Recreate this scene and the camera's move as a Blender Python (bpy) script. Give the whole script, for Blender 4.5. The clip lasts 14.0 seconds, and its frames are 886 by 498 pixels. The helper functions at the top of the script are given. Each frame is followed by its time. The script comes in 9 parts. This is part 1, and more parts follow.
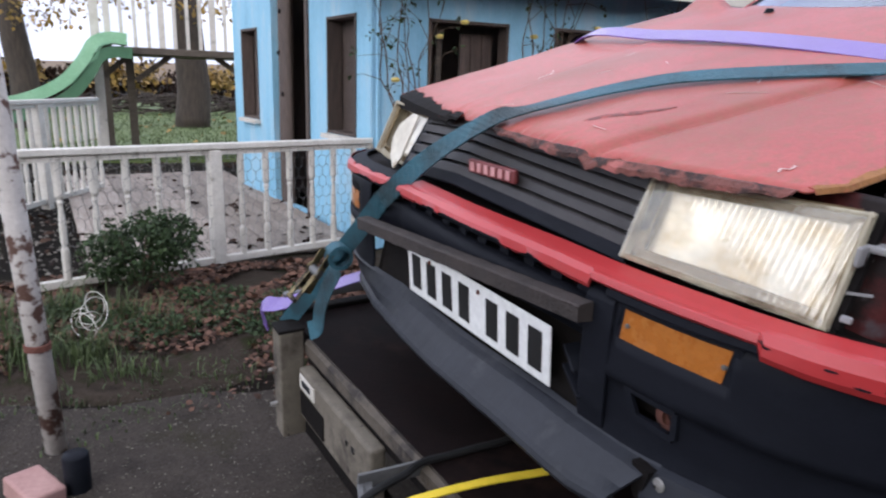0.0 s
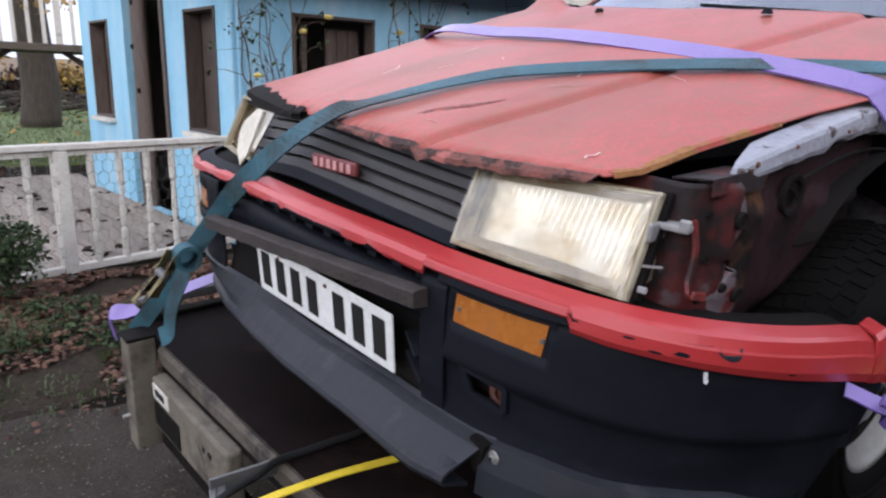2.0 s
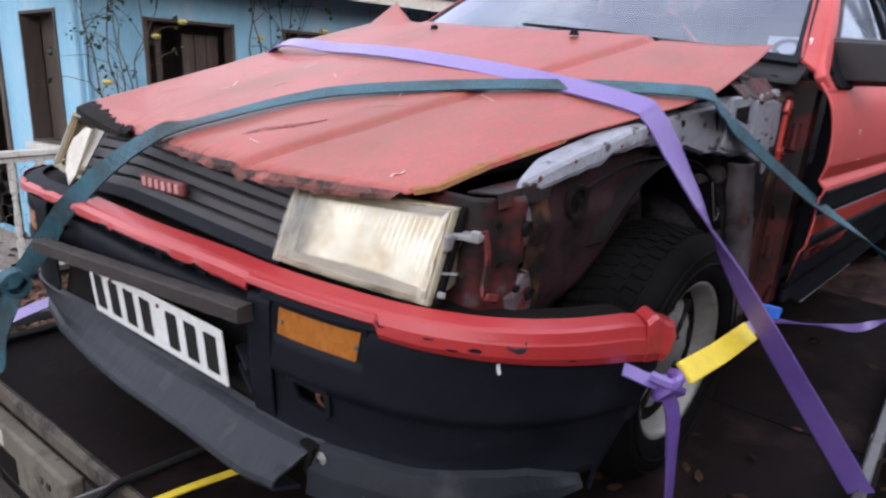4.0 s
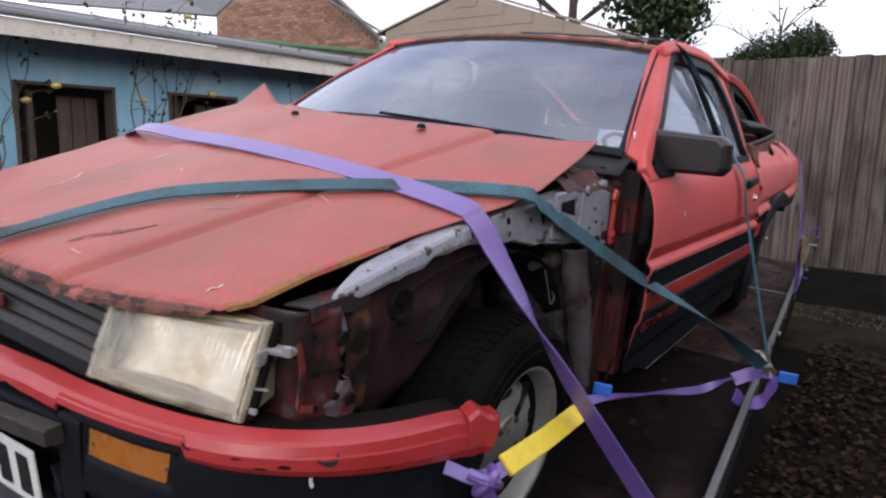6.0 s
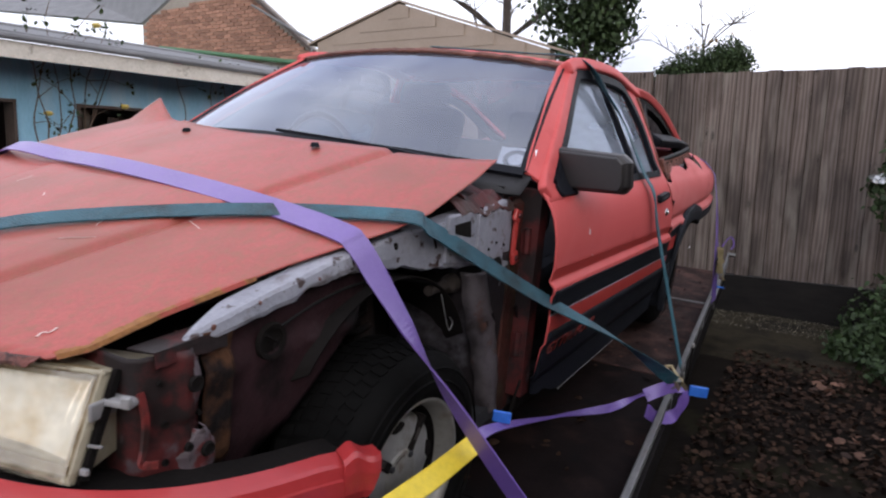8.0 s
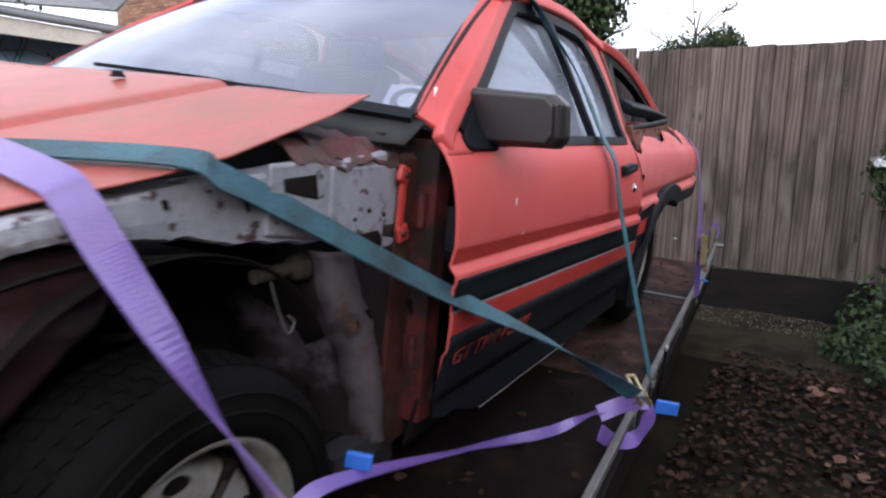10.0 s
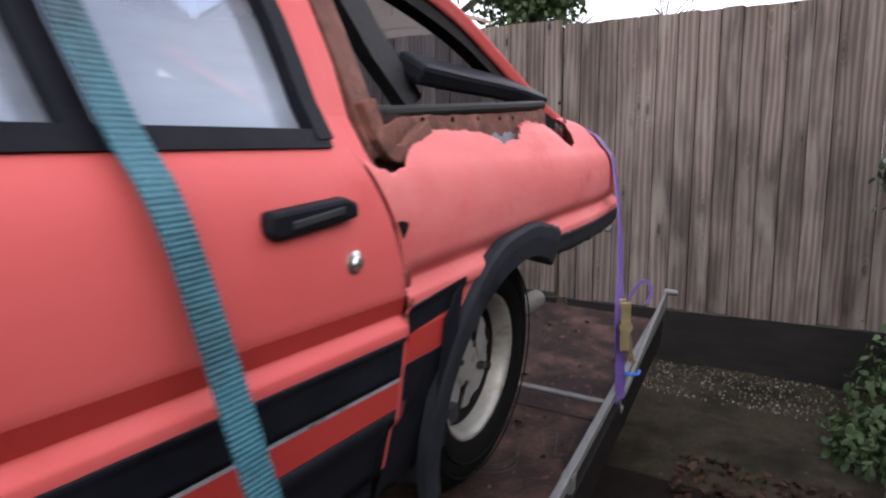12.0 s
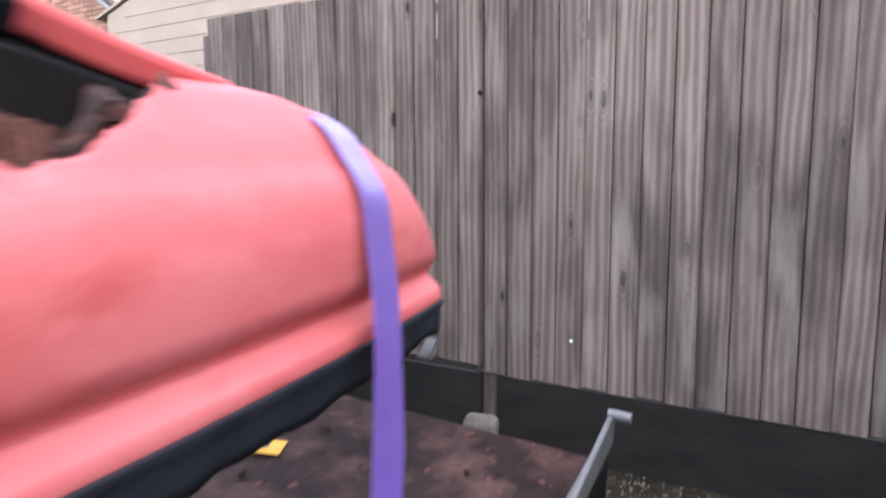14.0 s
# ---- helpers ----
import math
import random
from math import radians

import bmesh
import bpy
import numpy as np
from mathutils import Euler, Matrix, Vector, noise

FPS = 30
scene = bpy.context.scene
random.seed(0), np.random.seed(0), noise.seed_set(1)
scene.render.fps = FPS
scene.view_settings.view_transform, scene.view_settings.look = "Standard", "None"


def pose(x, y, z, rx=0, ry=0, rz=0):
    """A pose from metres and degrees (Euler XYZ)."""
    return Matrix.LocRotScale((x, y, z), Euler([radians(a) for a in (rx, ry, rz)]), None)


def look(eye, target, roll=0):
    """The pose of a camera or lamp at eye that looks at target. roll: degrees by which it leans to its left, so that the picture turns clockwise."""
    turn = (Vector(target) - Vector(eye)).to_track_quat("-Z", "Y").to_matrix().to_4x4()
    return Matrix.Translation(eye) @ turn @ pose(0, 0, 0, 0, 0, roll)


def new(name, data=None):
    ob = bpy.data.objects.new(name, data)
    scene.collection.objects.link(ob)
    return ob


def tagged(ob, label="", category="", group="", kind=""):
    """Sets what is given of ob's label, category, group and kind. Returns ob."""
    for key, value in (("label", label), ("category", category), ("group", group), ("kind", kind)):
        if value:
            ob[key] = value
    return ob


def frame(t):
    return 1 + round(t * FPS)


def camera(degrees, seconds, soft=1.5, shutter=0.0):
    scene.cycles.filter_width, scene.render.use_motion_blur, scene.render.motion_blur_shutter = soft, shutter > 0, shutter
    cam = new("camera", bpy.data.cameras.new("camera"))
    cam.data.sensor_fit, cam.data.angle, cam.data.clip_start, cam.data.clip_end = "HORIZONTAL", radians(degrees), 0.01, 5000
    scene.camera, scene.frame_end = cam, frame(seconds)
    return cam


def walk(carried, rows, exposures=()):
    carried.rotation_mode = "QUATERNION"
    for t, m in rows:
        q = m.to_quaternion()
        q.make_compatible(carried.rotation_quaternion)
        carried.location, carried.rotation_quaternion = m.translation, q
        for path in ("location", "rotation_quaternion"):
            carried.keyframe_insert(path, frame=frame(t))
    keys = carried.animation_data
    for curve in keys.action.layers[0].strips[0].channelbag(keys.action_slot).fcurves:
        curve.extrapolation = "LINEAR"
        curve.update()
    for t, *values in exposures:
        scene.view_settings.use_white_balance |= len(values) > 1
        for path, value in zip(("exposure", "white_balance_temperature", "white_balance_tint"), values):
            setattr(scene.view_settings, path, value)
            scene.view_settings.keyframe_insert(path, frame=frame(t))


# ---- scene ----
cam = camera(68.4, 14.0, 2.2, 0.5)
# the trailer leans a little to the car's left and nose down: RIG takes its frame into the world
UP = Vector((0.0217, 0.0690, 0.9974)).normalized()
RIG = Matrix.Translation((0, 0, -0.1)) @ UP.rotation_difference(Vector((0, 0, 1))).to_matrix().to_4x4()
PATH = [
    (0, (-0.596, -1.048, 1.372), (0.246, 0.655, 0.746), 2.6),
    (0.5, (-0.578, -1.071, 1.367), (0.346, 0.588, 0.74), 2.8),
    (1, (-0.569, -1.077, 1.369), (0.435, 0.537, 0.747), 2.9),
    (1.5, (-0.555, -1.086, 1.371), (0.515, 0.484, 0.747), 3.1),
    (2, (-0.54, -1.104, 1.373), (0.6, 0.418, 0.754), 3.3),
    (2.5, (-0.524, -1.124, 1.379), (0.683, 0.346, 0.76), 3.3),
    (3, (-0.505, -1.153, 1.382), (0.768, 0.261, 0.767), 3.4),
    (3.5, (-0.493, -1.184, 1.389), (0.846, 0.172, 0.781), 3.8),
    (4, (-0.501, -1.224, 1.421), (0.898, 0.075, 0.822), 3.7),
    (4.2, (-0.498, -1.243, 1.44), (0.929, 0.034, 0.863), 3.8),
    (6.3, (-0.401, -1.356, 1.552), (1.208, -0.25, 1.119), 4.1),
    (6.5, (-0.391, -1.362, 1.559), (1.231, -0.272, 1.132), 4.0),
    (7, (-0.37, -1.378, 1.567), (1.282, -0.328, 1.156), 3.9),
    (7.2, (-0.36, -1.38, 1.575), (1.307, -0.354, 1.167), 4.1),
    (9.3, (-0.037, -1.442, 1.47), (1.659, -0.461, 1.07), 4.4),
    (9.5, (0.023, -1.442, 1.45), (1.715, -0.455, 1.044), 4.3),
    (10, (0.235, -1.397, 1.445), (1.93, -0.418, 1.035), 4.4),
    (10.5, (0.612, -1.366, 1.435), (2.306, -0.389, 1.015), 4.1),
    (11, (1.084, -1.337, 1.449), (2.779, -0.36, 1.035), 4.0),
    (11.5, (1.497, -1.311, 1.444), (3.201, -0.342, 1.049), 3.6),
    (12, (1.862, -1.329, 1.423), (3.577, -0.374, 1.043), 2.8),
    (12.3, (2.009, -1.342, 1.412), (3.722, -0.376, 1.05), 2.5),
    (12.5, (2.144, -1.305, 1.392), (3.862, -0.35, 1.024), 2.9),
    (12.9, (2.37, -1.311, 1.388), (4.076, -0.327, 1.032), 3.4),
    (13.0, (2.45, -1.295, 1.402), (4.159, -0.312, 1.037), 3.0),
    (13.2, (2.611, -1.24, 1.388), (4.326, -0.274, 1.032), 2.3),
    (13.5, (2.845, -1.248, 1.378), (4.556, -0.273, 1.028), 2.3),
    (14, (3.336, -1.209, 1.412), (5.042, -0.227, 1.055), 2.4),
]
walk(cam, [(t, RIG @ look(eye, target, roll)) for t, eye, target, roll in PATH],
     [(0, 0.66, 6150, 10), (1, 0.72, 6200, 10), (3, 0.72, 6300, 10), (4, 0.78, 6350, 10), (6.5, 0.42, 6600, 10), (9.5, 0.58, 6500, 10), (10, 0.88, 6500, 10), (10.5, 0.90, 6550, 10), (11, 0.92, 6750, 10),
      (11.5, 0.87, 6750, 10), (12, 1.16, 6650, 10), (12.5, 1.74, 6500, 10), (13.2, 1.84, 6350, 10), (14, 1.84, 6050, 10)])

# ------------------------------------------------------------------ world, sun
SUN_EL, SUN_AZ = radians(16), radians(200)
world = bpy.data.worlds.new("world")
scene.world = world
world.use_nodes = True
wn = world.node_tree
sky = wn.nodes.new("ShaderNodeTexSky")
sky.sky_type = "NISHITA"
sky.sun_disc = False
sky.sun_elevation, sky.sun_rotation = SUN_EL, SUN_AZ
sky.dust_density, sky.ozone_density, sky.air_density = 4.0, 2.0, 1.6
cloud = wn.nodes.new("ShaderNodeMix")
cloud.data_type = "RGBA"
cloud.inputs[0].default_value = 0.85
wn.links.new(sky.outputs[0], cloud.inputs[6])
dome, puff, tone = wn.nodes.new("ShaderNodeTexCoord"), wn.nodes.new("ShaderNodeTexNoise"), wn.nodes.new("ShaderNodeValToRGB")
puff.inputs["Scale"].default_value, puff.inputs["Detail"].default_value = 2.2, 4.0
tone.color_ramp.elements[0].position, tone.color_ramp.elements[0].color = 0.36, (5.2, 5.5, 7.4, 1)
tone.color_ramp.elements[1].position, tone.color_ramp.elements[1].color = 0.62, (11.6, 11.7, 13.0, 1)
wn.links.new(dome.outputs["Generated"], puff.inputs["Vector"])
wn.links.new(puff.outputs[0], tone.inputs[0])
wn.links.new(tone.outputs[0], cloud.inputs[7])
wn.links.new(cloud.outputs[2], wn.nodes["Background"].inputs[0])
wn.nodes["Background"].inputs[1].default_value = 0.13
sun = new("sun", bpy.data.lights.new("sun", "SUN"))
sun.data.energy, sun.data.angle, sun.data.color = 0.7, radians(30), (1.0, 0.93, 0.86)
sun.matrix_world = look((0, 0, 0), (math.cos(radians(35)), math.sin(radians(35)), -0.45))


# ------------------------------------------------------------------ materials
def mat(name, cols, scale=6.0, rough=(0.5, 0.7), metal=0.0, bump=0.1, fine=60.0, stretch=(1, 1, 1), coat=0.0,
        patch=None, patch_at=(0.55, 0.65), patch_scale=3.0, vary=0.0, island=False, detail=8.0, spec=0.5, grit=0.35, patch2=None, patch2_at=(0.6, 0.7), patch2_scale=20.0):
    """A surface: cols ramp over a broad noise, a fine grain over it, and a second patchy colour."""
    m = bpy.data.materials.new(name)
    m.use_nodes = True
    t = m.node_tree
    n, ln = t.nodes, t.links
    b = n["Principled BSDF"]
    tc = n.new("ShaderNodeTexCoord")
    mp = n.new("ShaderNodeMapping")
    mp.inputs["Scale"].default_value = stretch
    ln.new(tc.outputs["Object"], mp.inputs[0])
    vec = mp.outputs[0]
    if vary:
        oi = n.new("ShaderNodeObjectInfo")
        va = n.new("ShaderNodeVectorMath")
        va.operation = "MULTIPLY_ADD"
        va.inputs[1].default_value = (37.0, 17.0, 53.0)
        ln.new(oi.outputs["Random"], va.inputs[0])
        ln.new(vec, va.inputs[2])
        vec = va.outputs[0]

    def noise_at(s, d=detail):
        x = n.new("ShaderNodeTexNoise")
        x.inputs["Scale"].default_value = s
        x.inputs["Detail"].default_value = d
        x.inputs["Roughness"].default_value = 0.62
        ln.new(vec, x.inputs["Vector"])
        return x.outputs[0]

    def ramp(src, stops):
        r = n.new("ShaderNodeValToRGB")
        e = r.color_ramp.elements
        while len(e) < len(stops):
            e.new(0.5)
        for k, (p, c) in zip(e, stops):
            k.position, k.color = p, (*c, 1) if len(c) == 3 else c
        ln.new(src, r.inputs[0])
        return r.outputs[0]

    def mix(f, a, c, mode="MIX"):
        x = n.new("ShaderNodeMix")
        x.data_type, x.blend_type = "RGBA", mode
        for s, v in ((0, f), (6, a), (7, c)):
            if isinstance(v, (int, float)):
                x.inputs[s].default_value = v
            elif isinstance(v, tuple):
                x.inputs[s].default_value = (*v, 1)
            else:
                ln.new(v, x.inputs[s])
        return x.outputs[2]

    broad, grain = noise_at(scale), noise_at(fine, 4.0)
    k = len(cols)
    col = ramp(broad, [(0.5 if k == 1 else 0.32 + 0.36 * i / (k - 1), c) for i, c in enumerate(cols)])
    col = mix(grit, col, ramp(grain, [(0.25, (0.55,) * 3), (0.75, (1.25,) * 3)]), "MULTIPLY")
    if patch:
        pm = ramp(noise_at(patch_scale, 10.0), [(patch_at[0], (0, 0, 0)), (patch_at[1], (1, 1, 1))])
        col = mix(pm, col, patch)
    if patch2:
        pm = ramp(noise_at(patch2_scale, 6.0), [(patch2_at[0], (0, 0, 0)), (patch2_at[1], (1, 1, 1))])
        col = mix(pm, col, patch2)
    if vary:
        src = n.new("ShaderNodeNewGeometry").outputs["Random Per Island"] if island else oi.outputs["Random"]
        v = n.new("ShaderNodeMapRange")
        v.inputs[3].default_value, v.inputs[4].default_value = 1 - vary, 1 + vary
        ln.new(src, v.inputs[0])
        col = mix(1.0, col, v.outputs[0], "MULTIPLY")
    ln.new(col, b.inputs["Base Color"])
    rr = n.new("ShaderNodeMapRange")
    rr.inputs[3].default_value, rr.inputs[4].default_value = rough
    ln.new(broad, rr.inputs[0])
    ln.new(rr.outputs[0], b.inputs["Roughness"])
    b.inputs["Metallic"].default_value = metal
    b.inputs["Coat Weight"].default_value = coat
    b.inputs["Specular IOR Level"].default_value = spec
    if bump:
        add = n.new("ShaderNodeMath")
        ln.new(broad, add.inputs[0])
        ln.new(grain, add.inputs[1])
        bp = n.new("ShaderNodeBump")
        bp.inputs["Strength"].default_value, bp.inputs["Distance"].default_value = bump, 0.01
        ln.new(add.outputs[0], bp.inputs["Height"])
        ln.new(bp.outputs[0], b.inputs["Normal"])
    return m


def glass(name, tint=(0.9, 0.95, 1.0), rough=0.02, clear=0.75, grime=0.3, dirt=(0.42, 0.45, 0.52), ior=1.6, blotch=3.0, swing=0.3, fine=8.0, flute=0.0):
    m = bpy.data.materials.new(name)
    m.use_nodes = True
    t = m.node_tree
    n, ln = t.nodes, t.links
    out = n["Material Output"]
    n.remove(n["Principled BSDF"])
    tr, gl, mx, lw = n.new("ShaderNodeBsdfTransparent"), n.new("ShaderNodeBsdfGlossy"), n.new("ShaderNodeMixShader"), n.new("ShaderNodeLayerWeight")
    tr.inputs[0].default_value = (*[c * clear for c in tint], 1)
    gl.inputs["Roughness"].default_value = rough
    gl.inputs["Color"].default_value = (*tint, 1)
    f0 = ((ior - 1) / (ior + 1)) ** 2
    pw, sc = n.new("ShaderNodeMath"), n.new("ShaderNodeMath")
    pw.operation, sc.operation = "POWER", "MULTIPLY_ADD"
    lw.inputs["Blend"].default_value = 0.5
    pw.inputs[1].default_value = 5.0
    sc.inputs[1].default_value, sc.inputs[2].default_value = 1 - f0, f0
    ln.new(lw.outputs["Facing"], pw.inputs[0])
    ln.new(pw.outputs[0], sc.inputs[0])
    ln.new(sc.outputs[0], mx.inputs[0])
    ln.new(tr.outputs[0], mx.inputs[1])
    ln.new(gl.outputs[0], mx.inputs[2])
    # a diffuse film of dust and grime, which also paints pale sky reflections
    film, dust, nz, rp = n.new("ShaderNodeMixShader"), n.new("ShaderNodeBsdfDiffuse"), n.new("ShaderNodeTexNoise"), n.new("ShaderNodeMapRange")
    nz.inputs["Scale"].default_value, nz.inputs["Detail"].default_value = blotch, fine
    rp.inputs[1].default_value, rp.inputs[2].default_value = 0.3, 0.7
    rp.inputs[3].default_value, rp.inputs[4].default_value = grime * (1 - swing), grime * (1 + swing)
    dust.inputs[0].default_value = (*dirt, 1)
    ln.new(nz.outputs[0], rp.inputs[0])
    ln.new(rp.outputs[0], film.inputs[0])
    ln.new(mx.outputs[0], film.inputs[1])
    ln.new(dust.outputs[0], film.inputs[2])
    ln.new(film.outputs[0], out.inputs[0])
    if flute:
        # moulded upright flutes
        tc, wv, bp = n.new("ShaderNodeTexCoord"), n.new("ShaderNodeTexWave"), n.new("ShaderNodeBump")
        wv.bands_direction = "Y"
        wv.inputs["Scale"].default_value, wv.inputs["Distortion"].default_value = flute, 0.3
        bp.inputs["Strength"].default_value, bp.inputs["Distance"].default_value = 0.3, 0.002
        ln.new(tc.outputs["Object"], wv.inputs["Vector"])
        ln.new(wv.outputs[1], bp.inputs["Height"])
        ln.new(bp.outputs[0], gl.inputs["Normal"])
        ln.new(bp.outputs[0], dust.inputs["Normal"])
    return m


M_RED = mat("faded red paint", [(0.52, 0.078, 0.076), (0.565, 0.096, 0.094), (0.52, 0.082, 0.079)], 1.2, (0.50, 0.64), bump=0.012, fine=140, patch=(0.56, 0.135, 0.132), patch_at=(0.52, 0.84), patch_scale=2.2, grit=0.06, spec=0.28, patch2=(0.43, 0.052, 0.046), patch2_at=(0.58, 0.80), patch2_scale=5)
M_QUARTER = mat("chalky faded red paint", [(0.50, 0.100, 0.098), (0.56, 0.135, 0.132), (0.49, 0.096, 0.094)], 1.6, (0.52, 0.68), bump=0.015, fine=140, stretch=(1, 1, 1.6), patch=(0.60, 0.195, 0.190), patch_at=(0.46, 0.78), patch_scale=3.2, grit=0.10, spec=0.28, patch2=(0.42, 0.070, 0.062), patch2_at=(0.58, 0.76), patch2_scale=7)
M_HOOD = mat("oxidised red paint", [(0.355, 0.060, 0.048), (0.40, 0.076, 0.062), (0.33, 0.058, 0.045)], 2.6, (0.42, 0.62), bump=0.08, fine=160, stretch=(0.9, 1.5, 1), patch=(0.205, 0.072, 0.044), patch_at=(0.46, 0.72), patch_scale=2.4, coat=0.12, patch2=(0.25, 0.080, 0.046), patch2_at=(0.46, 0.72), patch2_scale=48, grit=0.5)
M_DEEPRED = mat("dull red paint", [(0.14, 0.018, 0.017), (0.20, 0.027, 0.023)], 5, (0.4, 0.6), bump=0.05, patch=(0.03, 0.015, 0.013), patch_at=(0.5, 0.6), patch_scale=9)
M_STAINRED = mat("stained dark red panel", [(0.062, 0.011, 0.011), (0.095, 0.018, 0.018), (0.036, 0.010, 0.010)], 7, (0.45, 0.7), bump=0.2, patch=(0.016, 0.011, 0.011), patch_at=(0.44, 0.54), patch_scale=7, patch2=(0.085, 0.070, 0.078), patch2_at=(0.59, 0.68), patch2_scale=11, spec=0.3)
M_BUMPRED = mat("chipped red bumper paint", [(0.35, 0.025, 0.027), (0.42, 0.038, 0.040)], 4, (0.26, 0.40), bump=0.03, patch=(0.03, 0.03, 0.038), patch_at=(0.70, 0.71), patch_scale=18, stretch=(1, 0.5, 1.6), grit=0.12, coat=0.2)
M_BLACK = mat("weathered black plastic", [(0.0060, 0.0068, 0.0095), (0.0105, 0.0115, 0.0160), (0.0070, 0.0080, 0.0110)], 5, (0.42, 0.62), bump=0.06, fine=220, patch=(0.022, 0.024, 0.030), patch_at=(0.58, 0.82), patch_scale=8, stretch=(1, 0.6, 1.8), spec=0.09, patch2=(0.040, 0.042, 0.048), patch2_at=(0.70, 0.74), patch2_scale=30)
M_ARCH = mat("sun-bleached black plastic", [(0.011, 0.0125, 0.0165), (0.020, 0.022, 0.028), (0.013, 0.0145, 0.019)], 6, (0.42, 0.62), bump=0.08, fine=220, patch=(0.034, 0.036, 0.043), patch_at=(0.56, 0.78), patch_scale=7, spec=0.12)
M_GRILLE = mat("dusty grey black plastic", [(0.026, 0.024, 0.024), (0.050, 0.046, 0.046)], 7, (0.4, 0.6), bump=0.08, patch=(0.055, 0.048, 0.046), patch_at=(0.6, 0.8), patch_scale=8, spec=0.4)
M_CHIN = mat("scuffed blue grey plastic", [(0.008, 0.0095, 0.0135), (0.018, 0.020, 0.027)], 5, (0.4, 0.6), bump=0.1, patch=(0.060, 0.060, 0.064), patch_at=(0.58, 0.76), patch_scale=6, patch2=(0.09, 0.085, 0.085), patch2_at=(0.70, 0.74), patch2_scale=25, spec=0.4)
# dirty metal, and the painted shade of holes, gaps and hollows
M_DARK = mat("dirty black metal and dark hollows", [(0.0075, 0.0065, 0.0065), (0.013, 0.011, 0.010)], 8, (0.6, 0.85), bump=0.2, spec=0.08, patch=(0.022, 0.012, 0.009), patch_at=(0.6, 0.75), patch_scale=6)
M_RUST = mat("flaking rust", [(0.06, 0.022, 0.016), (0.15, 0.055, 0.038), (0.09, 0.034, 0.025)], 14, (0.8, 0.95), bump=0.45, fine=130, patch=(0.24, 0.10, 0.075), patch_at=(0.56, 0.68), patch_scale=18)
M_LIP = mat("flaking painted edge", [(0.11, 0.042, 0.032), (0.18, 0.06, 0.047), (0.12, 0.045, 0.034)], 16, (0.6, 0.85), bump=0.5, fine=130, patch=(0.035, 0.016, 0.013), patch_at=(0.49, 0.56), patch_scale=22, patch2=(0.36, 0.11, 0.095), patch2_at=(0.6, 0.66), patch2_scale=12)
M_STRIPE = mat("deep red paint", [(0.36, 0.030, 0.026), (0.42, 0.042, 0.036)], 3, (0.35, 0.5), bump=0.006, coat=0.1, grit=0.06)
M_GREYRUST = mat("bare grey primer with rust", [(0.225, 0.23, 0.27), (0.335, 0.34, 0.385)], 7, (0.42, 0.62), bump=0.35, patch=(0.12, 0.10, 0.105), patch_at=(0.54, 0.66), patch_scale=14, patch2=(0.05, 0.03, 0.028), patch2_at=(0.60, 0.63), patch2_scale=24)
# besides dirt, the dark base paints shade and the pale patches a sheen
M_HOUSING = mat("dirty wheel housing with shade and sheen", [(0.008, 0.007, 0.008), (0.022, 0.018, 0.02), (0.012, 0.010, 0.010)], 5, (0.5, 0.75), bump=0.3, patch=(0.13, 0.125, 0.145), patch_at=(0.58, 0.72), patch_scale=3.4, spec=0.2)
# pale grey paints the upright highlight; dark and rusty patches are its own
M_SPLASH = mat("grey wheel housing with painted highlight", [(0.040, 0.034, 0.036), (0.105, 0.092, 0.10), (0.030, 0.022, 0.019)], 5, (0.35, 0.6), bump=0.35, patch=(0.016, 0.012, 0.012), patch_at=(0.52, 0.62), patch_scale=7, patch2=(0.10, 0.045, 0.03), patch2_at=(0.58, 0.66), patch2_scale=14)
M_IRON = mat("corroded dark iron", [(0.024, 0.018, 0.016), (0.05, 0.038, 0.033)], 20, (0.65, 0.85), bump=0.5, fine=160, patch=(0.062, 0.050, 0.044), patch_at=(0.6, 0.7), patch_scale=14)
M_SEAM = mat("ochre rusted paint", [(0.045, 0.022, 0.014), (0.095, 0.044, 0.023), (0.028, 0.013, 0.011)], 9, (0.6, 0.85), bump=0.4, patch=(0.010, 0.008, 0.008), patch_at=(0.50, 0.62), patch_scale=9, spec=0.15)
M_SCUFF = mat("scuffed pink grey metal", [(0.055, 0.036, 0.040), (0.15, 0.125, 0.14)], 16, (0.4, 0.65), bump=0.35, patch=(0.10, 0.016, 0.016), patch_at=(0.52, 0.58), patch_scale=22, patch2=(0.02, 0.012, 0.012), patch2_at=(0.60, 0.66), patch2_scale=18)
# base darkened to carry the wheel well's shade; the black stains are real
M_INNER = mat("stained inner wing paint with shade", [(0.012, 0.0065, 0.007), (0.036, 0.016, 0.019), (0.008, 0.006, 0.006)], 6, (0.5, 0.75), bump=0.25, patch=(0.075, 0.058, 0.066), patch_at=(0.60, 0.76), patch_scale=5, spec=0.2, patch2=(0.007, 0.005, 0.005), patch2_at=(0.50, 0.64), patch2_scale=3)
M_RUBBER = mat("old tyre rubber", [(0.0032, 0.0032, 0.0032), (0.0065, 0.0062, 0.006)], 9, (0.7, 0.9), bump=0.15, patch=(0.011, 0.0105, 0.010), patch_at=(0.6, 0.85), patch_scale=4, spec=0.06)
M_ALLOY = mat("stained silver alloy", [(0.24, 0.23, 0.21), (0.31, 0.30, 0.28)], 6, (0.35, 0.55), 0.35, bump=0.1, patch=(0.16, 0.12, 0.09), patch_at=(0.55, 0.66), patch_scale=12)
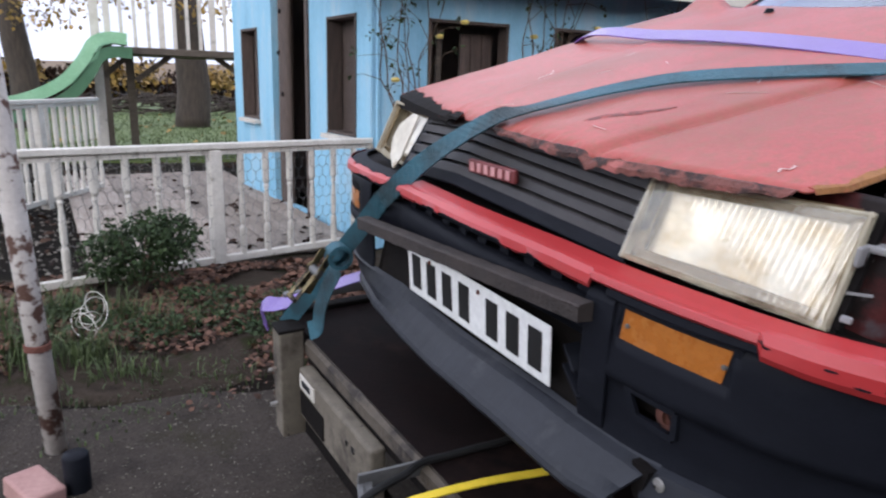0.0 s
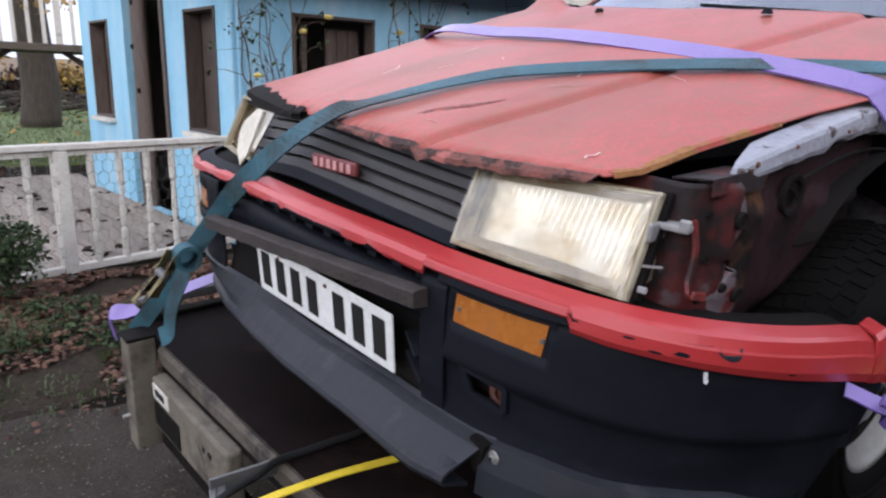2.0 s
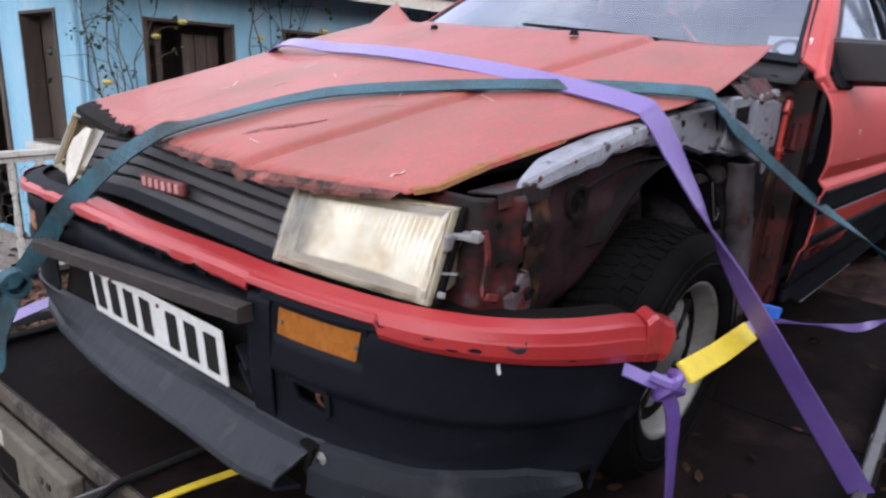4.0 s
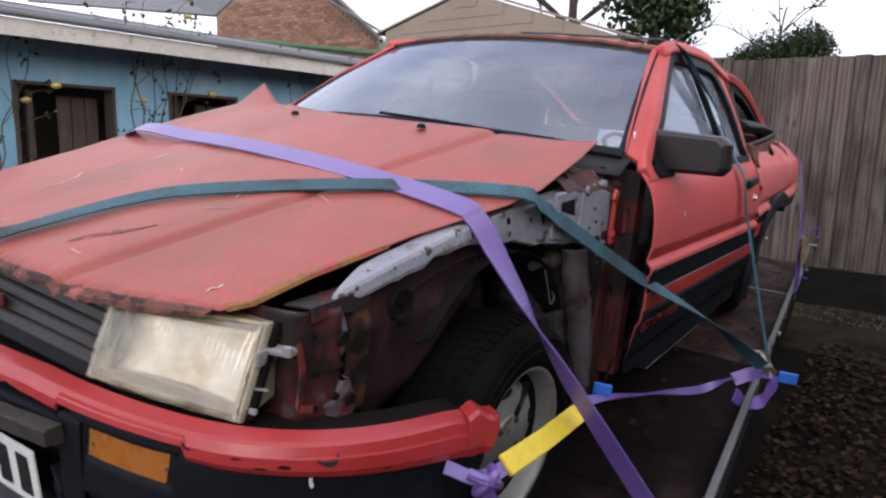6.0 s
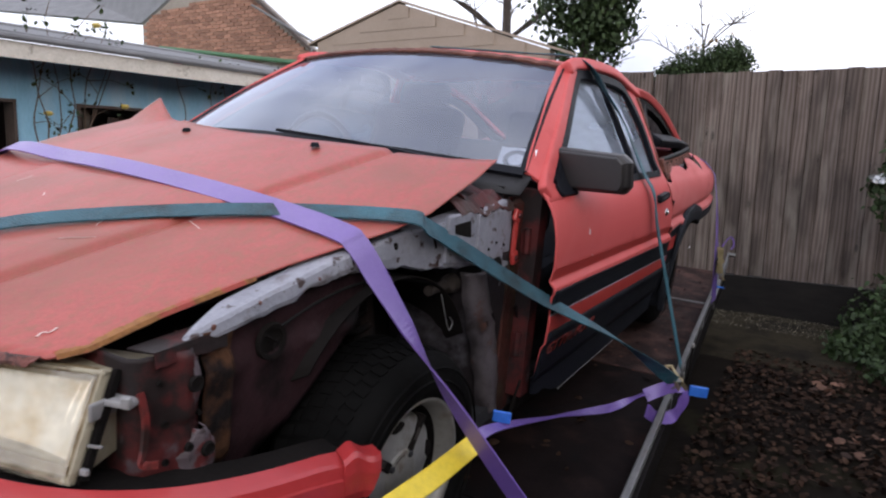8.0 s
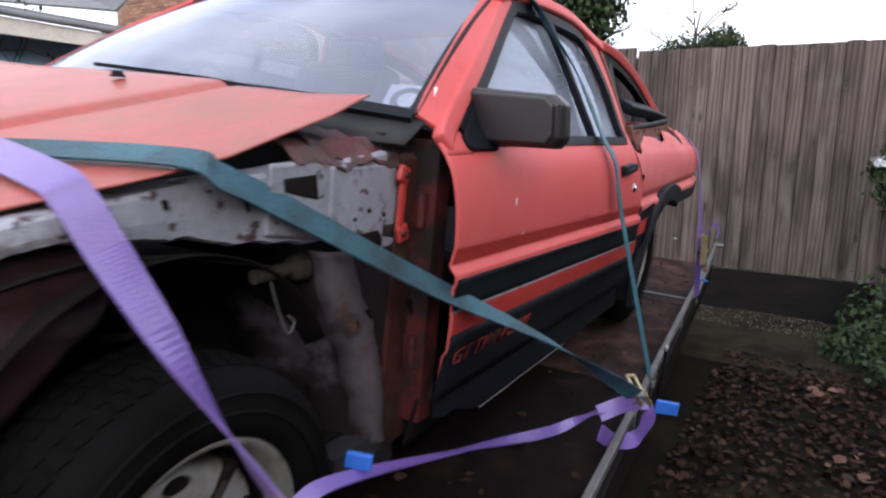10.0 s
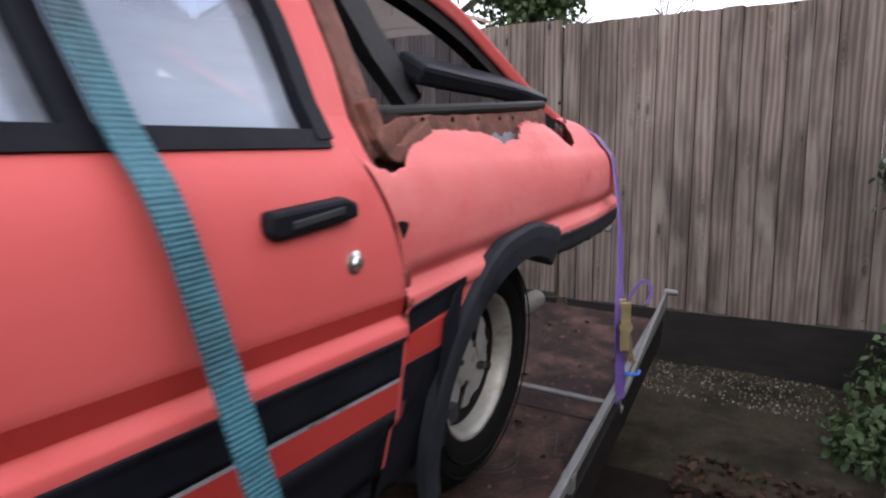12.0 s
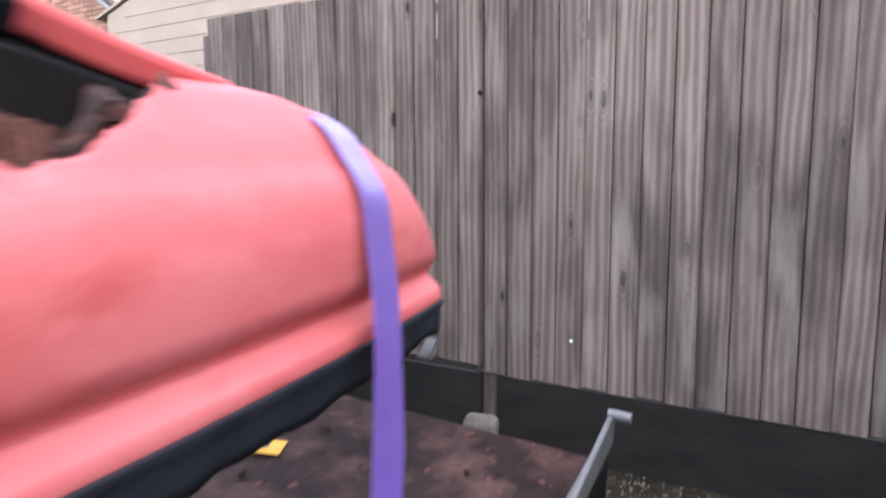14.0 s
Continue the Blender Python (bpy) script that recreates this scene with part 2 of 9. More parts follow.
M_ALLOYGREY = mat("dull grey alloy", [(0.25, 0.245, 0.24), (0.32, 0.315, 0.305)], 5, (0.4, 0.6), 0.3, bump=0.1, patch=(0.14, 0.12, 0.10), patch_at=(0.56, 0.7), patch_scale=9)
M_MOSS = mat("mossy gravelly soil", [(0.015, 0.0125, 0.0095), (0.035, 0.029, 0.019), (0.022, 0.0185, 0.0125)], 4.5, (0.85, 0.97), bump=0.8, fine=60, grit=0.8, patch=(0.013, 0.011, 0.009), patch_at=(0.52, 0.66), patch_scale=2.0, patch2=(0.10, 0.088, 0.07), patch2_at=(0.66, 0.70), patch2_scale=45, spec=0.06)
M_STEEL = mat("galvanised steel", [(0.13, 0.13, 0.13), (0.20, 0.20, 0.197)], 12, (0.45, 0.65), 0.5, bump=0.1, patch=(0.13, 0.09, 0.06), patch_at=(0.6, 0.72), patch_scale=7)
# near-black tone holds the shade on the deck under the car
M_DECKSHADE = mat("brown deck board with shade in its tone", [(0.0045, 0.0034, 0.0034), (0.0105, 0.0068, 0.0065), (0.0065, 0.0044, 0.0042)], 4, (0.5, 0.8), bump=0.15, fine=90, patch=(0.034, 0.019, 0.016), patch_at=(0.54, 0.74), patch_scale=3.2, patch2=(0.006, 0.005, 0.005), patch2_at=(0.55, 0.65), patch2_scale=5, spec=0.06)
# lighter copy for the brighter rear of the deck, with rust flakes
M_DECKWORN = mat("worn rusty deck board, lighter copy", [(0.010, 0.0068, 0.0066), (0.024, 0.0140, 0.0125), (0.014, 0.0085, 0.0082)], 4, (0.5, 0.8), bump=0.4, fine=70, patch=(0.082, 0.044, 0.037), patch_at=(0.47, 0.68), patch_scale=5.5, patch2=(0.12, 0.052, 0.040), patch2_at=(0.60, 0.66), patch2_scale=26, spec=0.12)
M_OLDWOOD = mat("grey weathered wood", [(0.070, 0.057, 0.044), (0.130, 0.106, 0.083)], 9, (0.75, 0.95), bump=0.4, stretch=(1, 1, 6))
M_EDGEWOOD = mat("chipped pale timber edge", [(0.060, 0.048, 0.036), (0.115, 0.094, 0.070)], 9, (0.7, 0.9), bump=0.5, patch=(0.022, 0.017, 0.014), patch_at=(0.48, 0.60), patch_scale=9)
M_MUDDY = mat("muddy cream paint", [(0.115, 0.098, 0.074), (0.175, 0.152, 0.118)], 7, (0.6, 0.85), bump=0.3, patch=(0.050, 0.040, 0.030), patch_at=(0.50, 0.66), patch_scale=8, patch2=(0.028, 0.022, 0.018), patch2_at=(0.62, 0.70), patch2_scale=26)
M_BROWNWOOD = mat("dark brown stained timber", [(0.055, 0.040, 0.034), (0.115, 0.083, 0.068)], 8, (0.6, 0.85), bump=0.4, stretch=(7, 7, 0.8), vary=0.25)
def fence_wood():
    """Softwood boards: cathedral grain, oval knots with bent grain, grey weathering and dark water stains."""
    m = bpy.data.materials.new("weathered fence board")
    m.use_nodes = True
    t = m.node_tree
    n, ln = t.nodes, t.links
    b = n["Principled BSDF"]
    tc, oi = n.new("ShaderNodeTexCoord"), n.new("ShaderNodeObjectInfo")
    off = n.new("ShaderNodeVectorMath")
    off.operation = "MULTIPLY_ADD"
    off.inputs[1].default_value = (0.0, 41.0, 67.0)
    ln.new(oi.outputs["Random"], off.inputs[0])
    ln.new(tc.outputs["Object"], off.inputs[2])

    def scaled(s, src):
        x = n.new("ShaderNodeVectorMath")
        x.operation = "MULTIPLY"
        x.inputs[1].default_value = s
        ln.new(src, x.inputs[0])
        return x.outputs[0]

    def ramp(src, stops):
        r = n.new("ShaderNodeValToRGB")
        e = r.color_ramp.elements
        while len(e) < len(stops):
            e.new(0.5)
        for k, (p, c) in zip(e, stops):
            k.position, k.color = p, (*c, 1)
        ln.new(src, r.inputs[0])
        return r.outputs[0]

    def mix(f, a, c, mode="MIX"):
        x = n.new("ShaderNodeMix")
        x.data_type, x.blend_type = "RGBA", mode
        for s, v in ((0, f), (6, a), (7, c)):
            if isinstance(v, (int, float)):
                x.inputs[s].default_value = v
            elif isinstance(v, tuple):
                x.inputs[s].default_value = (*v, 1)
            else:
                ln.new(v, x.inputs[s])
        return x.outputs[2]

    def noise_at(s, d, src):
        x = n.new("ShaderNodeTexNoise")
        x.inputs["Scale"].default_value, x.inputs["Detail"].default_value = s, d
        ln.new(src, x.inputs["Vector"])
        return x

    base = off.outputs[0]
    bend = noise_at(1.0, 2.0, scaled((0, 5, 1.5), base))
    warp = n.new("ShaderNodeVectorMath")
    warp.operation = "MULTIPLY_ADD"
    warp.inputs[1].default_value = (0, 0.045, 0)
    ln.new(bend.outputs[1], warp.inputs[0])
    ln.new(base, warp.inputs[2])
    knots = n.new("ShaderNodeTexVoronoi")
    knots.inputs["Scale"].default_value = 1.0
    ln.new(scaled((0, 7.5, 2.6), base), knots.inputs["Vector"])
    kd = knots.outputs["Distance"]
    wave = n.new("ShaderNodeTexWave")
    wave.bands_direction = "Y"
    wave.inputs["Scale"].default_value, wave.inputs["Distortion"].default_value = 9.0, 7.0
    wave.inputs["Detail"].default_value, wave.inputs["Detail Scale"].default_value = 3.0, 0.8
    ln.new(scaled((0, 1, 0.06), warp.outputs[0]), wave.inputs["Vector"])
    fibre = noise_at(1.0, 6.0, scaled((0, 160, 2.6), warp.outputs[0]))
    col = ramp(wave.outputs[1], [(0.1, (0.102, 0.079, 0.067)), (0.55, (0.131, 0.103, 0.089)), (0.95, (0.166, 0.135, 0.120))])
    col = mix(0.28, col, ramp(fibre.outputs[0], [(0.3, (0.62,) * 3), (0.7, (1.22,) * 3)]), "MULTIPLY")
    rings = n.new("ShaderNodeMath")
    rings.operation = "SINE"
    mul = n.new("ShaderNodeMath")
    mul.operation = "MULTIPLY"
    mul.inputs[1].default_value = 75.0
    ln.new(kd, mul.inputs[0])
    ln.new(mul.outputs[0], rings.inputs[0])
    near = ramp(kd, [(0.10, (1, 1, 1)), (0.30, (0, 0, 0))])
    col = mix(near, col, mix(0.5, col, ramp(rings.outputs[0], [(0.0, (0.060, 0.048, 0.040)), (0.9, (0.180, 0.152, 0.130))])))
    col = mix(ramp(kd, [(0.080, (1, 1, 1)), (0.125, (0, 0, 0))]), col, (0.022, 0.018, 0.017))
    stain = noise_at(1.3, 6.0, scaled((0, 2.0, 0.7), base))
    col = mix(ramp(stain.outputs[0], [(0.48, (0, 0, 0)), (0.64, (0.70,) * 3)]), col, (0.046, 0.037, 0.031))
    geo = n.new("ShaderNodeNewGeometry")
    damp = noise_at(1.0, 9.0, scaled((1.0, 3.2, 1.5), geo.outputs["Position"]))
    col = mix(ramp(damp.outputs[0], [(0.49, (0, 0, 0)), (0.60, (0.42,) * 3)]), col, (0.036, 0.030, 0.029))
    pale = noise_at(1.0, 5.0, scaled((0, 9.0, 1.6), base))
    col = mix(ramp(pale.outputs[0], [(0.52, (0, 0, 0)), (0.70, (0.65,) * 3)]), col, (0.200, 0.176, 0.152))
    v = n.new("ShaderNodeMapRange")
    v.inputs[3].default_value, v.inputs[4].default_value = 0.80, 1.20
    ln.new(oi.outputs["Random"], v.inputs[0])
    col = mix(1.0, col, v.outputs[0], "MULTIPLY")
    ln.new(col, b.inputs["Base Color"])
    b.inputs["Roughness"].default_value, b.inputs["Specular IOR Level"].default_value = 0.88, 0.15
    bp = n.new("ShaderNodeBump")
    bp.inputs["Strength"].default_value, bp.inputs["Distance"].default_value = 0.3, 0.003
    ln.new(fibre.outputs[0], bp.inputs["Height"])
    ln.new(bp.outputs[0], b.inputs["Normal"])
    return m


M_FENCE = fence_wood()
M_GRAVELBOARD = mat("dark gravel board", [(0.0095, 0.0085, 0.008), (0.019, 0.0165, 0.015)], 4, (0.7, 0.9), bump=0.3, stretch=(1, 1, 4), spec=0.15)
M_BLUE = mat("chalky pale blue paint", [(0.20, 0.43, 0.59), (0.27, 0.52, 0.68), (0.22, 0.46, 0.62)], 3, (0.6, 0.8), bump=0.15, stretch=(1.6, 1.6, 0.35), patch=(0.44, 0.58, 0.66), patch_at=(0.50, 0.72), patch_scale=3, patch2=(0.30, 0.33, 0.33), patch2_at=(0.68, 0.74), patch2_scale=9)
M_WHITE = mat("dirty cream white paint", [(0.52, 0.49, 0.43), (0.66, 0.63, 0.57)], 7, (0.6, 0.8), bump=0.15, patch=(0.22, 0.2, 0.16), patch_at=(0.6, 0.72), patch_scale=10)
M_TEAL = mat("teal webbing", [(0.016, 0.080, 0.112), (0.036, 0.140, 0.185)], 9, (0.45, 0.6), bump=0.6, fine=210, grit=0.8, patch=(0.012, 0.030, 0.036), patch_at=(0.46, 0.66), patch_scale=7)
def ribbed(m, axis, period):
    """Adds woven cross ribs along one axis to a webbing."""
    t = m.node_tree
    b = t.nodes["Principled BSDF"]
    tc, wv, bp = t.nodes.new("ShaderNodeTexCoord"), t.nodes.new("ShaderNodeTexWave"), t.nodes.new("ShaderNodeBump")
    wv.bands_direction = axis
    wv.inputs["Scale"].default_value, wv.inputs["Distortion"].default_value, wv.inputs["Detail Scale"].default_value = 0.314 / period, 0.6, 3.0
    bp.inputs["Strength"].default_value, bp.inputs["Distance"].default_value = 0.40, 0.002
    t.links.new(tc.outputs["Object"], wv.inputs["Vector"])
    t.links.new(wv.outputs[1], bp.inputs["Height"])
    t.links.new(b.inputs["Normal"].links[0].from_socket, bp.inputs["Normal"])
    t.links.new(bp.outputs[0], b.inputs["Normal"])
    return m


M_TEALDOWN = ribbed(mat("hanging teal webbing", [(0.018, 0.095, 0.132), (0.040, 0.160, 0.205)], 9, (0.45, 0.6), bump=0.4, fine=210, grit=0.7, patch=(0.012, 0.036, 0.044), patch_at=(0.52, 0.72), patch_scale=7), "Z", 0.0055)
ribbed(M_TEAL, "X", 0.006)
M_SILVER = mat("worn silver chrome", [(0.62, 0.63, 0.64), (0.78, 0.78, 0.78)], 14, (0.18, 0.32), 0.95, bump=0.05)
M_PURPLE = mat("purple webbing", [(0.135, 0.072, 0.31), (0.18, 0.105, 0.375)], 6, (0.30, 0.45), bump=0.25, fine=300, spec=0.9, coat=0.35, patch=(0.10, 0.05, 0.28), patch_at=(0.6, 0.8), patch_scale=9)
M_YELLOW = mat("yellow vinyl sleeve", [(0.72, 0.53, 0.03), (0.8, 0.6, 0.05)], 8, (0.45, 0.6), bump=0.1)
M_BRASS = mat("yellow passivated steel", [(0.30, 0.24, 0.13), (0.40, 0.33, 0.19)], 12, (0.35, 0.55), 0.7, bump=0.15)
M_OLDBRASS = mat("dull yellow plated steel", [(0.16, 0.125, 0.06), (0.26, 0.21, 0.11)], 16, (0.35, 0.55), 0.7, bump=0.2, patch=(0.03, 0.024, 0.018), patch_at=(0.5, 0.6), patch_scale=20)
M_ORANGE = mat("amber lens", [(0.36, 0.115, 0.018), (0.45, 0.155, 0.025)], 20, (0.2, 0.35), bump=0.1, fine=200, coat=0.5)
M_CREAM = mat("yellowed cream plastic", [(0.26, 0.22, 0.15), (0.42, 0.38, 0.28)], 10, (0.4, 0.6), bump=0.1, patch=(0.10, 0.07, 0.035), patch_at=(0.54, 0.66), patch_scale=12)
M_CHROME = mat("tarnished reflector", [(0.70, 0.66, 0.57), (0.86, 0.81, 0.70)], 14, (0.26, 0.44), 0.95, bump=0.3, fine=22, patch=(0.56, 0.43, 0.25), patch_at=(0.46, 0.64), patch_scale=12)
M_PLATE = mat("white plate", [(0.72, 0.72, 0.70), (0.8, 0.8, 0.78)], 6, (0.35, 0.5), bump=0.03)
M_INK = mat("black plate lettering", [(0.012, 0.012, 0.012), (0.018, 0.018, 0.018)], 9, (0.4, 0.5), bump=0.0)
M_GLASS = glass("hazy car glass", (0.80, 0.85, 0.97), 0.03, 0.62, 0.09, (0.45, 0.50, 0.60), 2.35)
# pale blue film is dust and painted sky reflection together
M_SIDEGLASS = glass("side glass with dust and sky sheen", (0.74, 0.82, 0.95), 0.06, 0.65, 0.38, (0.42, 0.48, 0.58), 2.3, 1.6, 0.5)
# the film's warm tint also paints golden reflections on the clouded lens
M_LENS = glass("headlamp glass", (0.97, 0.95, 0.89), 0.08, 0.97, 0.20, (0.72, 0.66, 0.52), 2.0, 7.0, 0.55, 4.0, 35.0)
M_CABIN = mat("dark cabin trim", [(0.012, 0.012, 0.014), (0.022, 0.022, 0.026)], 8, (0.6, 0.85), bump=0.15)
M_PAPER = mat("white paper", [(0.65, 0.67, 0.7), (0.75, 0.77, 0.8)], 9, (0.6, 0.7), bump=0.02)
M_CABLE = mat("black cable rubber", [(0.012, 0.012, 0.012), (0.02, 0.02, 0.02)], 9, (0.5, 0.7), bump=0.05, spec=0.12)
M_BLUEPLASTIC = mat("bright blue plastic", [(0.02, 0.12, 0.5), (0.03, 0.16, 0.6)], 9, (0.4, 0.55), bump=0.05)
M_GREENPLASTIC = mat("pale green plastic", [(0.22, 0.46, 0.26), (0.30, 0.56, 0.34)], 5, (0.35, 0.5), bump=0.03)
M_DARKGREEN = mat("green paint", [(0.05, 0.14, 0.07), (0.07, 0.18, 0.09)], 5, (0.5, 0.6), bump=0.03)
M_BARK = mat("tree bark", [(0.034, 0.027, 0.022), (0.075, 0.058, 0.046)], 6, (0.85, 0.95), bump=0.8, stretch=(3, 3, 0.6))
M_TWIG = mat("thin brown stem", [(0.07, 0.045, 0.03), (0.11, 0.075, 0.05)], 9, (0.8, 0.9), bump=0.1)
M_LEAF = mat("dull green leaf", [(0.022, 0.040, 0.015), (0.045, 0.070, 0.026)], 9, (0.5, 0.7), bump=0.0, vary=0.45, island=True, spec=0.25)
M_AUTUMN = mat("yellow brown leaf", [(0.20, 0.13, 0.03), (0.30, 0.19, 0.05)], 9, (0.6, 0.8), bump=0.0, vary=0.5, island=True)
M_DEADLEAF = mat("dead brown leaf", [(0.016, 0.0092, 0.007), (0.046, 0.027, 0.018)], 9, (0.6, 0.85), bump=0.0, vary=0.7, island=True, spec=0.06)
M_HEAPLEAF = mat("red brown fallen leaf", [(0.050, 0.026, 0.018), (0.150, 0.080, 0.054)], 9, (0.6, 0.85), bump=0.0, vary=0.7, island=True, spec=0.2)
M_GRASS = mat("lawn", [(0.07, 0.11, 0.03), (0.11, 0.15, 0.045), (0.09, 0.12, 0.035)], 1.5, (0.8, 0.95), bump=0.5, fine=45)
M_BLADE = mat("grass blade", [(0.035, 0.060, 0.016), (0.070, 0.095, 0.030)], 3, (0.6, 0.8), bump=0.0, vary=0.4, island=True)
M_BRICK = mat("old red brick", [(0.26, 0.13, 0.09), (0.36, 0.20, 0.14)], 6, (0.8, 0.95), bump=0.3, vary=0.3)
M_MORTAR = mat("grey mortar", [(0.26, 0.23, 0.20), (0.34, 0.31, 0.27)], 6, (0.85, 0.95), bump=0.3)
M_FELT = mat("grey roofing felt", [(0.15, 0.155, 0.165), (0.21, 0.215, 0.225)], 3, (0.8, 0.95), bump=0.3, fine=120)
M_TANWALL = mat("tan clad gable", [(0.30, 0.24, 0.19), (0.36, 0.29, 0.235)], 1.5, (0.8, 0.9), bump=0.1)
# base tone lowered to hold the dim light close to the ground
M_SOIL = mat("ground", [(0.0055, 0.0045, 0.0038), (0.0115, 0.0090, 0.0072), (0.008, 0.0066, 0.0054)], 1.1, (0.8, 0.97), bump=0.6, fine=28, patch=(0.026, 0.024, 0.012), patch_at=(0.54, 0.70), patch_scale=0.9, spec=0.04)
M_TARMAC = mat("gritty old tarmac", [(0.026, 0.0215, 0.0180), (0.056, 0.0465, 0.0390), (0.036, 0.0300, 0.0255)], 3.2, (0.8, 0.95), bump=1.0, fine=75, grit=0.8, patch=(0.032, 0.029, 0.016), patch_at=(0.54, 0.68), patch_scale=2.6, patch2=(0.10, 0.088, 0.076), patch2_at=(0.63, 0.70), patch2_scale=110, spec=0.10)
M_BEDSOIL = mat("brown garden soil", [(0.018, 0.0135, 0.0105), (0.044, 0.034, 0.026), (0.028, 0.0215, 0.0165)], 4, (0.85, 0.97), bump=0.9, fine=50, grit=0.8, patch=(0.022, 0.024, 0.010), patch_at=(0.54, 0.66), patch_scale=4, spec=0.06)
M_STONE = mat("grit stone", [(0.06, 0.053, 0.045), (0.17, 0.155, 0.132)], 9, (0.8, 0.95), bump=0.2, vary=0.6, island=True, spec=0.15)
M_GRAVEL = mat("dirty gravel", [(0.07, 0.062, 0.046), (0.19, 0.172, 0.135)], 9, (0.85, 0.95), bump=0.2, vary=0.6, island=True, spec=0.1)
M_POLE = mat("flaking white pole paint", [(0.50, 0.46, 0.42), (0.62, 0.58, 0.54)], 9, (0.6, 0.8), bump=0.35, patch=(0.10, 0.05, 0.035), patch_at=(0.52, 0.58), patch_scale=16)
M_PINK = mat("pinkish brick", [(0.34, 0.19, 0.17), (0.42, 0.25, 0.22)], 8, (0.8, 0.9), bump=0.2)
M_ROSE = mat("rose petal", [(0.5, 0.05, 0.14), (0.6, 0.09, 0.2)], 8, (0.5, 0.6), bump=0.0)
M_ROSEYELLOW = mat("yellow rose petal", [(0.45, 0.34, 0.07), (0.55, 0.43, 0.13)], 8, (0.5, 0.6), bump=0.0)


# ------------------------------------------------------------------ mesh helpers
def part(name, bm, material, parent=None, label="", smooth=False, solid=0.0, bevel=0.0, offset=0.0):
    """Link a bmesh as one mesh object, under a thing or a part."""
    me = bpy.data.meshes.new(name)
    bmesh.ops.recalc_face_normals(bm, faces=bm.faces)
    bm.to_mesh(me)
    bm.free()
    me.materials.append(material)
    if smooth:
        me.polygons.foreach_set("use_smooth", [True] * len(me.polygons))
    ob = new(name, me)
    ob.parent = parent
    if solid:
        md = ob.modifiers.new("thick", "SOLIDIFY")
        md.thickness, md.offset = solid, offset
    if bevel:
        md = ob.modifiers.new("edge", "BEVEL")
        md.width, md.segments, md.limit_method = bevel, 2, "ANGLE"
    if label:
        ob["label"] = label
    return ob


def thing(name, label, category, m=None, group="", kind=""):
    ob = new(name)
    ob.empty_display_size = 0.1
    if m is not None:
        ob.matrix_world = m
    return tagged(ob, label, category, group, kind)


def box(bm, c, s, r=(0, 0, 0), taper=1.0):
    """A box of size s at c, turned by r degrees; the top scaled by taper."""
    m = pose(*c, *r)
    v = []
    for z in (-0.5, 0.5):
        k = taper if z > 0 else 1.0
        for x, y in ((-0.5, -0.5), (0.5, -0.5), (0.5, 0.5), (-0.5, 0.5)):
            v.append(bm.verts.new(m @ Vector((x * s[0] * k, y * s[1] * k, z * s[2]))))
    for f in ((0, 3, 2, 1), (4, 5, 6, 7), (0, 1, 5, 4), (1, 2, 6, 5), (2, 3, 7, 6), (3, 0, 4, 7)):
        bm.faces.new([v[i] for i in f])
    return bm


def boxes(*items):
    bm = bmesh.new()
    for it in items:
        box(bm, *it)
    return bm


def grid(rows, closed=False):
    """A skin over rows of points."""
    bm = bmesh.new()
    vs = [[bm.verts.new(p) for p in r] for r in rows]
    for a, b in zip(vs, vs[1:]):
        n = len(a)
        for j in range(n if closed else n - 1):
            k = (j + 1) % n
            bm.faces.new((a[j], a[k], b[k], b[j]))
    return bm


def prism(poly, depth, axis="y", bm=None):
    """A polygon of 2D points pushed along an axis from depth[0] to depth[1]."""
    bm = bm or bmesh.new()
    def at(p, d):
        return {"y": (p[0], d, p[1]), "x": (d, p[0], p[1]), "z": (p[0], p[1], d)}[axis]
    a = [bm.verts.new(at(p, depth[0])) for p in poly]
    b = [bm.verts.new(at(p, depth[1])) for p in poly]
    bm.faces.new(a), bm.faces.new(b[::-1])
    for i in range(len(poly)):
        j = (i + 1) % len(poly)
        bm.faces.new((a[i], b[i], b[j], a[j]))
    return bm


def smooth_path(pts, n=8):
    """Catmull-Rom through points."""
    p = [Vector(q) for q in pts]
    p = [2 * p[0] - p[1]] + p + [2 * p[-1] - p[-2]]
    out = []
    for i in range(1, len(p) - 2):
        a, b, c, d = p[i - 1:i + 3]
        for k in range(n):
            t = k / n
            out.append(0.5 * (2 * b + (c - a) * t + (2 * a - 5 * b + 4 * c - d) * t * t + (3 * b - a - 3 * c + d) * t ** 3))
    return out + [p[-2]]


def sweep(pts, w, h, up=(0, 0, 1), ups=None, bm=None):
    """A flat bar of width w and thickness h along points; up is its face's normal."""
    bm = bm or bmesh.new()
    pts = [Vector(p) for p in pts]
    rings = []
    for i, p in enumerate(pts):
        t = (pts[min(i + 1, len(pts) - 1)] - pts[max(i - 1, 0)]).normalized()
        u = Vector(ups[i] if ups else up)
        s = t.cross(u).normalized()
        u = s.cross(t).normalized()
        rings.append([bm.verts.new(p + s * a * w / 2 + u * b * h / 2) for a, b in ((-1, -1), (1, -1), (1, 1), (-1, 1))])
    for a, b in zip(rings, rings[1:]):
        for j in range(4):
            k = (j + 1) % 4
            bm.faces.new((a[j], a[k], b[k], b[j]))
    bm.faces.new(rings[0]), bm.faces.new(rings[-1][::-1])
    return bm


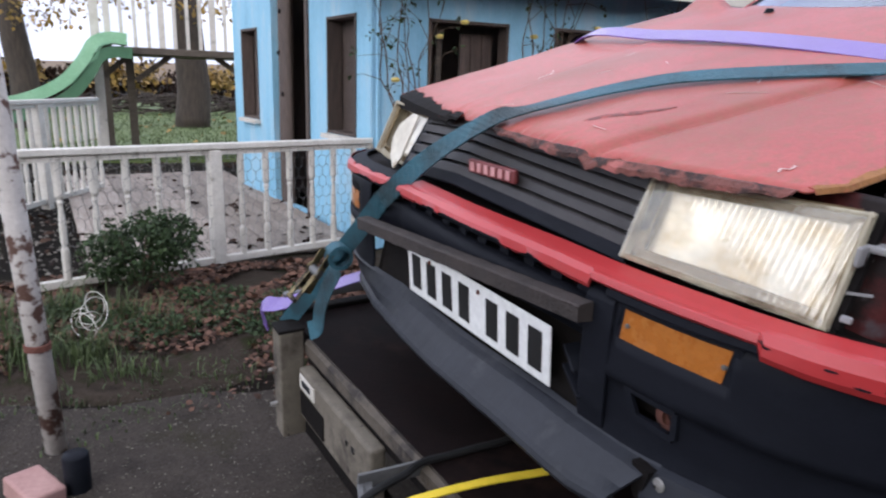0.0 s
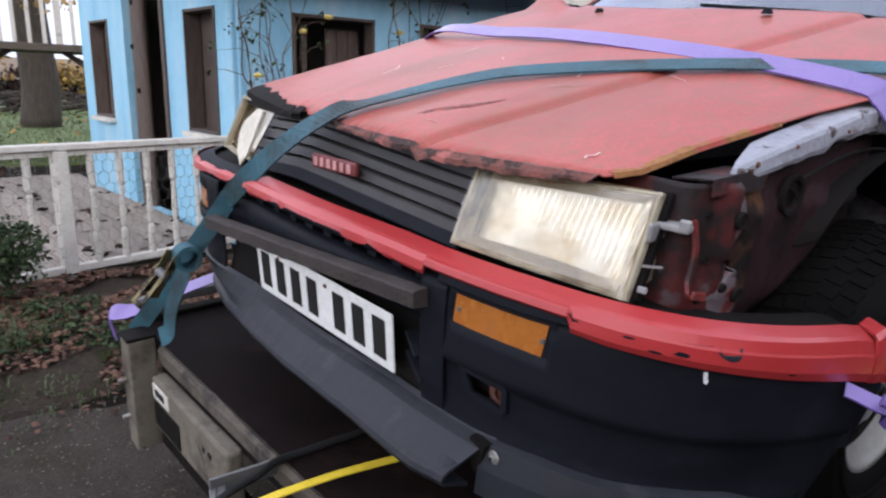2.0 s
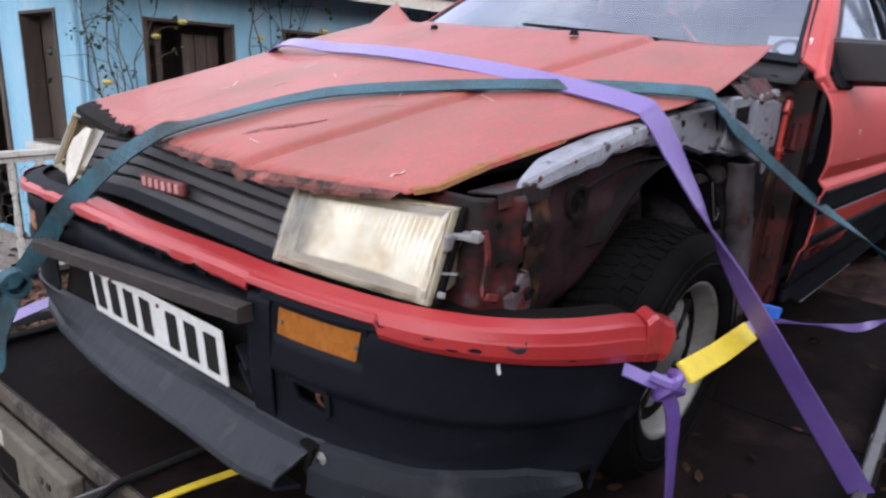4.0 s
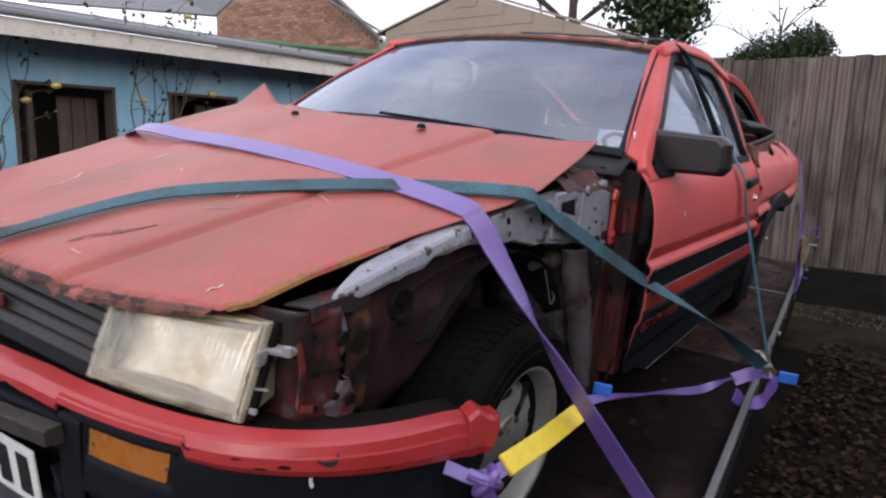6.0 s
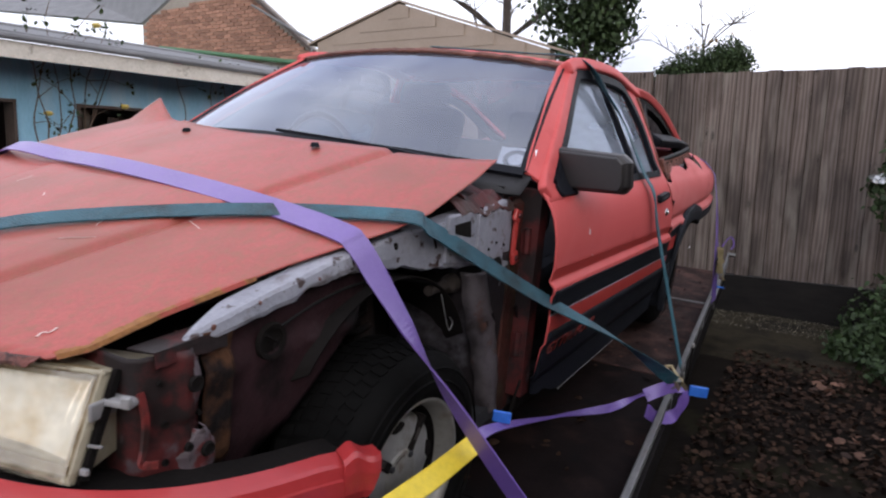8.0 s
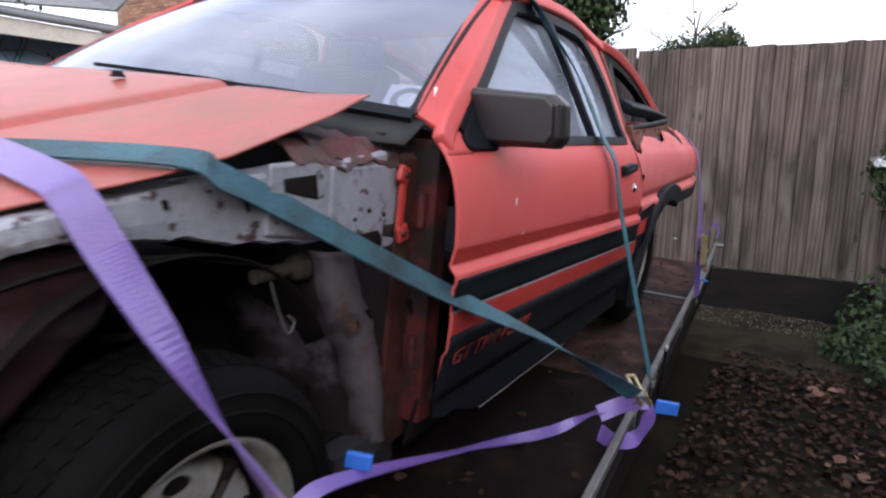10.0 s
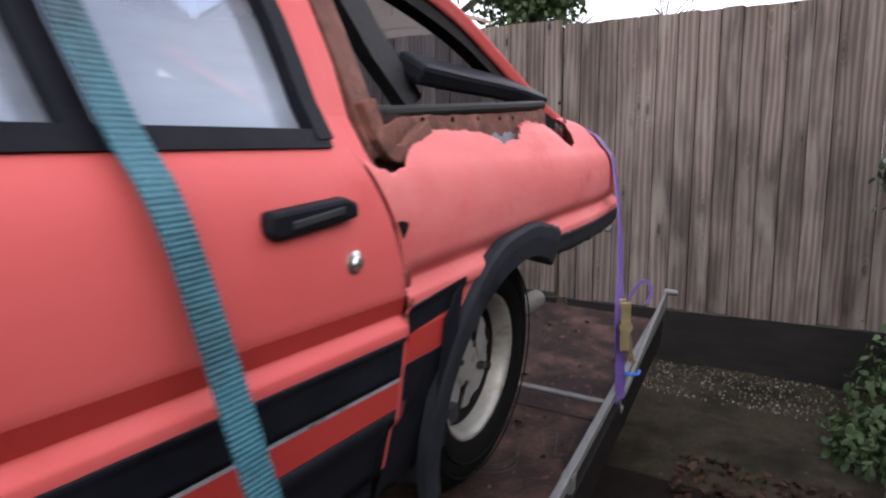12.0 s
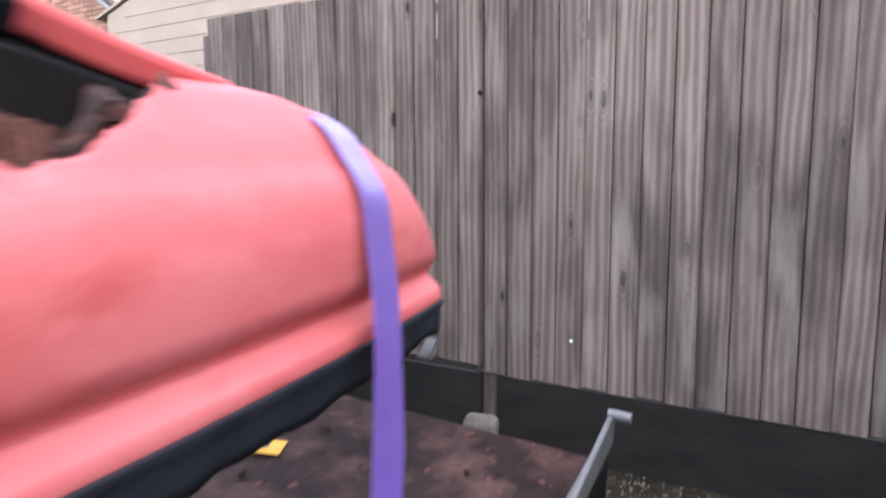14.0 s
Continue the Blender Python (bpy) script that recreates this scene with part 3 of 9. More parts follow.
def tube(pts, r, sides=8, bm=None, taper=None):
    bm = bm or bmesh.new()
    pts = [Vector(p) for p in pts]
    rings, ref = [], Vector((0.31, 0.52, 0.79))
    for i, p in enumerate(pts):
        t = (pts[min(i + 1, len(pts) - 1)] - pts[max(i - 1, 0)]).normalized()
        s = t.cross(ref)
        s = (s if s.length > 0.05 else t.cross(Vector((1, 0, 0)))).normalized()
        u = s.cross(t)
        rad = r if taper is None else r + (taper - r) * i / (len(pts) - 1)
        rings.append([bm.verts.new(p + rad * (s * math.cos(6.28319 * j / sides) + u * math.sin(6.28319 * j / sides))) for j in range(sides)])
    for a, b in zip(rings, rings[1:]):
        for j in range(sides):
            k = (j + 1) % sides
            bm.faces.new((a[j], a[k], b[k], b[j]))
    bm.faces.new(rings[0][::-1]), bm.faces.new(rings[-1])
    return bm


def lathe(profile, sides=40, axis="y", c=(0, 0, 0), bm=None):
    """Turn (radius, along) pairs round an axis through c."""
    bm = bm or bmesh.new()
    rings = []
    for r, a in profile:
        ring = []
        for j in range(sides):
            x, z = r * math.cos(6.28319 * j / sides), r * math.sin(6.28319 * j / sides)
            p = (x, a, z) if axis == "y" else (x, z, a) if axis == "z" else (a, x, z)
            ring.append(bm.verts.new(Vector(c) + Vector(p)))
        rings.append(ring)
    for a, b in zip(rings, rings[1:]):
        for j in range(sides):
            k = (j + 1) % sides
            bm.faces.new((a[j], a[k], b[k], b[j]))
    return bm


def lerp(x, pts):
    """Piecewise straight interpolation through (x, value) pairs."""
    return float(np.interp(x, [p[0] for p in pts], [p[1] for p in pts]))


def rag(x, amp, f=30.0, seed=0.0):
    """A ragged, torn wobble."""
    return amp * (noise.noise((x * f, seed, 0.3)) + 0.6 * noise.noise((x * f * 2.7, seed, 1.7)) + 0.35 * noise.noise((x * f * 7.1, seed, 4.1)))


# ------------------------------------------------------------------ the car, in the trailer's frame
def shift(x):
    """How far the stripes and creases lie above their height at the door's rear edge."""
    return (2.68 - x) * 0.02 if x < 2.6815 else lerp(x, [(2.68, 0.044), (3.0, 0.055), (3.4, 0.073), (4.2, 0.076)])


def side(x, z, level=None):
    """Half width of the body at length x and height z (or at a level of its own section)."""
    if level is None:
        level = z
        for _ in range(4):
            level = z - shift(x) * min(1.0, max(0.0, (1.37 - level) / 0.18))
    w = lerp(level, SECTION)
    if x > 2.69:
        w -= 0.010 * math.exp(-((level - 1.136) / 0.016) ** 2) * min(1, (x - 2.69) / 0.02)
    if x > 2.7 and z > 1.36:
        q = lerp(z, [(1.36, 0.78), (1.40, 0.745), (1.44, 0.69), (1.47, 0.60), (1.48, 0.55)])
        w += (min(q, w) - w) * min(1, (x - 2.7) / 0.5)
    if x > 3.3:
        w -= 0.07 * ((x - 3.3) / 0.85) ** 2
    return w


SECTION = [(0.70, 0.745), (0.85, 0.780), (0.94, 0.795), (0.955, 0.806), (1.02, 0.812), (1.05, 0.812), (1.09, 0.814), (1.098, 0.820), (1.114, 0.820), (1.126, 0.808), (1.132, 0.805),
           (1.168, 0.814), (1.21, 0.8135), (1.25, 0.811), (1.29, 0.805), (1.32, 0.798), (1.345, 0.789), (1.365, 0.778), (1.38, 0.767), (1.395, 0.755), (1.42, 0.738), (1.55, 0.68), (1.70, 0.605), (1.78, 0.565)]
LEVELS = sorted({round(0.74 + 0.0125 * i, 4) for i in range(58)} | {0.94, 0.955, 1.092, 1.098, 1.105, 1.112, 1.117, 1.122, 1.128, 1.131, 1.134, 1.14, 1.15, 1.158, 1.165, 1.172})


def body_skin(x0, x1, low, top, nx, s=-1, inset=0.0):
    """The flank between low(x) and top(x), with its rows laid along the creases."""
    rows = []
    for i in range(nx + 1):
        x = x0 + (x1 - x0) * i / nx
        a, b = low(x), top(x)
        r = []
        for q in LEVELS:
            z = q + shift(x) * min(1.0, max(0.0, (1.37 - q) / 0.18))
            if z < a or z > b:
                z = min(max(z, a), b)
                r.append((x, s * (side(x, z) - inset), z))
            else:
                r.append((x, s * (side(x, z, q) - inset), z))
        rows.append(r)
    bm = grid(rows)
    bmesh.ops.remove_doubles(bm, verts=bm.verts, dist=0.0002)
    return bm


def door_line(z):
    """Length of the gap between door and quarter at height z."""
    return lerp(z, [(0.85, 2.68), (1.12, 2.68), (1.19, 2.672), (1.276, 2.645), (1.376, 2.597)])


def skew(y):
    """The nose is knocked forward towards the car's right."""
    return -0.10 * max(0.0, y + 0.25) - 0.20 * max(0.0, y - 0.3)


def hood_z(x, y):
    d = max(0.0, 0.10 - x) / 0.10
    edge = 0.26 + 0.17 * (x - 0.2)
    step = 0.008 / (1 + math.exp((abs(y) - edge) / 0.006)) - 0.006 * math.exp(-((abs(y) - edge - 0.006) / 0.008) ** 2)
    return 1.25 + 0.26 * (x - 0.176) - (0.055 if y < 0 else 0.008) * (y / 0.66) ** 2 - 0.03 * d * d + step - 0.004


def side_skin(x0, x1, low, top, nx=60, nz=30, s=-1, inset=0.0, zs=None):
    """A strip of the flank between heights low(x) and top(x)."""
    rows = []
    for i in range(nx + 1):
        x = x0 + (x1 - x0) * i / nx
        a, b = low(x), top(x)
        rows.append([(x, s * (side(x, a + (b - a) * j / nz) - inset), a + (b - a) * j / nz) for j in range(nz + 1)])
    return grid(rows)


CAR = thing("car", "wrecked red and black coupe missing a wing, strapped on a trailer", "car", RIG)

# bonnet with torn, rusted front edge and bent-up rear corners
def hood_edge(y):
    return 0.038 + (0.125 if y < -0.05 else 0.020) * abs((y + 0.05) / 0.5) ** 2.2


rows = []
for j in range(241):
    y = -0.665 + 1.33 * j / 240
    edge = hood_edge(y if y > 0 else 0.80 * y) + rag(y, 0.006, 26) + (rag(y, 0.010, 14, 4) + rag(y, 0.012, 48, 8) if 0.13 < y else rag(y, 0.004, 60, 3))
    back = 1.03 + 0.17 * abs(y / 0.665) ** 2
    r = []
    for i in range(41):
        u = i / 40
        x = edge + (back - edge) * u
        w = lerp(x, [(0.0, 0.60 if y > 0 else 0.50), (0.15, 0.625 if y > 0 else 0.530), (0.20, 0.625 if y > 0 else 0.557), (0.31, 0.63 if y > 0 else 0.567), (0.40, 0.63 if y > 0 else 0.585), (0.525, 0.64 if y > 0 else 0.611), (0.75, 0.665 if y > 0 else 0.676), (0.86, 0.69), (1.2, 0.665)]) / 0.665
        z = hood_z(x, y * w) + 0.0015 * noise.noise((x * 9, y * 9, 0))
        z += 0.05 * max(0, u - 0.9) / 0.1 * max(0, y - 0.5) / 0.165 + 0.008 * max(0, u - 0.9) / 0.1 * max(0, -y - 0.56) / 0.1
        r.append((x, y * w, z))
    rows.append(r)
HOOD = part("bonnet", grid(rows), M_HOOD, CAR, "oxidised red bonnet with a torn rusty front edge", True, 0.003)
rust_strip = []
for j in range(241):
    y = -0.525 + 0.575 * j / 240
    e = hood_edge(y)
    z = hood_z(e, y)
    long = lerp(y, [(-0.525, 0.003), (-0.47, 0.015), (-0.34, 0.015), (-0.10, 0.011), (0.05, 0.004)]) + rag(y, 0.005, 34, 7)
    rust_strip.append([(e + 0.016 + rag(y, 0.008, 40, 12), y, z + 0.0026), (e - 0.001 + rag(y, 0.003, 50, 2), y, z + 0.0015), (e - 0.008 + rag(y, 0.002, 34, 5), y, z - 0.45 * long), (e - 0.009 + rag(y, 0.002, 34, 6), y, z - long)])
part("bonnet_lip", grid(rust_strip), M_LIP, HOOD, "flaking rusted bonnet lip", False, 0.0015)
rows = []
for j in range(121):
    x = 0.165 + 0.30 * j / 120
    y = -lerp(x, [(0.15, 0.530), (0.20, 0.557), (0.31, 0.567), (0.40, 0.585), (0.525, 0.611)])
    w = lerp(x, [(0.165, 0.006), (0.25, 0.013), (0.36, 0.010), (0.465, 0.002)]) + rag(x, 0.006, 44, 2)
    rows.append([(x, y + max(0.001, w), hood_z(x, y + w) + 0.0026), (x, y + 0.0005, hood_z(x, y) + 0.0028), (x, y - 0.002, hood_z(x, y) - 0.004)])
part("rusted_side_edge", grid(rows), mat("ochre rust", [(0.20, 0.085, 0.030), (0.30, 0.135, 0.045), (0.14, 0.055, 0.024)], 30, (0.8, 0.95), bump=0.4, patch=(0.36, 0.07, 0.055), patch_at=(0.50, 0.58), patch_scale=24), HOOD, "ochre rusted bonnet side edge", False, 0.001)
# jagged black strip that paints the shadow at the far bonnet corner
shade_rows = []
for j in range(161):
    y = 0.20 + 0.455 * j / 160
    e, ya = hood_edge(y), y * 0.915
    w = lerp(y, [(0.20, 0.002), (0.32, 0.010), (0.45, 0.022), (0.60, 0.030), (0.655, 0.034)]) + rag(y, 0.010, 30, 21)
    h = lerp(y, [(0.20, 0.006), (0.40, 0.018), (0.655, 0.034)])
    shade_rows.append([(e + max(0.001, w), ya, hood_z(e + w, ya) + 0.0035), (e + 0.4 * w, ya, hood_z(e + 0.4 * w, ya) + 0.004), (e - 0.010, ya, hood_z(e, ya) - 0.002), (e - 0.012, ya, hood_z(e, ya) - h)])
part("rotted_edge", grid(shade_rows), M_DARK, HOOD, "black strip painting the shadow along the torn bonnet corner", False, 0.001)
random.seed(17)
M_SCRATCH = mat("pale scratch", [(0.55, 0.40, 0.36), (0.65, 0.5, 0.45)], 9, (0.5, 0.6), bump=0.0)
rows = []
for j in range(41):
    u = j / 40
    x, y = 0.120 + 0.135 * u, -0.128 - 0.066 * u + 0.010 * math.sin(5 * u)
    w = 0.013 * math.sin(3.14 * min(1.0, 0.05 + u)) ** 0.6 * (0.6 + 0.8 * abs(noise.noise((u * 9, 3, 0)))) + 0.001
    rows.append([(x - 0.5 * w + rag(x, 0.003, 70, k), y + s_ * w, hood_z(x - 0.5 * w, y + s_ * w) + 0.0025) for k, s_ in enumerate((-1.0, -0.4, 0.3, 1.0))])
part("paint_scrape", grid(rows), mat("dark scraped paint", [(0.10, 0.030, 0.026), (0.17, 0.052, 0.044), (0.06, 0.024, 0.020)], 40, (0.6, 0.8), bump=0.3, patch=(0.32, 0.07, 0.058), patch_at=(0.52, 0.58), patch_scale=45), HOOD, "dark scraped patch of paint", False)
part("scratch", sweep(smooth_path([(0.172, -0.478, hood_z(0.172, -0.478) + 0.003), (0.182, -0.474, hood_z(0.182, -0.474) + 0.003), (0.188, -0.482, hood_z(0.188, -0.482) + 0.003), (0.200, -0.480, hood_z(0.200, -0.480) + 0.003)], 4), 0.003, 0.0006), M_SCRATCH, HOOD)
for k in range(11):
    x, y, a = random.uniform(0.10, 0.6), random.uniform(-0.45, 0.3), random.uniform(0, 6.28)
    L_ = random.uniform(0.02, 0.07)
    part("scratch", sweep([(x + L_ * u * math.cos(a), y + L_ * u * math.sin(a), hood_z(x + L_ * u * math.cos(a), y + L_ * u * math.sin(a)) + 0.0022) for u in (0, 0.4, 1)], 0.002, 0.0006), M_SCRATCH, HOOD)
for s in (-1, 1):
    part("washer_jet", lathe([(0.0, 0.012), (0.009, 0.011), (0.012, 0.004), (0.014, 0.0)], 12, "z", (0.985, 0.25 * s, hood_z(0.985, 0.25))), M_BLACK, HOOD)

# grille: five broad dusty blades in a black frame
def grille_at(y, u):
    """Point of the grille's leaning face; u runs from its top (0) to its foot (1)."""
    return Vector((0.080 - 0.055 * y + u * (-0.054 - 0.053 * y), y, lerp(y, [(-0.34, 1.186), (0.15, 1.206), (0.36, 1.194)]) - u * 0.124))


GY = [-0.335 + 0.70 * i / 28 for i in range(29)]
GR = part("grille", grid([[grille_at(y, u) + Vector((0.045, 0, 0)) for u in (0.0, 0.5, 1.0)] for y in GY]), M_DARK, CAR, "black plastic grille", solid=0.004)
for k in range(5):
    u0 = 0.015 + 0.185 * k
    rows = []
    for y in GY:
        a, b = grille_at(y, u0), grille_at(y, u0 + (0.115 if k else 0.14))
        a.z += 0.0015 * noise.noise((y * 5, k, 0))
        rows.append([a + Vector((0.034, 0, 0.004)), a + Vector((0.004, 0, 0.002)), a, b, b + Vector((0.004, 0, -0.002)), b + Vector((0.034, 0, 0.002))])
    part("slat", grid(rows, True), M_GRILLE, GR, "dusty broad grille slat" if k == 0 else "")
part("grille_sill", sweep([grille_at(y, 0.97) + Vector((0.004, 0, 0)) for y in GY], 0.026, 0.010, (-0.9, 0, 0.4)), M_BLACK, GR, "black grille foot", bevel=0.003)
for y in (-0.338, 0.365):
    part("grille_cheek", sweep([grille_at(y, u) + Vector((0.010, 0, 0)) for u in (-0.02, 0.5, 1.02)], 0.012, 0.034, (0, 1, 0)), M_BLACK, GR, bevel=0.003)
for y in (-0.20, 0.24):
    part("slat_rivet", lathe([(0.0, -0.002), (0.004, -0.001), (0.004, 0.002)], 8, "x", grille_at(y, 0.08) + Vector((-0.001, 0, 0))), M_DARK, GR)
BADGE_TURN = pose(0.030, 0.020, 1.1275, -2, 0, 6)
BADGE = part("badge", boxes(((0, 0, 0), (0.012, 0.152, 0.027))), mat("dark red badge", [(0.13, 0.03, 0.03), (0.20, 0.05, 0.05)], 40, (0.4, 0.5), bump=0.2), GR, "faded red raised name badge", bevel=0.004)
BADGE.matrix_local = BADGE_TURN
M_BADGEPINK = mat("pale pink badge relief", [(0.50, 0.24, 0.24), (0.60, 0.33, 0.32)], 40, (0.4, 0.6), bump=0.1)
for k in range(6):
    part("badge_bar", boxes(((-0.0075, 0.058 - 0.0232 * k, 0), (0.003, 0.013, 0.018))), M_BADGEPINK, BADGE, bevel=0.002)


M_LUG = mat("aged white plastic", [(0.20, 0.195, 0.195), (0.30, 0.295, 0.295)], 12, (0.45, 0.6), bump=0.1, patch=(0.14, 0.13, 0.12), patch_at=(0.54, 0.66), patch_scale=16)

M_OLDGOLD = mat("dull gold lamp frame", [(0.15, 0.105, 0.05), (0.25, 0.185, 0.10)], 14, (0.35, 0.55), 0.4, bump=0.15, patch=(0.40, 0.33, 0.22), patch_at=(0.58, 0.70), patch_scale=10)


def headlamp(s):
    if s < 0:
        c = [(0.050, -0.338, 1.071), (0.134, -0.606, 1.056), (0.193, -0.594, 1.188), (0.097, -0.333, 1.184)]
    else:
        c = [(0.024, 0.375, 1.052), (-0.002, 0.580, 1.075), (0.062, 0.606, 1.194), (0.060, 0.365, 1.190)]
    c = [Vector(q) for q in c]
    mid = sum(c, Vector()) / 4
    body = part("headlamp", grid([[q + Vector((0.012 + 0.115 * k, 0, 0)) + (mid - q) * 0.22 * k for q in c] for k in (0, 0.35, 1)], True), M_CREAM, CAR, "large square headlamp with cloudy ribbed lens" if s < 0 else "broken square headlamp with yellowed frame", solid=0.004)
    bm = bmesh.new()
    v = [bm.verts.new(q + Vector((0.016, 0, 0)) + (mid - q) * 0.05) for q in c]
    bm.faces.new(v)
    bmesh.ops.subdivide_edges(bm, edges=bm.edges, cuts=30, use_grid_fill=True)
    for q in bm.verts:
        r2 = ((q.co.y - mid.y) / 0.135) ** 2 + ((q.co.z - mid.z) / 0.075) ** 2
        q.co.x += 0.040 * max(0.0, 1 - 0.40 * r2) + 0.0012 * noise.noise(q.co * 22)
    part("reflector", bm, M_CHROME, body, "tarnished bowl reflector", True)
    bm = bmesh.new()
    for a, b in zip(c, c[1:] + c[:1]):
        e = (b - a).normalized() * 0.004
        sweep([a - e + Vector((0.006, 0, 0)), b + e + Vector((0.006, 0, 0))], 0.006, 0.012, (1, 0, 0), bm=bm)
    part("bezel", bm, M_CREAM, body, "yellowed lamp bezel", bevel=0.002)
    bm = bmesh.new()
    for a, b in zip(c, c[1:] + c[:1]):
        sweep([q + (mid - q) * 0.09 + Vector((0.012, 0, 0)) for q in (a, b)], 0.020, 0.004, (1, 0, 0), bm=bm)
    part("inner_frame", bm, M_OLDGOLD, body, "dull gold inner lamp frame")
    bm = bmesh.new()
    for a, b in ((c[0], c[1]), (c[1], c[2]), (c[3], c[0])):
        sweep([a + (a - mid) * 0.035 + Vector((0.020, 0, 0)), b + (b - mid) * 0.035 + Vector((0.020, 0, 0))], 0.010, 0.010, (1, 0, 0), bm=bm)
    part("gasket", bm, M_DARK, body, "dark lamp gasket")
    if s < 0:
        n, h = 120, 28
        rows = []
        for i in range(n + 1):
            u = i / n
            lo, hi = c[0].lerp(c[1], u), c[3].lerp(c[2], u)
            row = []
            for k in range(h + 1):
                w = k / h
                # flutes in the middle field and in a low field, plain glass between
                field = 1.0 if (0.28 < u < 0.54 and 0.26 < w < 0.90) else 0.45 if u < 0.26 or 0.70 < u < 0.90 else 0.2
                rim = min(1.0, 14 * min(u, 1 - u, w, 1 - w))
                row.append(lo.lerp(hi, w) + Vector((-0.004 - 0.0045 * rim + 0.0009 * field * math.sin(i * 1.5708) - 0.006 * math.sin(3.14 * u) - 0.003 * math.sin(3.14 * w), 0, 0)))
            rows.append(row)
        part("lens", grid(rows), M_LENS, body, "ribbed clouded glass lens", True).visible_shadow = False
        part("bracket", boxes(((0.208, -0.618, 1.150), (0.026, 0.042, 0.010), (0, 0, 18)), ((0.204, -0.634, 1.156), (0.009, 0.016, 0.015), (0, 0, 18)), ((0.190, -0.602, 1.142), (0.044, 0.007, 0.026), (0, 0, 10))), M_LUG, body, "broken white plastic lug", bevel=0.003)
        part("bracket", boxes(((0.150, -0.622, 1.072), (0.007, 0.013, 0.009), (0, 10, 12))), M_LUG, body, "", bevel=0.002)
        part("bracket", sweep([(0.165, -0.606, 1.098), (0.168, -0.634, 1.104)], 0.004, 0.003, (0, 0, 1)), M_LUG, body)
    else:
        # sharp cream shard left of the lens, standing before the empty bowl
        bm = prism([(0.362, 1.188), (0.392, 1.190), (0.440, 1.158), (0.452, 1.128), (0.440, 1.088), (0.405, 1.058), (0.385, 1.085)], (-0.003, 0.003), "x")
        bmesh.ops.transform(bm, matrix=Matrix(((1, -0.08, 0.32, -0.327), (0, 1, 0, 0), (0, 0, 1, 0), (0, 0, 0, 1))), verts=bm.verts)
        part("lens_shard", bm, mat("clouded cream glass", [(0.55, 0.50, 0.40), (0.68, 0.64, 0.54)], 18, (0.25, 0.45), bump=0.15, patch=(0.34, 0.25, 0.13), patch_at=(0.56, 0.68), patch_scale=14), body, "cream broken piece of lens", bevel=0.001)
        part("shard_edge", sweep(smooth_path([(0.018, 0.565, 1.086), (0.002, 0.54, 1.078), (0.012, 0.50, 1.066), (0.014, 0.47, 1.064)], 4), 0.014, 0.004, (-1, 0, 0.3)), M_CREAM, body, "jagged leftover of lens")


headlamp(-1), headlamp(1)


# bumper: a curved plan swept up through a section
def corner(v):
    a = abs(v)
    x = lerp(a, [(0, 0.0), (0.35, 0.012), (0.5, 0.034), (0.58, 0.062), (0.64, 0.105), (0.70, 0.17), (0.76, 0.25), (0.85, 0.38), (1.0, 0.60), (1.1, 0.747)])
    y = lerp(a, [(0, 0.0), (0.35, 0.30), (0.5, 0.45), (0.58, 0.56), (0.64, 0.635), (0.70, 0.70), (0.76, 0.74), (0.85, 0.772), (1.0, 0.795), (1.1, 0.810)])
    return x, -y * (1 if v > 0 else -1)


def plan(v):
    """Point of the bumper's outline; v runs from the right end (-1) over the middle to the left end (1)."""
    q = [corner(v + 0.012 * k) for k in range(-5, 6)]
    x, y = sum(p[0] for p in q) / 11, sum(p[1] for p in q) / 11
    return x + skew(y), y


def fall(x):
    """The bumper's sides drop towards the wheels."""
    return -0.075 * max(0, (x - 0.05) / 0.55) - 0.012 * max(0.0, (x - 0.44) / 0.14)


def outward(x, y):
    return Vector((x - 0.9, y * 0.85, 0)).normalized()


def v_of(y):
    """Place along the bumper for a width y on its front."""
    return -math.copysign(lerp(abs(y), [(0, 0.0), (0.30, 0.35), (0.45, 0.5), (0.56, 0.58), (0.635, 0.64), (0.70, 0.70), (0.74, 0.76)]), y)


def on_bumper(y, z, o=0.0):
    x, yy = plan(v_of(y))
    d = outward(x, yy)
    return Vector((x + d.x * o, yy + d.y * o, z))


def bumper_strip(zs, v0=-1, v1=1, n=150, cut=None, sag=True):
    rows = []
    for i in range(n + 1):
        v = v0 + (v1 - v0) * i / n
        x, y = plan(v)
        d = outward(x, y)
        r = []
        for z, o in zs:
            if cut and abs(v) > cut(z):
                px, py = plan(math.copysign(cut(z), v))
            else:
                px, py = x, y
            r.append((px + d.x * o, py + d.y * o, z + (fall(x) if sag else 0)))
        rows.append(r)
    return grid(rows)


SIDE_CUT = lambda z: lerp(z, [(0.73, 0.845), (0.985, 0.97)]) - 0.01
FACE = [(1.024, -0.012), (1.020, 0.0), (1.008, 0.004), (0.985, 0.005), (0.965, 0.005), (0.945, 0.006), (0.925, 0.007), (0.912, 0.009), (0.902, 0.008), (0.897, 0.001), (0.885, -0.003), (0.872, -0.004), (0.86, -0.005), (0.85, -0.005), (0.84, -0.006), (0.82, -0.006), (0.80, -0.004), (0.785, 0.0)]


def drop_faces(bm, poly):
    """Open a hole where (y, z) of a face lies inside a polygon."""
    def inside(p):
        k = False
        for (y0, z0), (y1, z1) in zip(poly, poly[1:] + poly[:1]):
            if (z0 > p[1]) != (z1 > p[1]) and p[0] < (y1 - y0) * (p[1] - z0) / (z1 - z0) + y0:
                k = not k
        return k
    bmesh.ops.delete(bm, geom=[f for f in bm.faces if inside((f.calc_center_median().y, f.calc_center_median().z))], context="FACES")
    return bm


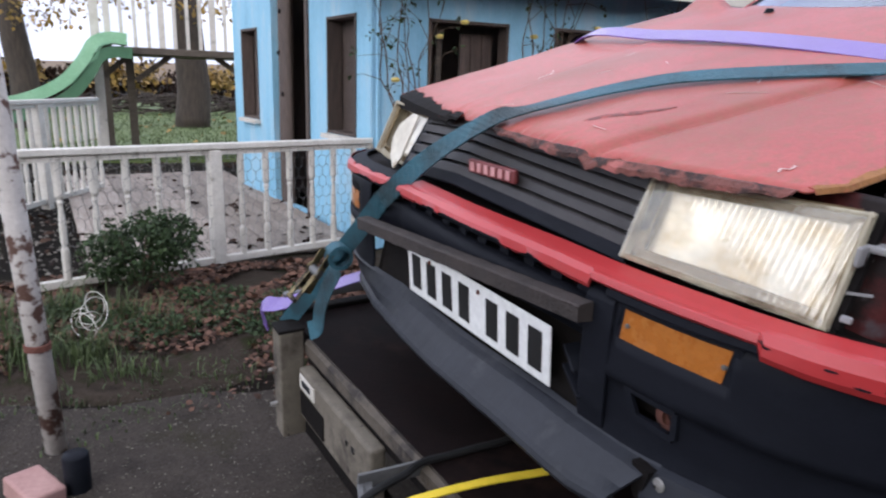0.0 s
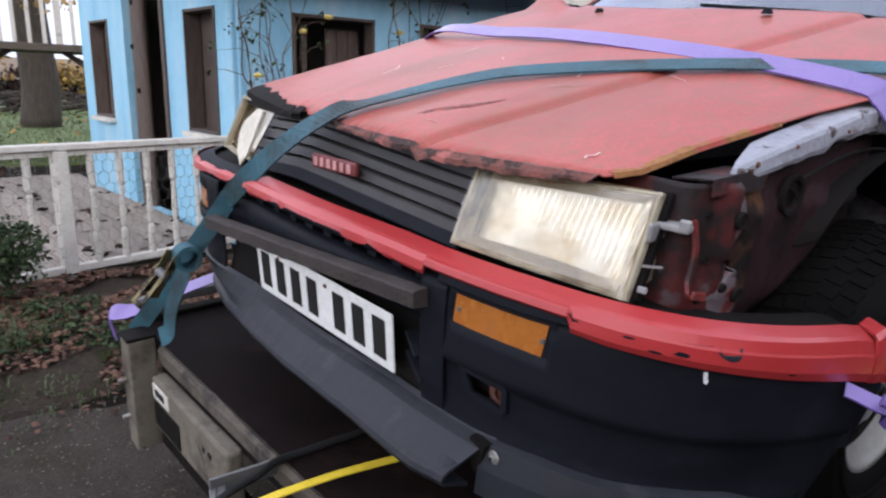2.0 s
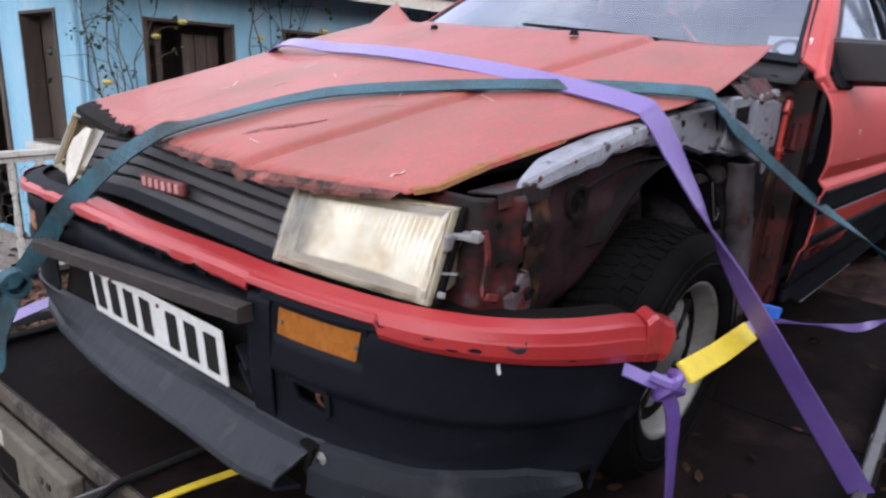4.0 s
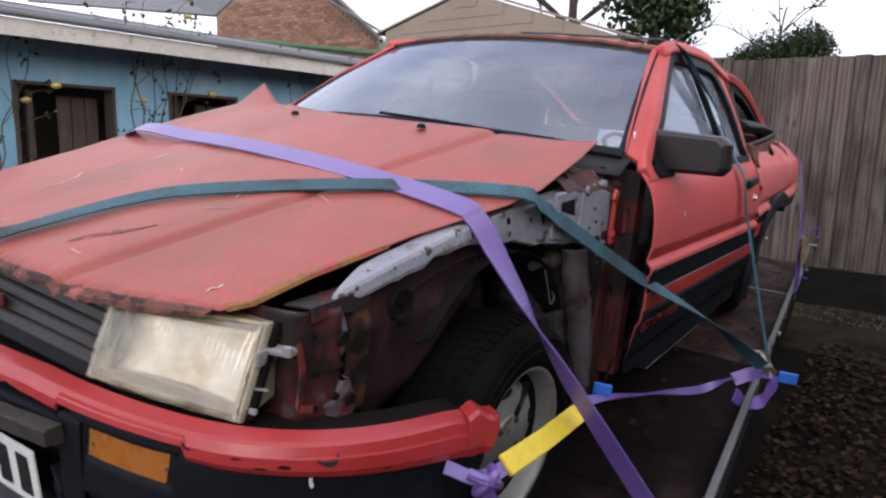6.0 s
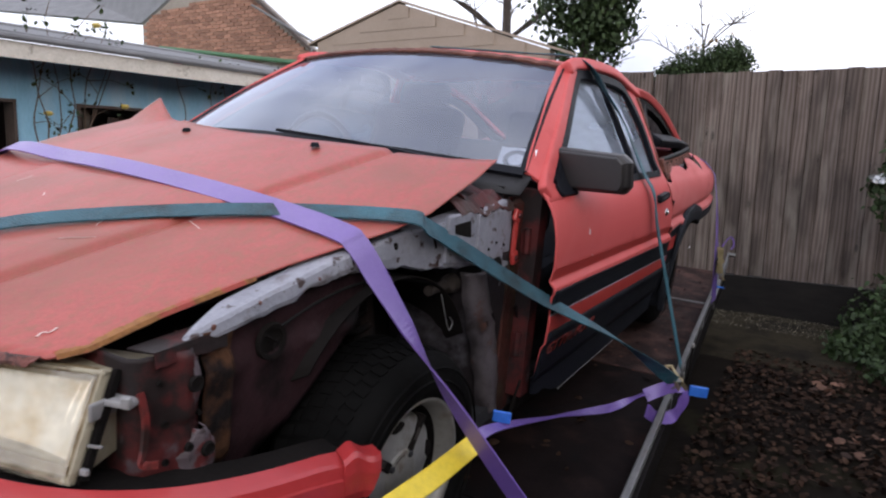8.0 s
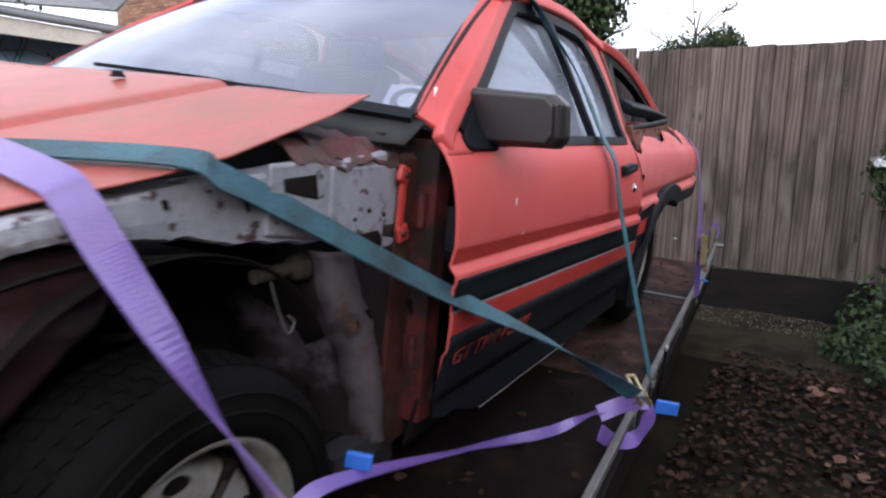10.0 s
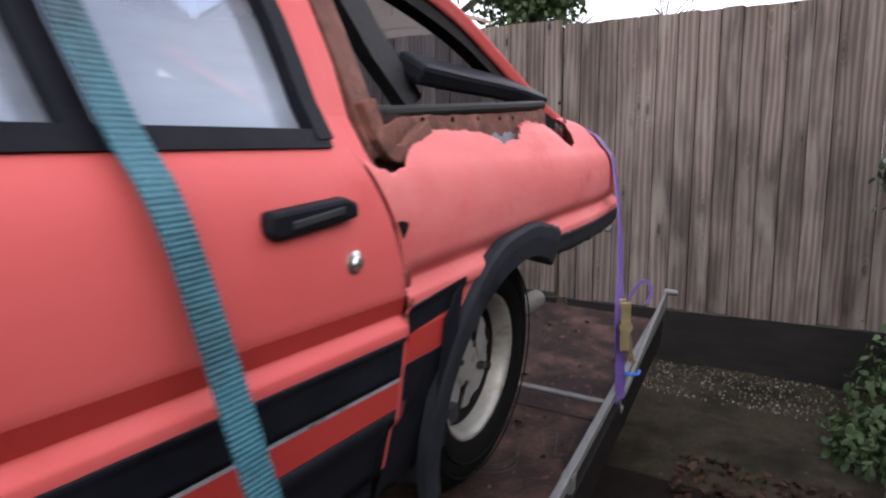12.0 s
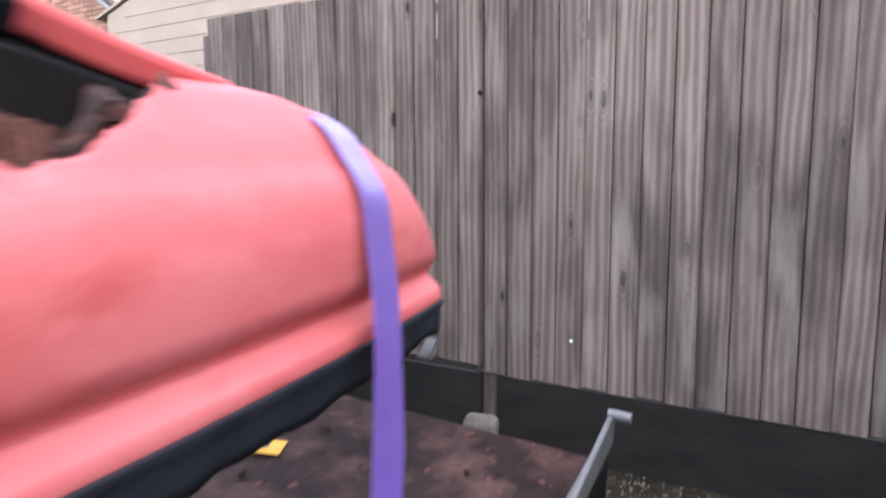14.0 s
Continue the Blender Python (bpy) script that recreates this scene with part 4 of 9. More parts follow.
TOW = [(-0.412, 0.897), (-0.492, 0.893), (-0.494, 0.853), (-0.431, 0.858)]
LAMP = [(-0.390, 1.017), (-0.558, 1.017), (-0.550, 0.957), (-0.386, 0.960)]
left = bumper_strip(FACE, v_of(-0.322), 1, 170, SIDE_CUT)
drop_faces(left, TOW), drop_faces(left, LAMP)
BUMP = part("bumper", left, M_BLACK, CAR, "scuffed black plastic front bumper", True, 0.005)
RLAMP = [(0.50, 0.985), (0.66, 0.985), (0.66, 0.925), (0.50, 0.93)]
right = bumper_strip(FACE, -1, v_of(0.43), 90, SIDE_CUT)
drop_faces(right, [(y, z) for y, z in RLAMP])
part("bumper_corner", right, M_BLACK, BUMP, "black bumper corner", True, 0.005)
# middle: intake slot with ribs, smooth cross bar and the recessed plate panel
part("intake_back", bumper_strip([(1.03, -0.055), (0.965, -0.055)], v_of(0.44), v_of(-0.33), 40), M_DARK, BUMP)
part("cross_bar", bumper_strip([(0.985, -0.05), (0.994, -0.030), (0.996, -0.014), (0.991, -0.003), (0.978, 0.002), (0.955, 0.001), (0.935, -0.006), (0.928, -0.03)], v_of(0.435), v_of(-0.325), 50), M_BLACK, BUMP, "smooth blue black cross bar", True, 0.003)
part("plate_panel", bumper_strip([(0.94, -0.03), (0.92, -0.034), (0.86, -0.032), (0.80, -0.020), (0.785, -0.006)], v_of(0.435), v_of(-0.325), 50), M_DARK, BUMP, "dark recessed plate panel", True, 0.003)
for y in (-0.29, -0.225, -0.155, -0.085, -0.015, 0.055, 0.125, 0.20, 0.28, 0.36):
    part("intake_rib", sweep([on_bumper(y, 1.024, -0.022), on_bumper(y, 0.992, -0.020)], 0.004, 0.03, (0, 1, 0)), M_BLACK, BUMP)
part("duct_pillar", bumper_strip([(1.021, -0.035), (1.020, 0.004), (1.012, 0.010), (0.97, 0.011), (0.93, 0.009), (0.88, 0.007), (0.83, 0.003), (0.80, -0.004)], v_of(-0.322), v_of(-0.378), 10), M_BLACK, BUMP, "raised black duct pillar", False, 0.006, 0.003)
part("duct_vane", sweep([on_bumper(-0.283, 0.905, -0.010), on_bumper(-0.318, 0.872, -0.004)], 0.030, 0.006, (0, 0.5, 1)), M_BLACK, BUMP, "", bevel=0.002)
part("duct_vane", sweep([on_bumper(-0.283, 0.868, -0.014), on_bumper(-0.335, 0.835, -0.002)], 0.030, 0.006, (0, 0.5, 1)), M_BLACK, BUMP, "", bevel=0.002)
# the red band with its chipped paint
BAND_LOW = [(0.0, 1.024), (0.05, 1.024), (0.06, 1.022), (0.10, 1.015), (0.20, 1.009), (0.45, 0.992), (0.60, 0.988)]


def band_rows(v0, v1, n, raise_=0.0, paint=False):
    rows = []
    for i in range(n + 1):
        v = v0 + (v1 - v0) * i / n
        x, y = plan(v)
        d = outward(x, y)
        lo = lerp(x - skew(y), BAND_LOW)
        if -0.577 < y < -0.33:
            lo = 1.037
        top = 1.051
        h = top - lo
        prof = [(top + 0.006, -0.034), (top, -0.006), (top - 0.003, 0.003), (top - 0.26 * h, 0.010), (top - 0.32 * h, 0.0125), (top - 0.74 * h, 0.0150), (top - 0.80 * h, 0.0140), (lo, 0.0105)]
        if paint:
            chipped = 0.017 * max(0.0, 1 - abs(y + 0.02) / 0.26) + (0.010 if y > 0.26 else 0.0)
            edge = lo + max(0.0, chipped + rag(y, 0.012, 18, 3) * (1 if chipped > 0.002 else 0.0))
            edge = min(edge, top - 0.014)
            prof = [(max(z, edge), o) for z, o in prof]
            prof[0] = (prof[0][0], -0.032)
            if y > 0.26:
                keep = top - 0.002 - max(0.0, rag(y, 0.006, 20, 9))
                prof = [(min(z, max(keep, edge)), o if k > 1 else 0.0035) for k, (z, o) in enumerate(prof)]
        rows.append([(x + d.x * (o + raise_), y + d.y * (o + raise_), z + fall(x) + raise_ * max(0.0, min(1.0, (z - top + 0.013) / 0.010))) for z, o in prof] + ([] if paint else [(x + d.x * -0.004, y + d.y * -0.004, lo - 0.001 + fall(x))]))
    return rows


BAND = part("bumper_band", grid(band_rows(-1, 0.952, 420)), M_BLACK, BUMP, "black moulded bumper band", False, 0.002)
part("band_paint", grid(band_rows(-0.995, 0.952, 420, 0.0050, True)), M_BUMPRED, BAND, "chipped red paint on the bumper band", False)
part("band_shelf", bumper_strip([(1.044, -0.004), (1.046, -0.06), (1.044, -0.11)], -0.9, 0.98, 90), M_DARK, BAND)
random.seed(6)


def chip(v, f, w, h, m, label=""):
    """An irregular flake of missing paint; f is its height within the band."""
    n = 13
    r = [(random.uniform(0.70, 1.0), 6.283 * k / n) for k in range(n)]
    bm = bmesh.new()
    ring = []
    for k, a in r:
        x, y = plan(v + w * k * math.cos(a))
        d = outward(x, y)
        lo, top = lerp(x - skew(y), BAND_LOW), 1.051
        if -0.577 < y < -0.33:
            lo = 1.037
        z = min(top, lo + f * (top - lo) + h * k * math.sin(a))
        q = (top - z) / (top - lo)
        o = lerp(q, [(0, 0.003), (0.05, 0.003), (0.26, 0.010), (0.32, 0.0125), (0.74, 0.0150), (0.80, 0.0140), (1.0, 0.0105)]) + 0.0058
        ring.append(bm.verts.new((x + d.x * o, y + d.y * o, z + fall(x))))
    bm.faces.new(ring)
    part("paint_chip", bm, m, BAND, label, solid=0.0006)


for v, f, w, h in ((0.595, 0.62, 0.007, 0.002), (0.645, 0.58, 0.006, 0.0018), (0.668, 0.30, 0.007, 0.002), (0.690, 0.40, 0.008, 0.0035), (0.700, 0.80, 0.022, 0.0022), (0.672, 0.88, 0.012, 0.0016), (0.715, 0.90, 0.010, 0.002), (0.80, 0.2, 0.006, 0.0015), (0.86, 0.9, 0.010, 0.0012), (0.93, 0.5, 0.004, 0.002)):
    chip(v, f, w, h, M_BLACK)
chip(0.733, 0.72, 0.013, 0.014, M_CHIN, "bare grey scraped patch")
chip(0.727, 0.97, 0.005, 0.004, M_CHIN)
# crumpled end of the band, bent up at the wheel opening
end = []
for i in range(17):
    u = i / 16
    bump = 0.013 * math.exp(-((u - 0.30) / 0.22) ** 2) - 0.006 * max(0.0, u - 0.6)
    row = []
    for z, o, k, cut in ((1.060, -0.030, 1, 0.0), (1.059, 0.006, 1, 0.0), (1.053, 0.013, 1, 0.1), (1.036, 0.018, 0.6, 0.3), (1.006, 0.019, 0.2, 0.75), (0.990, 0.014, 0, 1.0)):
        x, y = plan(0.922 + (0.064 - 0.026 * cut) * u)
        d = outward(x, y)
        o += 0.005 * math.sin(7 * u + 3 * k) * u
        row.append((x + d.x * o, y + d.y * o, z + fall(x) + bump * k))
    end.append(row)
part("band_end", grid(end), M_BUMPRED, BAND, "crumpled red band end", False, 0.004)
x, y = plan(0.715)
d = outward(x, y)
part("scratch_mark", boxes(((0, 0, 0), (0.003, 0.005, 0.013), (8, 0, 0)), ((0.0, 0.002, -0.007), (0.003, 0.003, 0.006), (-20, 0, 0))), M_PAPER, BUMP, "small white scratch").matrix_local = Matrix.Translation((x + d.x * 0.008, y + d.y * 0.008, 0.977)) @ pose(0, 0, 0, 0, 0, math.degrees(math.atan2(d.y, d.x)))


def rim_bar(poly, o, w, h):
    """A thin moulded rim round an opening in the bumper's face."""
    bm = bmesh.new()
    for (y0, z0), (y1, z1) in zip(poly, poly[1:] + poly[:1]):
        sweep([on_bumper(y0 + (y1 - y0) * k / 4, z0 + (z1 - z0) * k / 4, o) for k in range(5)], w, h, (-1, -0.2, 0.05), bm=bm)
    return bm


part("tow_rim", rim_bar(TOW, 0.002, 0.010, 0.008), M_BLACK, BUMP)
part("tow_recess", bumper_strip([(0.90, -0.035), (0.85, -0.035)], v_of(-0.40), v_of(-0.505), 8), M_DARK, BUMP)
part("tow_eye", lathe([(0.009, -0.006), (0.021, -0.006), (0.021, 0.006), (0.009, 0.006)], 18, "x", on_bumper(-0.478, 0.872, -0.014)), M_RUST, BUMP, "rusty towing eye", True)
for poly in (LAMP, RLAMP):
    (ya, za), (yb, zb), (yc, zc), (yd, zd) = poly
    rows = []
    for i in range(15):
        u = 0.035 + 0.93 * i / 14
        t_, b_ = on_bumper(ya + (yb - ya) * u, za + (zb - za) * u - 0.003, 0.001), on_bumper(yd + (yc - yd) * u, zd + (zc - zd) * u + 0.003, 0.002)
        rows.append([t_ + Vector((0.008, 0, 0)), t_, t_.lerp(b_, 0.06) + Vector((-0.0035, 0, 0)), t_.lerp(b_, 0.94) + Vector((-0.0035, 0, 0)), b_, b_ + Vector((0.008, 0, 0))])
    ind = part("indicator", grid(rows), M_ORANGE, BUMP, "amber indicator lens", solid=0.002)
    part("indicator_back", bumper_strip([(za + 0.012, -0.016), (zc - 0.012, -0.016)], v_of(ya + math.copysign(0.02, -yb)), v_of(yb + math.copysign(0.02, yb)), 8, sag=False), M_DARK, BUMP)
    part("indicator_surround", rim_bar(poly, 0.001, 0.010, 0.010), M_BLACK, BUMP)
    for u in (0.07, 0.92):
        y_, z_ = ya + (yb - ya) * u, (za + zd) / 2 + ((zb + zc) - (za + zd)) / 2 * u
        part("screw", lathe([(0.0, -0.0035), (0.0035, -0.003), (0.0045, 0.002)], 10, "x", on_bumper(y_, z_, 0.003) + Vector((-0.002, 0, 0))), M_STEEL, ind)
part("brow", sweep([on_bumper(y, 1.027, 0.006) for y in [-0.36 - 0.22 * k / 12 for k in range(13)]], 0.014, 0.016, (-1, -0.2, 0.2)), M_BLACK, BUMP, "black lip above the indicator", bevel=0.003)
# chin spoiler: a shovel lip, torn off short at one end, and the end piece that stays
LIPX = [(-0.48, -0.036), (-0.36, -0.053), (-0.19, -0.066), (0.0, -0.086), (0.16, -0.092), (0.35, -0.090), (0.50, -0.070), (0.56, -0.052), (0.60, -0.020)]
rows = []
for i in range(81):
    y = 0.60 - 1.065 * i / 80
    x0 = on_bumper(y, 0, -0.004).x
    lip = lerp(y, LIPX)
    wob = 0.003 * noise.noise((y * 7, 0, 1)) + 0.0015 * noise.noise((y * 40, 0, 2))
    tear = 0.012 * max(0.0, (-0.40 - y) / 0.065)
    yy = y + 0.004 * noise.noise((y * 60, 0, 0))
    side_cut = -0.02 * max(0.0, (-0.43 - y) / 0.035)
    rows.append([(x0 + 0.004, yy + side_cut, 0.802), (x0 - 0.004, yy + side_cut, 0.795), (x0 + (lip - x0) * 0.30, yy + side_cut * 0.5, 0.786 + wob), (x0 + (lip - x0) * 0.62, yy, 0.765 + wob), (lip + 0.012, yy, 0.747 + wob + tear), (lip + 0.003, yy, 0.742 + wob + tear), (lip, yy, 0.735 + wob + tear), (lip + 0.004, yy, 0.727 + wob + tear), (lip + 0.05, yy, 0.722 + wob)])
CHIN = part("chin_spoiler", grid(rows), M_CHIN, BUMP, "scuffed blue black chin spoiler with a torn end", False, 0.005)
rows = []
for i in range(41):
    v = v_of(-0.462) + (0.838 - v_of(-0.462)) * i / 40
    x, y = plan(v)
    d = outward(x, y)
    k = i / 40
    zt = lerp(v, [(0.5, 0.797), (0.58, 0.803), (0.64, 0.797), (0.70, 0.797), (0.76, 0.787), (0.84, 0.742)])
    low = lerp(v, [(0.5, 0.715), (0.62, 0.722), (0.72, 0.735), (0.84, 0.735)])
    rows.append([(x + d.x * -0.002, y + d.y * -0.002, zt), (x + d.x * 0.010, y + d.y * 0.010, zt - 0.004), (x + d.x * 0.020, y + d.y * 0.020, zt * 0.5 + low * 0.5), (x + d.x * 0.026, y + d.y * 0.026, low), (x + d.x * 0.018, y + d.y * 0.018, low - 0.006), (x, y, low - 0.004)])
part("chin_spoiler_end", grid(rows), M_CHIN, CHIN, "end piece of chin spoiler with a bright bolt", False, 0.005)
# dark plug paints the shade in the tear
part("chin_tear", prism([(-0.452, 0.798), (-0.487, 0.798), (-0.480, 0.765), (-0.468, 0.740), (-0.458, 0.752)], (0.02, 0.045), "x"), M_DARK, CHIN, "black plug drawn as the gap at the tear")
BOLT = part("bolt", lathe([(0.0, -0.006), (0.004, -0.0055), (0.0045, -0.002), (0.010, -0.001), (0.011, 0.002)], 16, "x", (0.030, -0.497, 0.782)), M_ALLOY, BUMP, "bright bolt with washer")
part("bolt_core", lathe([(0.0, -0.0075), (0.0028, -0.007), (0.003, -0.004)], 8, "x", (0.030, -0.497, 0.782)), M_DARK, BOLT)
# number plate: characters become plain bars
PL = part("number_plate", boxes(((0, 0, 0), (0.004, 0.482, 0.112))), M_PLATE, BUMP, "white number plate with black bars", bevel=0.002)
PL.matrix_local = pose(-0.032, -0.032, 0.879, 0, -5, 5.8)
for k in range(7):
    part("plate_bar", boxes(((-0.0026, 0.203 - 0.0625 * k - (0.031 if k > 3 else 0), 0), (0.0016, 0.036, 0.076))), M_INK, PL)
for y in (0.145, -0.035):
    part("plate_screw", lathe([(0.0, -0.003), (0.004, -0.0025), (0.005, 0.0)], 10, "x", (-0.002, y, 0.040)), M_RUST, PL)
# rusty bar across the bumper
bar = []
for i in range(41):
    u = i / 40
    p = Vector((-0.100, 0.405, 0.928)).lerp(Vector((-0.012, -0.348, 0.990)), u)
    g = lambda k: Vector((0.0014 * noise.noise((u * 22, k, 0)), 0, 0.0022 * noise.noise((u * 26, k, 3))))
    bar.append([p + Vector((0.014, 0.0, 0.017)) + g(0), p + Vector((-0.010, 0, 0.015)) + g(1), p + Vector((-0.013, 0, 0.012)) + g(2), p + Vector((-0.012, 0, -0.013)) + g(3), p + Vector((0.016, 0, -0.015)) + g(4)])
bm = grid(bar, True)
bm.verts.ensure_lookup_table()
bm.faces.new([bm.verts[i] for i in range(5)]), bm.faces.new([bm.verts[200 + i] for i in range(5)][::-1])
part("iron_bar", bm, M_IRON, BUMP, "corroded flat iron bar")

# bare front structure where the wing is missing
part("inner_wing", side_skin(0.36, 0.72, lambda x: lerp(x, [(0.36, 0.90), (0.44, 0.95), (0.52, 1.00), (0.62, 1.085), (0.72, 1.17)]), lambda x: lerp(x, [(0.36, 1.225), (0.54, 1.25), (0.64, 1.258), (0.72, 1.262)]), 30, 12, -1, 0.185), M_INNER, CAR, "stained pinkish inner wing panel, darkened for shade", True, 0.004)
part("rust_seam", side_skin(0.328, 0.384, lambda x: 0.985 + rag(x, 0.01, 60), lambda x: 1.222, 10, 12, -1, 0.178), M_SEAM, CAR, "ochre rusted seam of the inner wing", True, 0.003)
# near-black liner paints the deep shade above the tyre
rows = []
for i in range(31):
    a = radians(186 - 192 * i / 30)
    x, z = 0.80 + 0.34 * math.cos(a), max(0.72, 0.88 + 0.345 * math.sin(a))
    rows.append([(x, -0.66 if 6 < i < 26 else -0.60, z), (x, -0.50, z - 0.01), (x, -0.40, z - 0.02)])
part("wheel_tub", grid(rows), M_DARK, CAR, "wheel tub, black for the shade of the open well", True, 0.004)
rows = []
for i in range(73):
    x = 0.298 + 0.922 * i / 72
    zt = lerp(x, [(0.298, 1.213), (0.34, 1.226), (0.40, 1.243), (0.5, 1.266), (0.6, 1.289), (0.81, 1.318), (1.0, 1.338), (1.22, 1.36)])
    zb = lerp(x, [(0.298, 1.205), (0.34, 1.209), (0.42, 1.223), (0.50, 1.236), (0.53, 1.251), (0.66, 1.262), (0.80, 1.252), (0.87, 1.238), (1.0, 1.226), (1.08, 1.222), (1.16, 1.22), (1.22, 1.14)]) + rag(x, 0.005, 18) + rag(x, 0.003, 60, 4)
    y = -lerp(x, [(0.298, 0.632), (0.5, 0.650), (0.80, 0.662), (0.93, 0.690), (1.22, 0.694)]) + 0.003 * noise.noise((x * 14, 0, 5))
    tip = min(1.0, (x - 0.29) / 0.10)
    rows.append([(x, y + 0.045 * tip, zt + 0.008), (x, y + 0.004, zt + 0.006), (x, y, zt + 0.001), (x, y - 0.003 * tip, zt * 0.4 + zb * 0.6), (x, y - 0.001, zb + 0.003), (x, y + 0.012 * tip, zb - 0.002)])
WING = part("wing_rail", grid(rows), M_GREYRUST, CAR, "bare grey wing rail with rust", False, 0.0025)
for x, z, h in ((0.69, 1.296, 0.010), (0.775, 1.300, 0.014), (0.892, 1.302, 0.042)):
    part("slot", boxes(((x, -0.665 if x < 0.8 else -0.684, z), (0.007, 0.008, h), (0, -16, 0))), M_DARK, WING, bevel=0.002)
for x, z, r in ((0.43, 1.25, 0.002), (0.345, 1.228, 0.003), (0.56, 1.268, 0.002), (0.68, 1.285, 0.0025)):
    part("rust_spot", lathe([(0.0, -0.003), (r, -0.0025), (1.8 * r, 0.0)], 9, "y", (x, -lerp(x, [(0.298, 0.634), (0.5, 0.653), (1.0, 0.671)]), z)), M_RUST, WING)
part("access_hole", boxes(((1.05, -0.674, 1.285), (0.075, 0.008, 0.05), (0, 4, 0))), M_DARK, WING, bevel=0.012)
# folded front panel: forward face, rolled edge, outer face with a pressed flange
rows = []
for i in range(29):
    z = 0.985 + 0.222 * i / 28
    b = 0.006 * noise.noise((z * 17, 0, 3))
    fl = 0.010 if 1.10 < z < 1.20 else 0.003
    rows.append([(0.222 + b, -0.47, z), (0.216, -0.56 + b, z), (0.220, -0.612, z), (0.230, -0.626 + b, z), (0.258, -0.632, z), (0.276, -0.634 + b, z), (0.286, -0.640 - fl, z), (0.298, -0.642 - fl, z), (0.308, -0.636, z), (0.322, -0.630 + b, z), (0.332, -0.618, z), (0.336, -0.56, z)])
FP = part("front_panel", grid(rows), M_STAINRED, CAR, "dull red front crossmember panel", True, 0.003)
part("panel_flange", sweep(smooth_path([(0.298, -0.646, 1.200), (0.304, -0.654, 1.170), (0.303, -0.653, 1.140), (0.298, -0.646, 1.120)], 6), 0.012, 0.003, (0.15, -1, 0)), M_SCUFF, FP, "scuffed grey flange edge", bevel=0.0012)
foot = []
for i in range(15):
    z = 0.988 + 0.092 * i / 14
    w = 0.034 * math.sin(3.14 * (0.12 + 0.80 * i / 14)) + rag(z, 0.004, 60, 3)
    foot.append([(0.312 - w, -0.636, z), (0.312 - 0.6 * w, -0.650 + 0.004 * noise.noise((z * 40, 1, 0)), z), (0.314, -0.655, z), (0.314 + 0.7 * w, -0.648, z), (0.314 + w, -0.632, z)])
part("panel_foot", grid(foot), M_SCUFF, FP, "scuffed pink grey panel foot", False, 0.003)
top = []
for i in range(17):
    x = 0.245 + 0.125 * i / 16
    top.append([(x, -0.575, 1.203 + 0.05 * (x - 0.2)), (x, -0.618 + rag(x, 0.002, 30), 1.208 + 0.06 * (x - 0.2)), (x, -0.636, 1.211 + 0.05 * (x - 0.2)), (x, -0.640, 1.192 + rag(x, 0.004, 30, 5))])
part("panel_cap", grid(top), M_STAINRED, FP, "bent red upper flange", False, 0.003)
part("lamp_bracket", sweep(smooth_path([(0.226, -0.632, 1.160), (0.228, -0.640, 1.12), (0.224, -0.640, 1.078), (0.214, -0.650, 1.064), (0.230, -0.664, 1.062)]), 0.011, 0.005, (0.2, -1, 0)), M_DEEPRED, FP, "bent red lamp bracket")
part("white_stub", boxes(((0.322, -0.655, 0.992), (0.012, 0.012, 0.012), (0, 20, 10))), M_PAPER, FP, bevel=0.003)
for x, y, z, r in ((0.300, -0.656, 1.157, 0.011), (0.318, -0.660, 1.047, 0.010), (0.288, -0.654, 1.060, 0.006), (0.262, -0.634, 1.10, 0.005), (0.262, -0.634, 1.04, 0.005), (0.326, -0.634, 1.15, 0.006), (0.318, -0.638, 1.10, 0.004), (0.255, -0.634, 1.165, 0.004)):
    part("panel_hole", lathe([(0.0, -0.002), (0.7 * r, -0.002), (r, -0.0035), (1.25 * r, 0.002)], 12, "y", (x, y, z)), M_DARK, FP)
RH = part("round_opening", lathe([(0.0, 0.0), (0.022, 0.0), (0.024, -0.005), (0.031, -0.006), (0.034, 0.002)], 28, "y", (0.468, -0.634, 1.172)), M_DARK, CAR, "black rubber grommet")
part("grommet_web", boxes(((0.468, -0.638, 1.176), (0.036, 0.003, 0.004), (0, 35, 0)), ((0.474, -0.638, 1.166), (0.004, 0.003, 0.026), (0, 35, 0))), M_DARK, RH, bevel=0.002)
part("wire_loom", tube(smooth_path([(0.49, -0.630, 1.19), (0.58, -0.632, 1.215), (0.68, -0.64, 1.232), (0.78, -0.64, 1.225), (0.88, -0.645, 1.205), (0.98, -0.65, 1.18)], 6), 0.0028, 7), M_CABLE, CAR, "thin wiring loom along the arch")
# solid near-black filling paints the shade inside the bay
part("engine_bay", boxes(((0.66, 0.06, 0.96), (0.96, 1.0, 0.46)), ((0.20, 0.0, 1.0), (0.04, 0.60, 0.16))), M_DARK, CAR, "solid dark block for the shaded engine bay")
part("strut", tube([(0.80, -0.60, 0.83), (0.84, -0.52, 1.18)], 0.035, 14), M_DARK, CAR)
part("spring", tube([(0.80 + 0.05 * math.cos(i * 0.7), -0.58 + 0.05 * math.sin(i * 0.7) + 0.0012 * i, 0.95 + 0.0035 * i) for i in range(60)], 0.007, 6), M_DARK, CAR)
part("steering_stub", lathe([(0.0, -0.11), (0.012, -0.11), (0.012, -0.03), (0.022, -0.02), (0.025, 0.0), (0.021, 0.004), (0.0, 0.004)], 16, "x", (1.062, -0.640, 1.166)), M_IRON, CAR, "rusty pipe stub")
